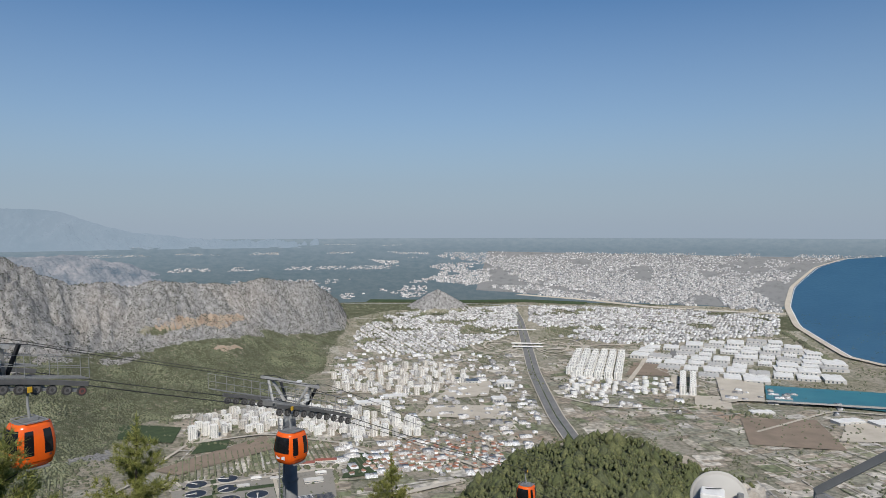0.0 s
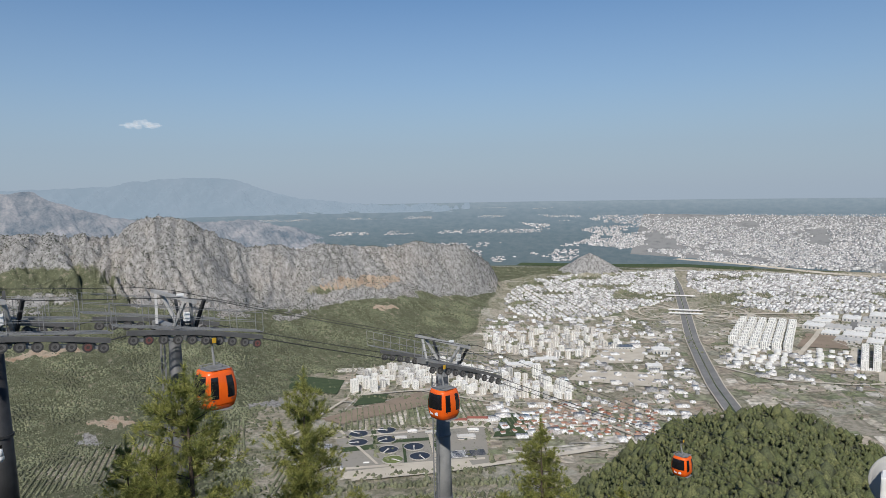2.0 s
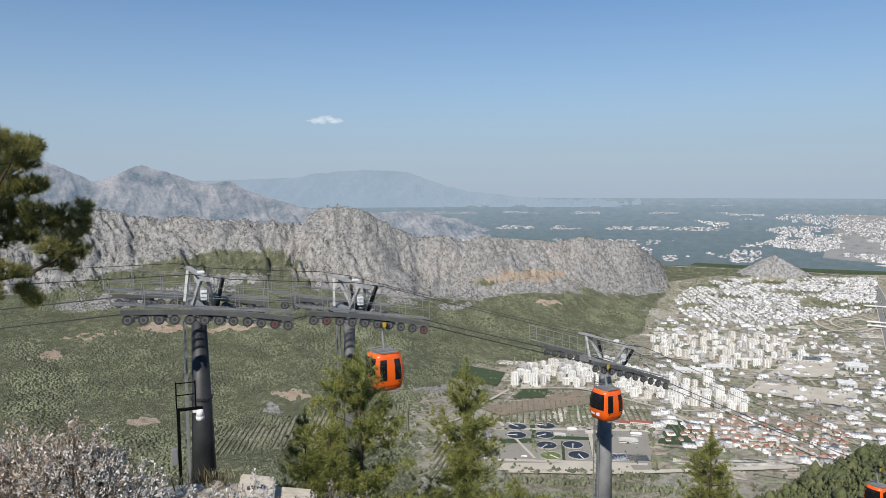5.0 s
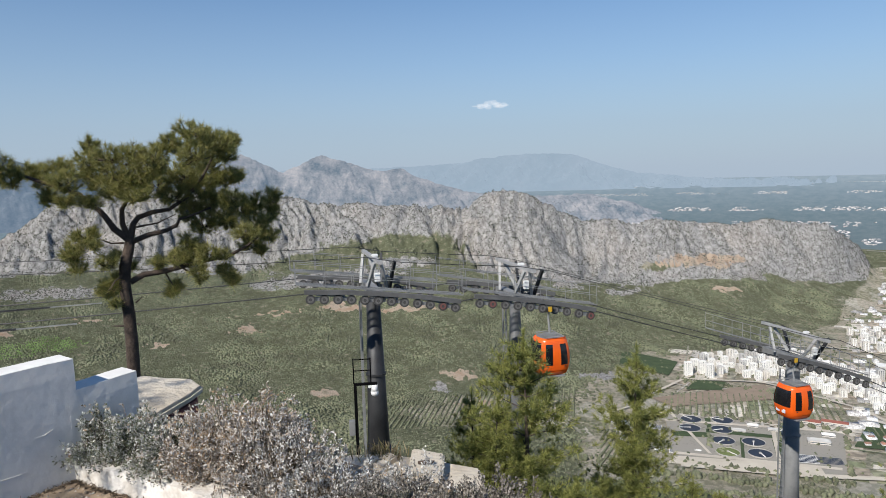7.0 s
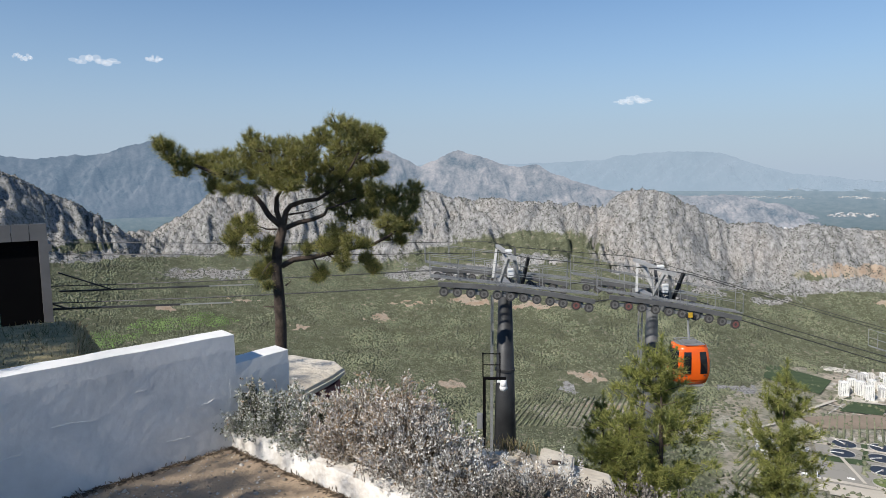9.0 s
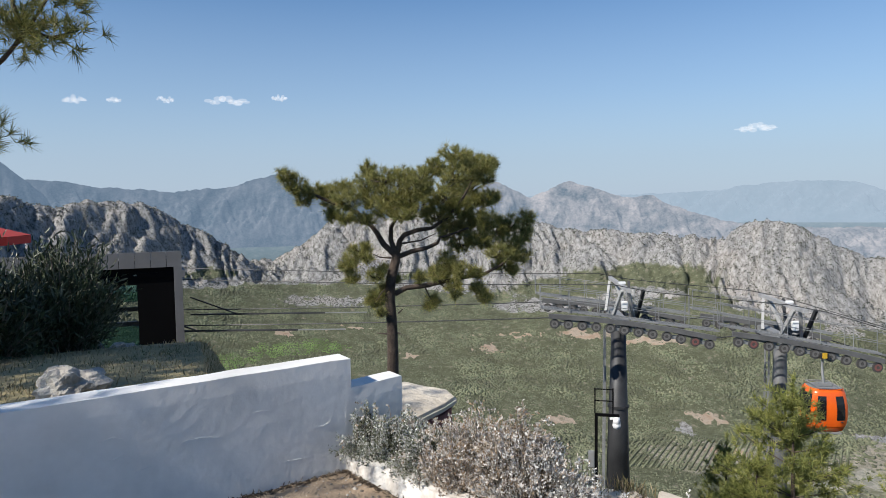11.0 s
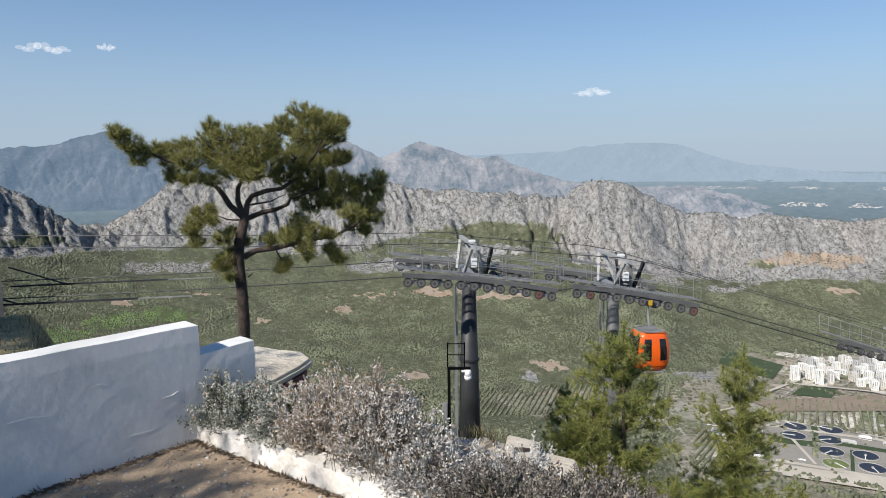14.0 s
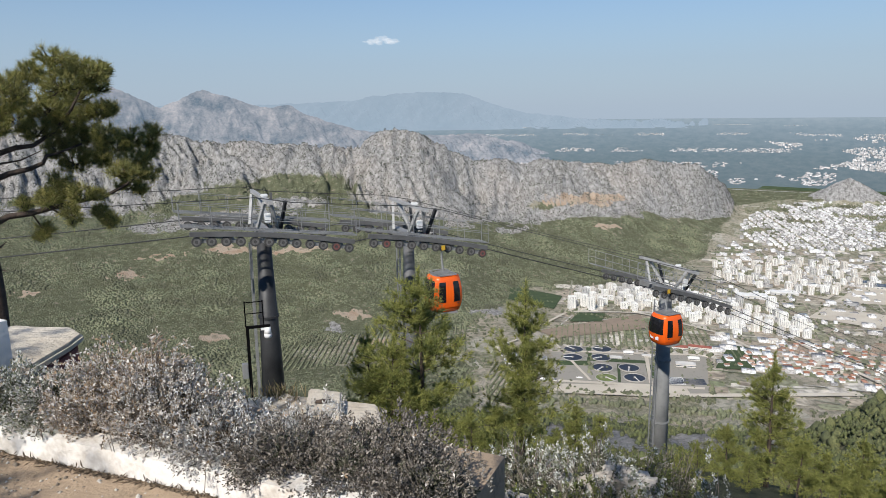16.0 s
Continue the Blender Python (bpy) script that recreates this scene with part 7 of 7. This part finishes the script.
PINE_TUFTS = [  # one string a bough: right, up, half width, half height in half-centimetres
    "-333 695 33 26/-298 660 40 28/-278 620 34 32/-243 645 40 24/-203 625 40 38/-193 565 34 28/-158 660 44 28/-138 615 48 38/-143 555 44 22",
    "-73 715 30 30/-78 670 44 34/-23 680 48 34/-68 620 48 38/-8 620 54 44/42 680 48 34/-78 550 42 18/-13 575 44 22/52 610 54 44/92 660 50 44/42 565 44 20/112 595 54 44/132 690 40 40",
    "172 720 45 38/202 750 44 28/252 735 44 34/212 680 54 44/282 710 50 44/332 725 44 28/357 730 28 22/322 685 40 28/262 650 54 44/192 620 60 44/152 560 54 34/232 580 60 48/292 600 44 38/332 615 44 28/362 615 30 26",
    "202 510 50 36/272 530 52 42/327 540 48 34/242 465 50 34/312 480 48 38/372 500 44 34/352 440 44 28/422 520 44 38/452 545 30 28/462 500 26 38/412 460 44 38/432 420 40 28/392 390 44 26/417 370 24 18",
    "192 410 32 36/182 370 42 32/212 320 32 32/242 380 38 28/152 370 28 22/97 355 26 22/142 270 32 26/127 255 18 14/292 320 34 26/312 290 34 20/282 370 28 18",
    "-98 455 44 18/-128 420 38 24/-143 390 34 26/-128 355 28 16/-78 425 24 14/-48 370 38 24/-23 380 20 14/-43 290 38 28/-58 270 34 20/-23 310 20 24/-33 245 16 12/22 350 12 12"]


def old_pine():
    r = np.random.default_rng(77)
    ground_z = near_ground(PINE_AT.x, PINE_AT.y)
    base_z = EYE + PINE_D * math.tan(radians(-14.9))
    tree = thing("pine_tree", (PINE_AT.x, PINE_AT.y, base_z), "old umbrella pine with a dark bare trunk and spreading crown", "tree", turn=64.7)

    def P(u, v, depth=0.0):
        return Vector((u * 0.0056, depth, v * 0.00572 + 0.02))

    bm = bmesh.new()
    low = min(ground_z - base_z, -1.5)
    sweep_bm(bm, [(0.06, 0, low - 0.3), (0.02, 0, low * 0.5), P(0, 0), P(2, 110), P(0, 210), P(-5, 290), P(0, 350), P(17, 410), P(20, 432)], [0.17, 0.13, 0.11, 0.105, 0.1, 0.095, 0.095, 0.085, 0.07], 12)
    part("trunk", bm, M_BARK, tree, smooth=True)
    for pts, r0 in PINE_LIMBS:
        bm = bmesh.new()
        side = r.uniform(-0.45, 0.45)
        sweep_bm(bm, [P(u, v, side * k / len(pts)) for k, (u, v) in enumerate(pts)], list(np.linspace(r0, r0 * 0.28, len(pts))), 8)
        part("limb", bm, M_BARK, tree, smooth=True)
    tips, ways, twigs = [], [], bmesh.new()
    for bough in PINE_TUFTS:
        for word in bough.split("/"):
            u, v, a, b = (float(q) for q in word.split())
            c = P(u, v, r.uniform(-1, 1) * min(1.0, 0.012 * a + 0.0016 * max(0, v - 450)))
            a, b = a * 0.0060, b * 0.0060
            for _ in range(int(a * b * 760) + 10):
                q = r.normal(0, 1, 3)
                q /= np.linalg.norm(q)
                q *= r.uniform(0.25, 1.0) ** 0.6
                p = c + Vector((q[0] * a, q[1] * a * 1.1, q[2] * b))
                tips.append(p), ways.append(Vector((q[0] * 0.6, q[1] * 0.6, 0.5 + 0.4 * q[2])).normalized())
                if r.uniform() < 0.3:
                    s0 = c + (p - c) * 0.2 + Vector((0, 0, -0.08))
                    sweep_bm(twigs, [s0, (s0 + p) / 2 + Vector((0, 0, -0.03)), p], [0.011, 0.008, 0.004], 4)
    tagged(part("twig_work", twigs, M_BARK, tree), kind="stuff")
    v, t = needles(np.array(tips), np.array(ways), 40, 0.135, 0.008, 78)
    link_mesh("crown", raw_mesh("crown", v, t), M_NEEDLE, tree)


old_pine()


def young_pine_parts(h, spread, seed, tufts, per=36, bare=0.12):
    """A cone-shaped young pine: leader, whorls of rising branches, needle tufts."""
    r = np.random.default_rng(seed)
    tree = new("young_pine")
    bm = bmesh.new()
    lean = r.normal(0, 0.12, 2)
    sweep_bm(bm, [(lean[0] * t * t, lean[1] * t * t, h * t) for t in np.linspace(-0.08, 1, 9)], list(np.linspace(0.022 * h, 0.006, 9)), 8)
    part("trunk", bm, M_BARK, tree, smooth=True)
    bm = bmesh.new()
    tips, ways = [], []
    levels = int(h * 2.6)
    for k in range(levels):
        t = bare + (1 - bare) * (k / levels) ** 0.9
        reach = spread * (1 - t) ** 0.72 * (0.55 + 0.45 * min(1, t * 5)) + 0.12
        for j in range(r.integers(4, 7)):
            a = r.uniform(0, 6.283)
            l = reach * r.uniform(0.55, 1.15)
            up = 0.25 + 0.55 * t
            base = Vector((lean[0] * t * t, lean[1] * t * t, h * t))
            way = Vector((math.cos(a), math.sin(a), up)).normalized()
            end = base + Vector((math.cos(a) * l, math.sin(a) * l, l * up * 0.8))
            sweep_bm(bm, [base, base.lerp(end, 0.5) - Vector((0, 0, 0.05 * l)), end], [0.02 * (1.1 - t) + 0.006, 0.012, 0.005], 4)
            m = max(3, int(tufts * l / 40))
            for q in range(m):
                u = r.uniform(0.25, 1.05)
                p = base.lerp(end, u) + Vector(r.normal(0, 0.13 * l ** 0.5, 3)) * (0.4 + 0.6 * u)
                tips.append(p), ways.append((way + Vector((0, 0, 0.5)) + Vector(r.normal(0, 0.25, 3))).normalized())
    for q in range(10):
        tips.append(Vector((lean[0], lean[1], h * (1 + 0.02 * q - 0.1)))), ways.append(Vector((r.normal(0, 0.3), r.normal(0, 0.3), 1)).normalized())
    tagged(part("branchwork", bm, M_BARK, tree), kind="stuff")
    v, t = needles(np.array(tips), np.array(ways), per, 0.2, 0.016, seed + 1)
    link_mesh("crown", raw_mesh("crown", v, t), M_YOUNG_NEEDLE, tree)
    return tree


def put_pine(tree, az, d, top_el=None, size=1.0, h=1.0, turn=0.0, label="young green pine on the slope below the terrace", copy=False):
    x, y = az_at(az, d)
    z = near_ground(x, y)
    k = size if top_el is None else (EYE + d * math.tan(radians(top_el)) - z) / h
    m = pose(x, y, z, 0, 0, turn)
    ob = copy_thing(tree, m) if copy else tree
    ob.matrix_world = m @ Matrix.Scale(k, 4)
    return tagged(ob, label, "tree", "young pines")


broad, slim, third = young_pine_parts(4.9, 2.15, 301, 720, 30), young_pine_parts(5.6, 1.75, 311, 780, 30), young_pine_parts(5.2, 1.8, 321, 720, 30)
put_pine(broad, 32.9, 17.0, -14.2, h=4.95, label="bushy young pine with a broad bright green crown")
put_pine(slim, 24.1, 20.5, -15.3, h=5.65, label="slender young pine with an open crown")
put_pine(third, 3.9, 24.0, -19.2, h=5.25, label="slender young pine further down the slope")
put_pine(slim, 37.6, 18.5, -18.6, h=5.65, turn=80, copy=True)
put_pine(broad, 35.8, 16.2, -19.3, h=4.95, turn=140, copy=True)
put_pine(broad, 27.5, 15.0, -26.5, h=4.95, turn=40, copy=True)
put_pine(third, -2.5, 33, -23.5, h=5.25, turn=200, copy=True)
for k, (az, d, top) in enumerate(((30, 11.5, -26.2), (28.6, 14, -25), (26.6, 17, -24.4), (21.2, 14, -26), (19.4, 18, -24.2), (17.4, 23, -24.8), (15.6, 15, -27.2), (10.6, 19, -26.4), (9.2, 16, -25.8), (7.0, 22, -24.3), (5.2, 15, -26.5), (1.6, 19, -24.2), (0, 25, -24.9), (-2.4, 17, -26), (-4.4, 21, -25), (-7, 27, -24.2))):
    put_pine((broad, third, broad)[k % 3], az, d, top, h=5.1, turn=37.0 * k, copy=True)
r_p = np.random.default_rng(400)
far_pines = [young_pine_parts(5.0, 2.3, 331, 240, 12), young_pine_parts(5.2, 1.9, 341, 240, 12)]
first_far = set()
for k in range(170):
    az, d = r_p.uniform(-33, 40), r_p.uniform(15, 120)
    top = r_p.uniform(-30, -25.2) - max(0, (az - 26) * 0.25)
    if abs(az - 13) < 4 and d < 60:
        continue
    x, y = az_at(az, d)
    hgt = EYE + d * math.tan(radians(top)) - near_ground(x, y)
    if 1.5 < hgt < 9:
        put_pine((broad, third)[k % 2] if d < 32 else far_pines[k % 2], az, d, top, h=5.2, turn=r_p.uniform(0, 360), copy=d < 32 or k % 2 in first_far)
        if d >= 32:
            first_far.add(k % 2)


def dry_tufts():
    r = np.random.default_rng(91)
    c = []
    for az, d, z, n, s in ((45.6, 12.2, -2.9, 90, 0.16), (47.6, 12.3, -2.9, 30, 0.15), (44.2, 12.1, -2.9, 25, 0.12)):
        x, y = az_at(az, d)
        c.append(np.stack([r.normal(x, s, n), r.normal(y, s, n), np.full(n, z)], -1))
    c = np.concatenate(c)
    v, t = leaf_cloud(c, np.tile((0, 0, 1.0), (len(c), 1)), 0.30, 0.008, 92, 0.4)
    tagged(link_mesh("grass_tuft", raw_mesh("grass_tuft", v, t), M_GRASS), "tall dry straw grass on the ledge", "grass", kind="stuff")


dry_tufts()


# ---- the lawn behind the wall ----
def lawn():
    a, d = np.meshgrid(np.arange(60, 140, 1.0), np.concatenate([np.arange(4.2, 10, 0.25), np.arange(10, 30, 1.0)]), indexing="ij")
    x, y = -d * np.sin(np.radians(a)), d * np.cos(np.radians(a))
    z = np.interp(d, [5, 7, 10, 14, 22, 30], [0.80, 0.76, 0.45, -0.35, -2.4, -5.2]) + 0.10 * (fbm(x * 0.8, y * 0.8, 4, 4) - 0.5) - 3.0 * smooth(80, 73, a)
    z = np.where(x > -5.45, -0.8, z)
    n, m = a.shape
    i = np.arange(n * m).reshape(n, m)
    quads = np.stack([i[:-1, :-1], i[:-1, 1:], i[1:, 1:], i[1:, :-1]], -1).reshape(-1, 4)
    me = raw_mesh("lawn", np.stack([x, y, z], -1).reshape(-1, 3), quads)
    me.polygons.foreach_set("use_smooth", np.ones(len(quads), bool))
    tagged(link_mesh("lawn", me, M_LAWN), "patchy dry lawn behind the white wall", "lawn", kind="structure")
    r = np.random.default_rng(5)
    az, dd = r.uniform(75, 100, 9000), r.uniform(5.75, 10, 9000)
    c = np.stack([-dd * np.sin(np.radians(az)), dd * np.cos(np.radians(az)), np.interp(dd, [5, 7, 10, 14], [0.80, 0.76, 0.45, -0.35]) - 0.05 - 3.0 * smooth(80, 73, az)], -1)
    v, t = leaf_cloud(c, np.tile((0, 0, 0.8), (len(c), 1)), 0.09, 0.007, 93, 0.5)
    tagged(link_mesh("grass", raw_mesh("grass", v, t), M_GRASS), "short dry grass blades on the lawn", "grass", kind="stuff")


lawn()


def boulder(x, y, z, s, seed, label):
    bm = bmesh.new()
    bmesh.ops.create_icosphere(bm, subdivisions=4, radius=1)
    noise.seed_set(seed)
    for v in bm.verts:
        p = v.co.copy()
        f = 1 + 0.55 * noise.noise(p * 1.3) + 0.25 * noise.noise(p * 3.1) + 0.08 * noise.noise(p * 9)
        v.co = Vector((p.x * s[0], p.y * s[1], p.z * s[2])) * f
    ob = part("boulder", bm, M_ROCK)
    ob.location = (x, y, z)
    tagged(ob, label, "rock")


boulder(*az_at(89.3, 6.4), 0.82, (0.19, 0.23, 0.16), 5, "craggy pale limestone boulder on the lawn")
boulder(*az_at(85.6, 10.0), 0.42, (0.10, 0.14, 0.08), 8, "small white stone at the lawn's edge")


def oleander(az, d, z, h, w, seed):
    r = np.random.default_rng(seed)
    x, y = az_at(az, d)
    b = thing("oleander", (x, y, z), "dark leafy oleander bush in deep shade", "shrub")
    bm = bmesh.new()
    tips, ways = [], []
    for k in range(70):
        a, t = r.uniform(0, 6.283), math.sqrt(r.uniform(0, 1))
        tip = Vector((w * t * math.cos(a), w * t * math.sin(a), h * r.uniform(0.35, 1.05) * (1 - 0.35 * t * t)))
        sweep_bm(bm, [(0.2 * tip.x, 0.2 * tip.y, -0.2), (tip.x * 0.6, tip.y * 0.6, tip.z * 0.55), tip], [0.02, 0.014, 0.006], 5)
        tips.append(tip), ways.append((tip - Vector((tip.x * 0.6, tip.y * 0.6, tip.z * 0.55))).normalized())
    tagged(part("branchwork", bm, M_TWIG, b), kind="stuff")
    lump, wv = np.repeat(np.array(tips), 130, 0), np.repeat(np.array(ways), 130, 0)
    c = lump - wv * r.uniform(0, 1, (len(lump), 1)) * h * 0.5 + r.normal(0, 0.1, lump.shape)
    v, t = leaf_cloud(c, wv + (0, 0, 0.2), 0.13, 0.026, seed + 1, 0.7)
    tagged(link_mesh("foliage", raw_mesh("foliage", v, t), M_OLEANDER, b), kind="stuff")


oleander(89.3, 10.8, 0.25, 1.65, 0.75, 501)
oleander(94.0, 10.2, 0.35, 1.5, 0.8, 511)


# ---- beyond the lawn: parasol and patio ----
patio = bmesh.new()
box_bm(patio, -26, -9, -1.2, -15.5, -0.95, -0.28)
tagged(part("patio", patio, M_PAD), "sandy patio beyond the lawn", "patio", kind="structure")


def parasol():
    x, y = az_at(95.5, 18)
    p = thing("parasol", (x, y, -0.28), "red canvas parasol over the patio", "parasol")
    part("pole", tube_bm(bmesh.new(), (0, 0, 0), (0, 0, 2.35), 0.03, sides=8), M_STEEL, p)
    bm = bmesh.new()
    n = 8
    top = bm.verts.new((0, 0, 2.4))
    rim = [bm.verts.new((1.4 * math.cos(2 * math.pi * k / n), 1.4 * math.sin(2 * math.pi * k / n), 1.98)) for k in range(n)]
    low = [bm.verts.new((1.4 * math.cos(2 * math.pi * k / n), 1.4 * math.sin(2 * math.pi * k / n), 1.8)) for k in range(n)]
    for k in range(n):
        bm.faces.new((top, rim[k], rim[(k + 1) % n]))
        bm.faces.new((rim[k], low[k], low[(k + 1) % n], rim[(k + 1) % n]))
    part("canopy", bm, M_RED_CANVAS, p)
    part("base", box(-0.3, -0.3, 0, 0.3, 0.3, 0.1, 0.02), M_CONCRETE, p)


parasol()


# ---- tall pines round the terrace, whose boughs and shade reach in ----
def tall_pine(x, y, h, crown, seed, count, label, boughs=()):
    r = np.random.default_rng(seed)
    z = 0.0
    t = thing("pine_tree", (x, y, z), label, "tree", "tall pines")
    bm = bmesh.new()
    sweep_bm(bm, [(0.1 * math.sin(k), 0.1 * math.cos(2 * k), -1 + (h + 1) * k / 8) for k in range(9)], list(np.linspace(0.2, 0.05, 9)), 10)
    part("trunk", bm, M_BARK, t, smooth=True)
    tips, ways = [], []
    for k in range(22):
        a, hh = r.uniform(0, 6.283), h * r.uniform(0.52, 0.98)
        l = crown * r.uniform(0.4, 1.0) * (1.25 - hh / h * 0.7)
        end = Vector((l * math.cos(a), l * math.sin(a), hh + 0.25 * l))
        bm = bmesh.new()
        sweep_bm(bm, [(0, 0, hh - 0.2), (end.x * 0.5, end.y * 0.5, hh), end], [0.06, 0.04, 0.015], 6)
        part("limb", bm, M_BARK, t, smooth=True)
        for q in range(count // 22):
            p = end + Vector((r.normal(0, 0.42), r.normal(0, 0.42), r.normal(0.1, 0.24)))
            tips.append(p), ways.append(Vector((p.x - end.x, p.y - end.y, 0.5)).normalized())
    for pts in boughs:
        bm = bmesh.new()
        pts = [Vector(p) - Vector((x, y, z)) for p in pts]
        sweep_bm(bm, pts, list(np.linspace(0.03, 0.008, len(pts))), 6)
        part("limb", bm, M_BARK, t, smooth=True)
        for p in pts[-3:]:
            for q in range(14):
                w = Vector((r.normal(0, 0.16), r.normal(0, 0.16), r.normal(0.02, 0.10)))
                tips.append(p + w), ways.append((w + Vector((0, 0, 0.15))).normalized())
    v, f = needles(np.array(tips), np.array(ways), 30, 0.17, 0.009, seed + 1)
    link_mesh("crown", raw_mesh("crown", v, f), M_NEEDLE, t)


def way(az, el, d):
    x, y = az_at(az, d)
    return (x, y, EYE + d * math.tan(radians(el)))


tall_pine(-9.0, -4.2, 9.5, 2.6, 601, 1700, "tall pine whose bough hangs over the lawn", [
    [way(98, 6.5, 8.6), way(94, 8.2, 8.2), way(92.2, 10.0, 8.0), way(90.7, 12.0, 8.0), way(89.4, 14.2, 8.0), way(88.2, 14.6, 7.9)], [way(90.7, 12.0, 8.0), way(89.2, 11.7, 7.9), way(88.0, 12.2, 7.8)],
    [way(91, 12.0, 8.0), way(91.5, 14, 8.0), way(90.5, 15.5, 8.1)], [way(97, 4.5, 8.6), way(94.5, 4.6, 8.5), way(93.2, 4.9, 8.4)]])
tall_pine(0.85, -3.7, 8.2, 2.2, 611, 1500, "tall pine behind the terrace casting dappled shade")
tall_pine(-7.3, -7.1, 9.0, 2.6, 621, 2600, "tall pine behind the terrace casting dappled shade")
tall_pine(-4.3, -6.17, 6.3, 1.7, 631, 3900, "dense pine behind the terrace shading the white wall")


# ---- the dish antenna and the steel frame down the slope ----
def dish():
    x, y = az_at(-22.5, 15.0)
    g = near_ground(x, y)
    c = EYE + 15.0 * math.tan(radians(-20.4))
    d = thing("dish_antenna", (x, y, c), "white drum-shaped dish antenna with a box on its back", "antenna", turn=-22.5)
    n = 40
    bm = bmesh.new()
    rings = [[bm.verts.new((r * math.cos(2 * math.pi * k / n), yy, r * math.sin(2 * math.pi * k / n))) for k in range(n)] for r, yy in ((0.02, -0.16), (0.25, -0.145), (0.45, -0.09), (0.58, -0.03), (0.61, 0.0), (0.65, -0.02), (0.66, 0.03), (0.64, 0.08), (0.4, -0.02), (0.02, -0.1))]
    for a, b in zip(rings, rings[1:]):
        for k in range(n):
            bm.faces.new((a[k], b[k], b[(k + 1) % n], a[(k + 1) % n]))
    bmesh.ops.recalc_face_normals(bm, faces=bm.faces)
    # The white reflector takes a grey tone that paints its shade.
    part("reflector", bm, M_GREY_PLASTER, d, smooth=True)
    part("equipment_box", box(-0.40, -0.62, -0.5, 0.12, -0.12, 0.30, 0.02), M_WHITE_PAINT, d, "white equipment box on the back")
    part("motor", box(0.16, -0.5, -0.42, 0.36, -0.12, 0.10, 0.05), M_DARK_STEEL, d)
    bm = bmesh.new()
    tube_bm(bm, (0.46, -0.3, -0.5), (0.46, -0.3, 0.30), 0.075, 0.075, 16)
    part("cylinder", bm, M_STEEL, d, "grey steel cylinder")
    part("cable_clip", tube_bm(bmesh.new(), (-0.3, -0.3, 0.31), (0.05, -0.28, 0.36), 0.012, sides=6), M_DARK_STEEL, d)
    bm = bmesh.new()
    tube_bm(bm, (0.1, -0.1, -0.4), (0.1, -0.1, g - c - 0.4), 0.12, 0.14, 14)
    part("mast", bm, M_STEEL, d)
    d.scale = (0.86, 0.86, 0.86)
    boulder(x + 0.9, y + 0.9, c - 1.1, (0.7, 0.6, 1.0), 12, "grey limestone outcrop behind the antenna")
    boulder(x + 1.3, y + 0.6, g, (1.5, 1.3, 1.5), 13, "grey limestone outcrop on the slope")


dish()


def steel_frame():
    a, b, c = Vector(way(-29.3, -18.7, 7.5)), Vector(way(-33.6, -15.6, 7.2)), Vector(way(-34.5, -20.2, 7.4))
    f = thing("steel_frame", a, "dark grey steel angle frame at the terrace edge", "frame")
    part("bar", beam_bm(bmesh.new(), Vector((0, 0, 0)), b + (b - a) * 1.5 - a, 0.05, 0.07), M_STEEL, f)
    part("bar", beam_bm(bmesh.new(), Vector((0, 0, -0.03)), c + (c - a) * 1.0 - a, 0.05, 0.07), M_STEEL, f)
    part("post", beam_bm(bmesh.new(), Vector((0.02, 0, 0)), Vector((0.02, 0.02, near_ground(a.x, a.y) - a.z - 0.2)), 0.06, 0.06), M_STEEL, f)


steel_frame()


# ---- scrub and stones just below the planting bed ----
M_SCRUB = island_mat("scrub_leaves", [(0.12, 0.14, 0.04), (0.08, 0.10, 0.03), (0.17, 0.18, 0.06), (0.10, 0.10, 0.05)], translucent=0.25)
r_s = np.random.default_rng(900)
for k in range(16):
    az, d = r_s.uniform(8, 34), r_s.uniform(5.2, 10.5)
    x, y = az_at(az, d)
    b = bush(x, y, r_s.uniform(0.4, 0.8), r_s.uniform(0.4, 0.8), r_s.uniform(0.4, 0.9), M_SCRUB if k % 3 else M_GREEN_LEAF, 910 + 5 * k, 3600, "low green scrub on the steep slope", fine=1.0)
    b.location.z = near_ground(x, y) - 0.05
    b["group"] = "slope scrub"
for k in range(9):
    az, d = r_s.uniform(14, 36), r_s.uniform(5.5, 11)
    x, y = az_at(az, d)
    boulder(x, y, near_ground(x, y) + 0.05, (r_s.uniform(0.15, 0.4), r_s.uniform(0.15, 0.4), r_s.uniform(0.12, 0.3)), 40 + k, "pale limestone boulder on the slope")
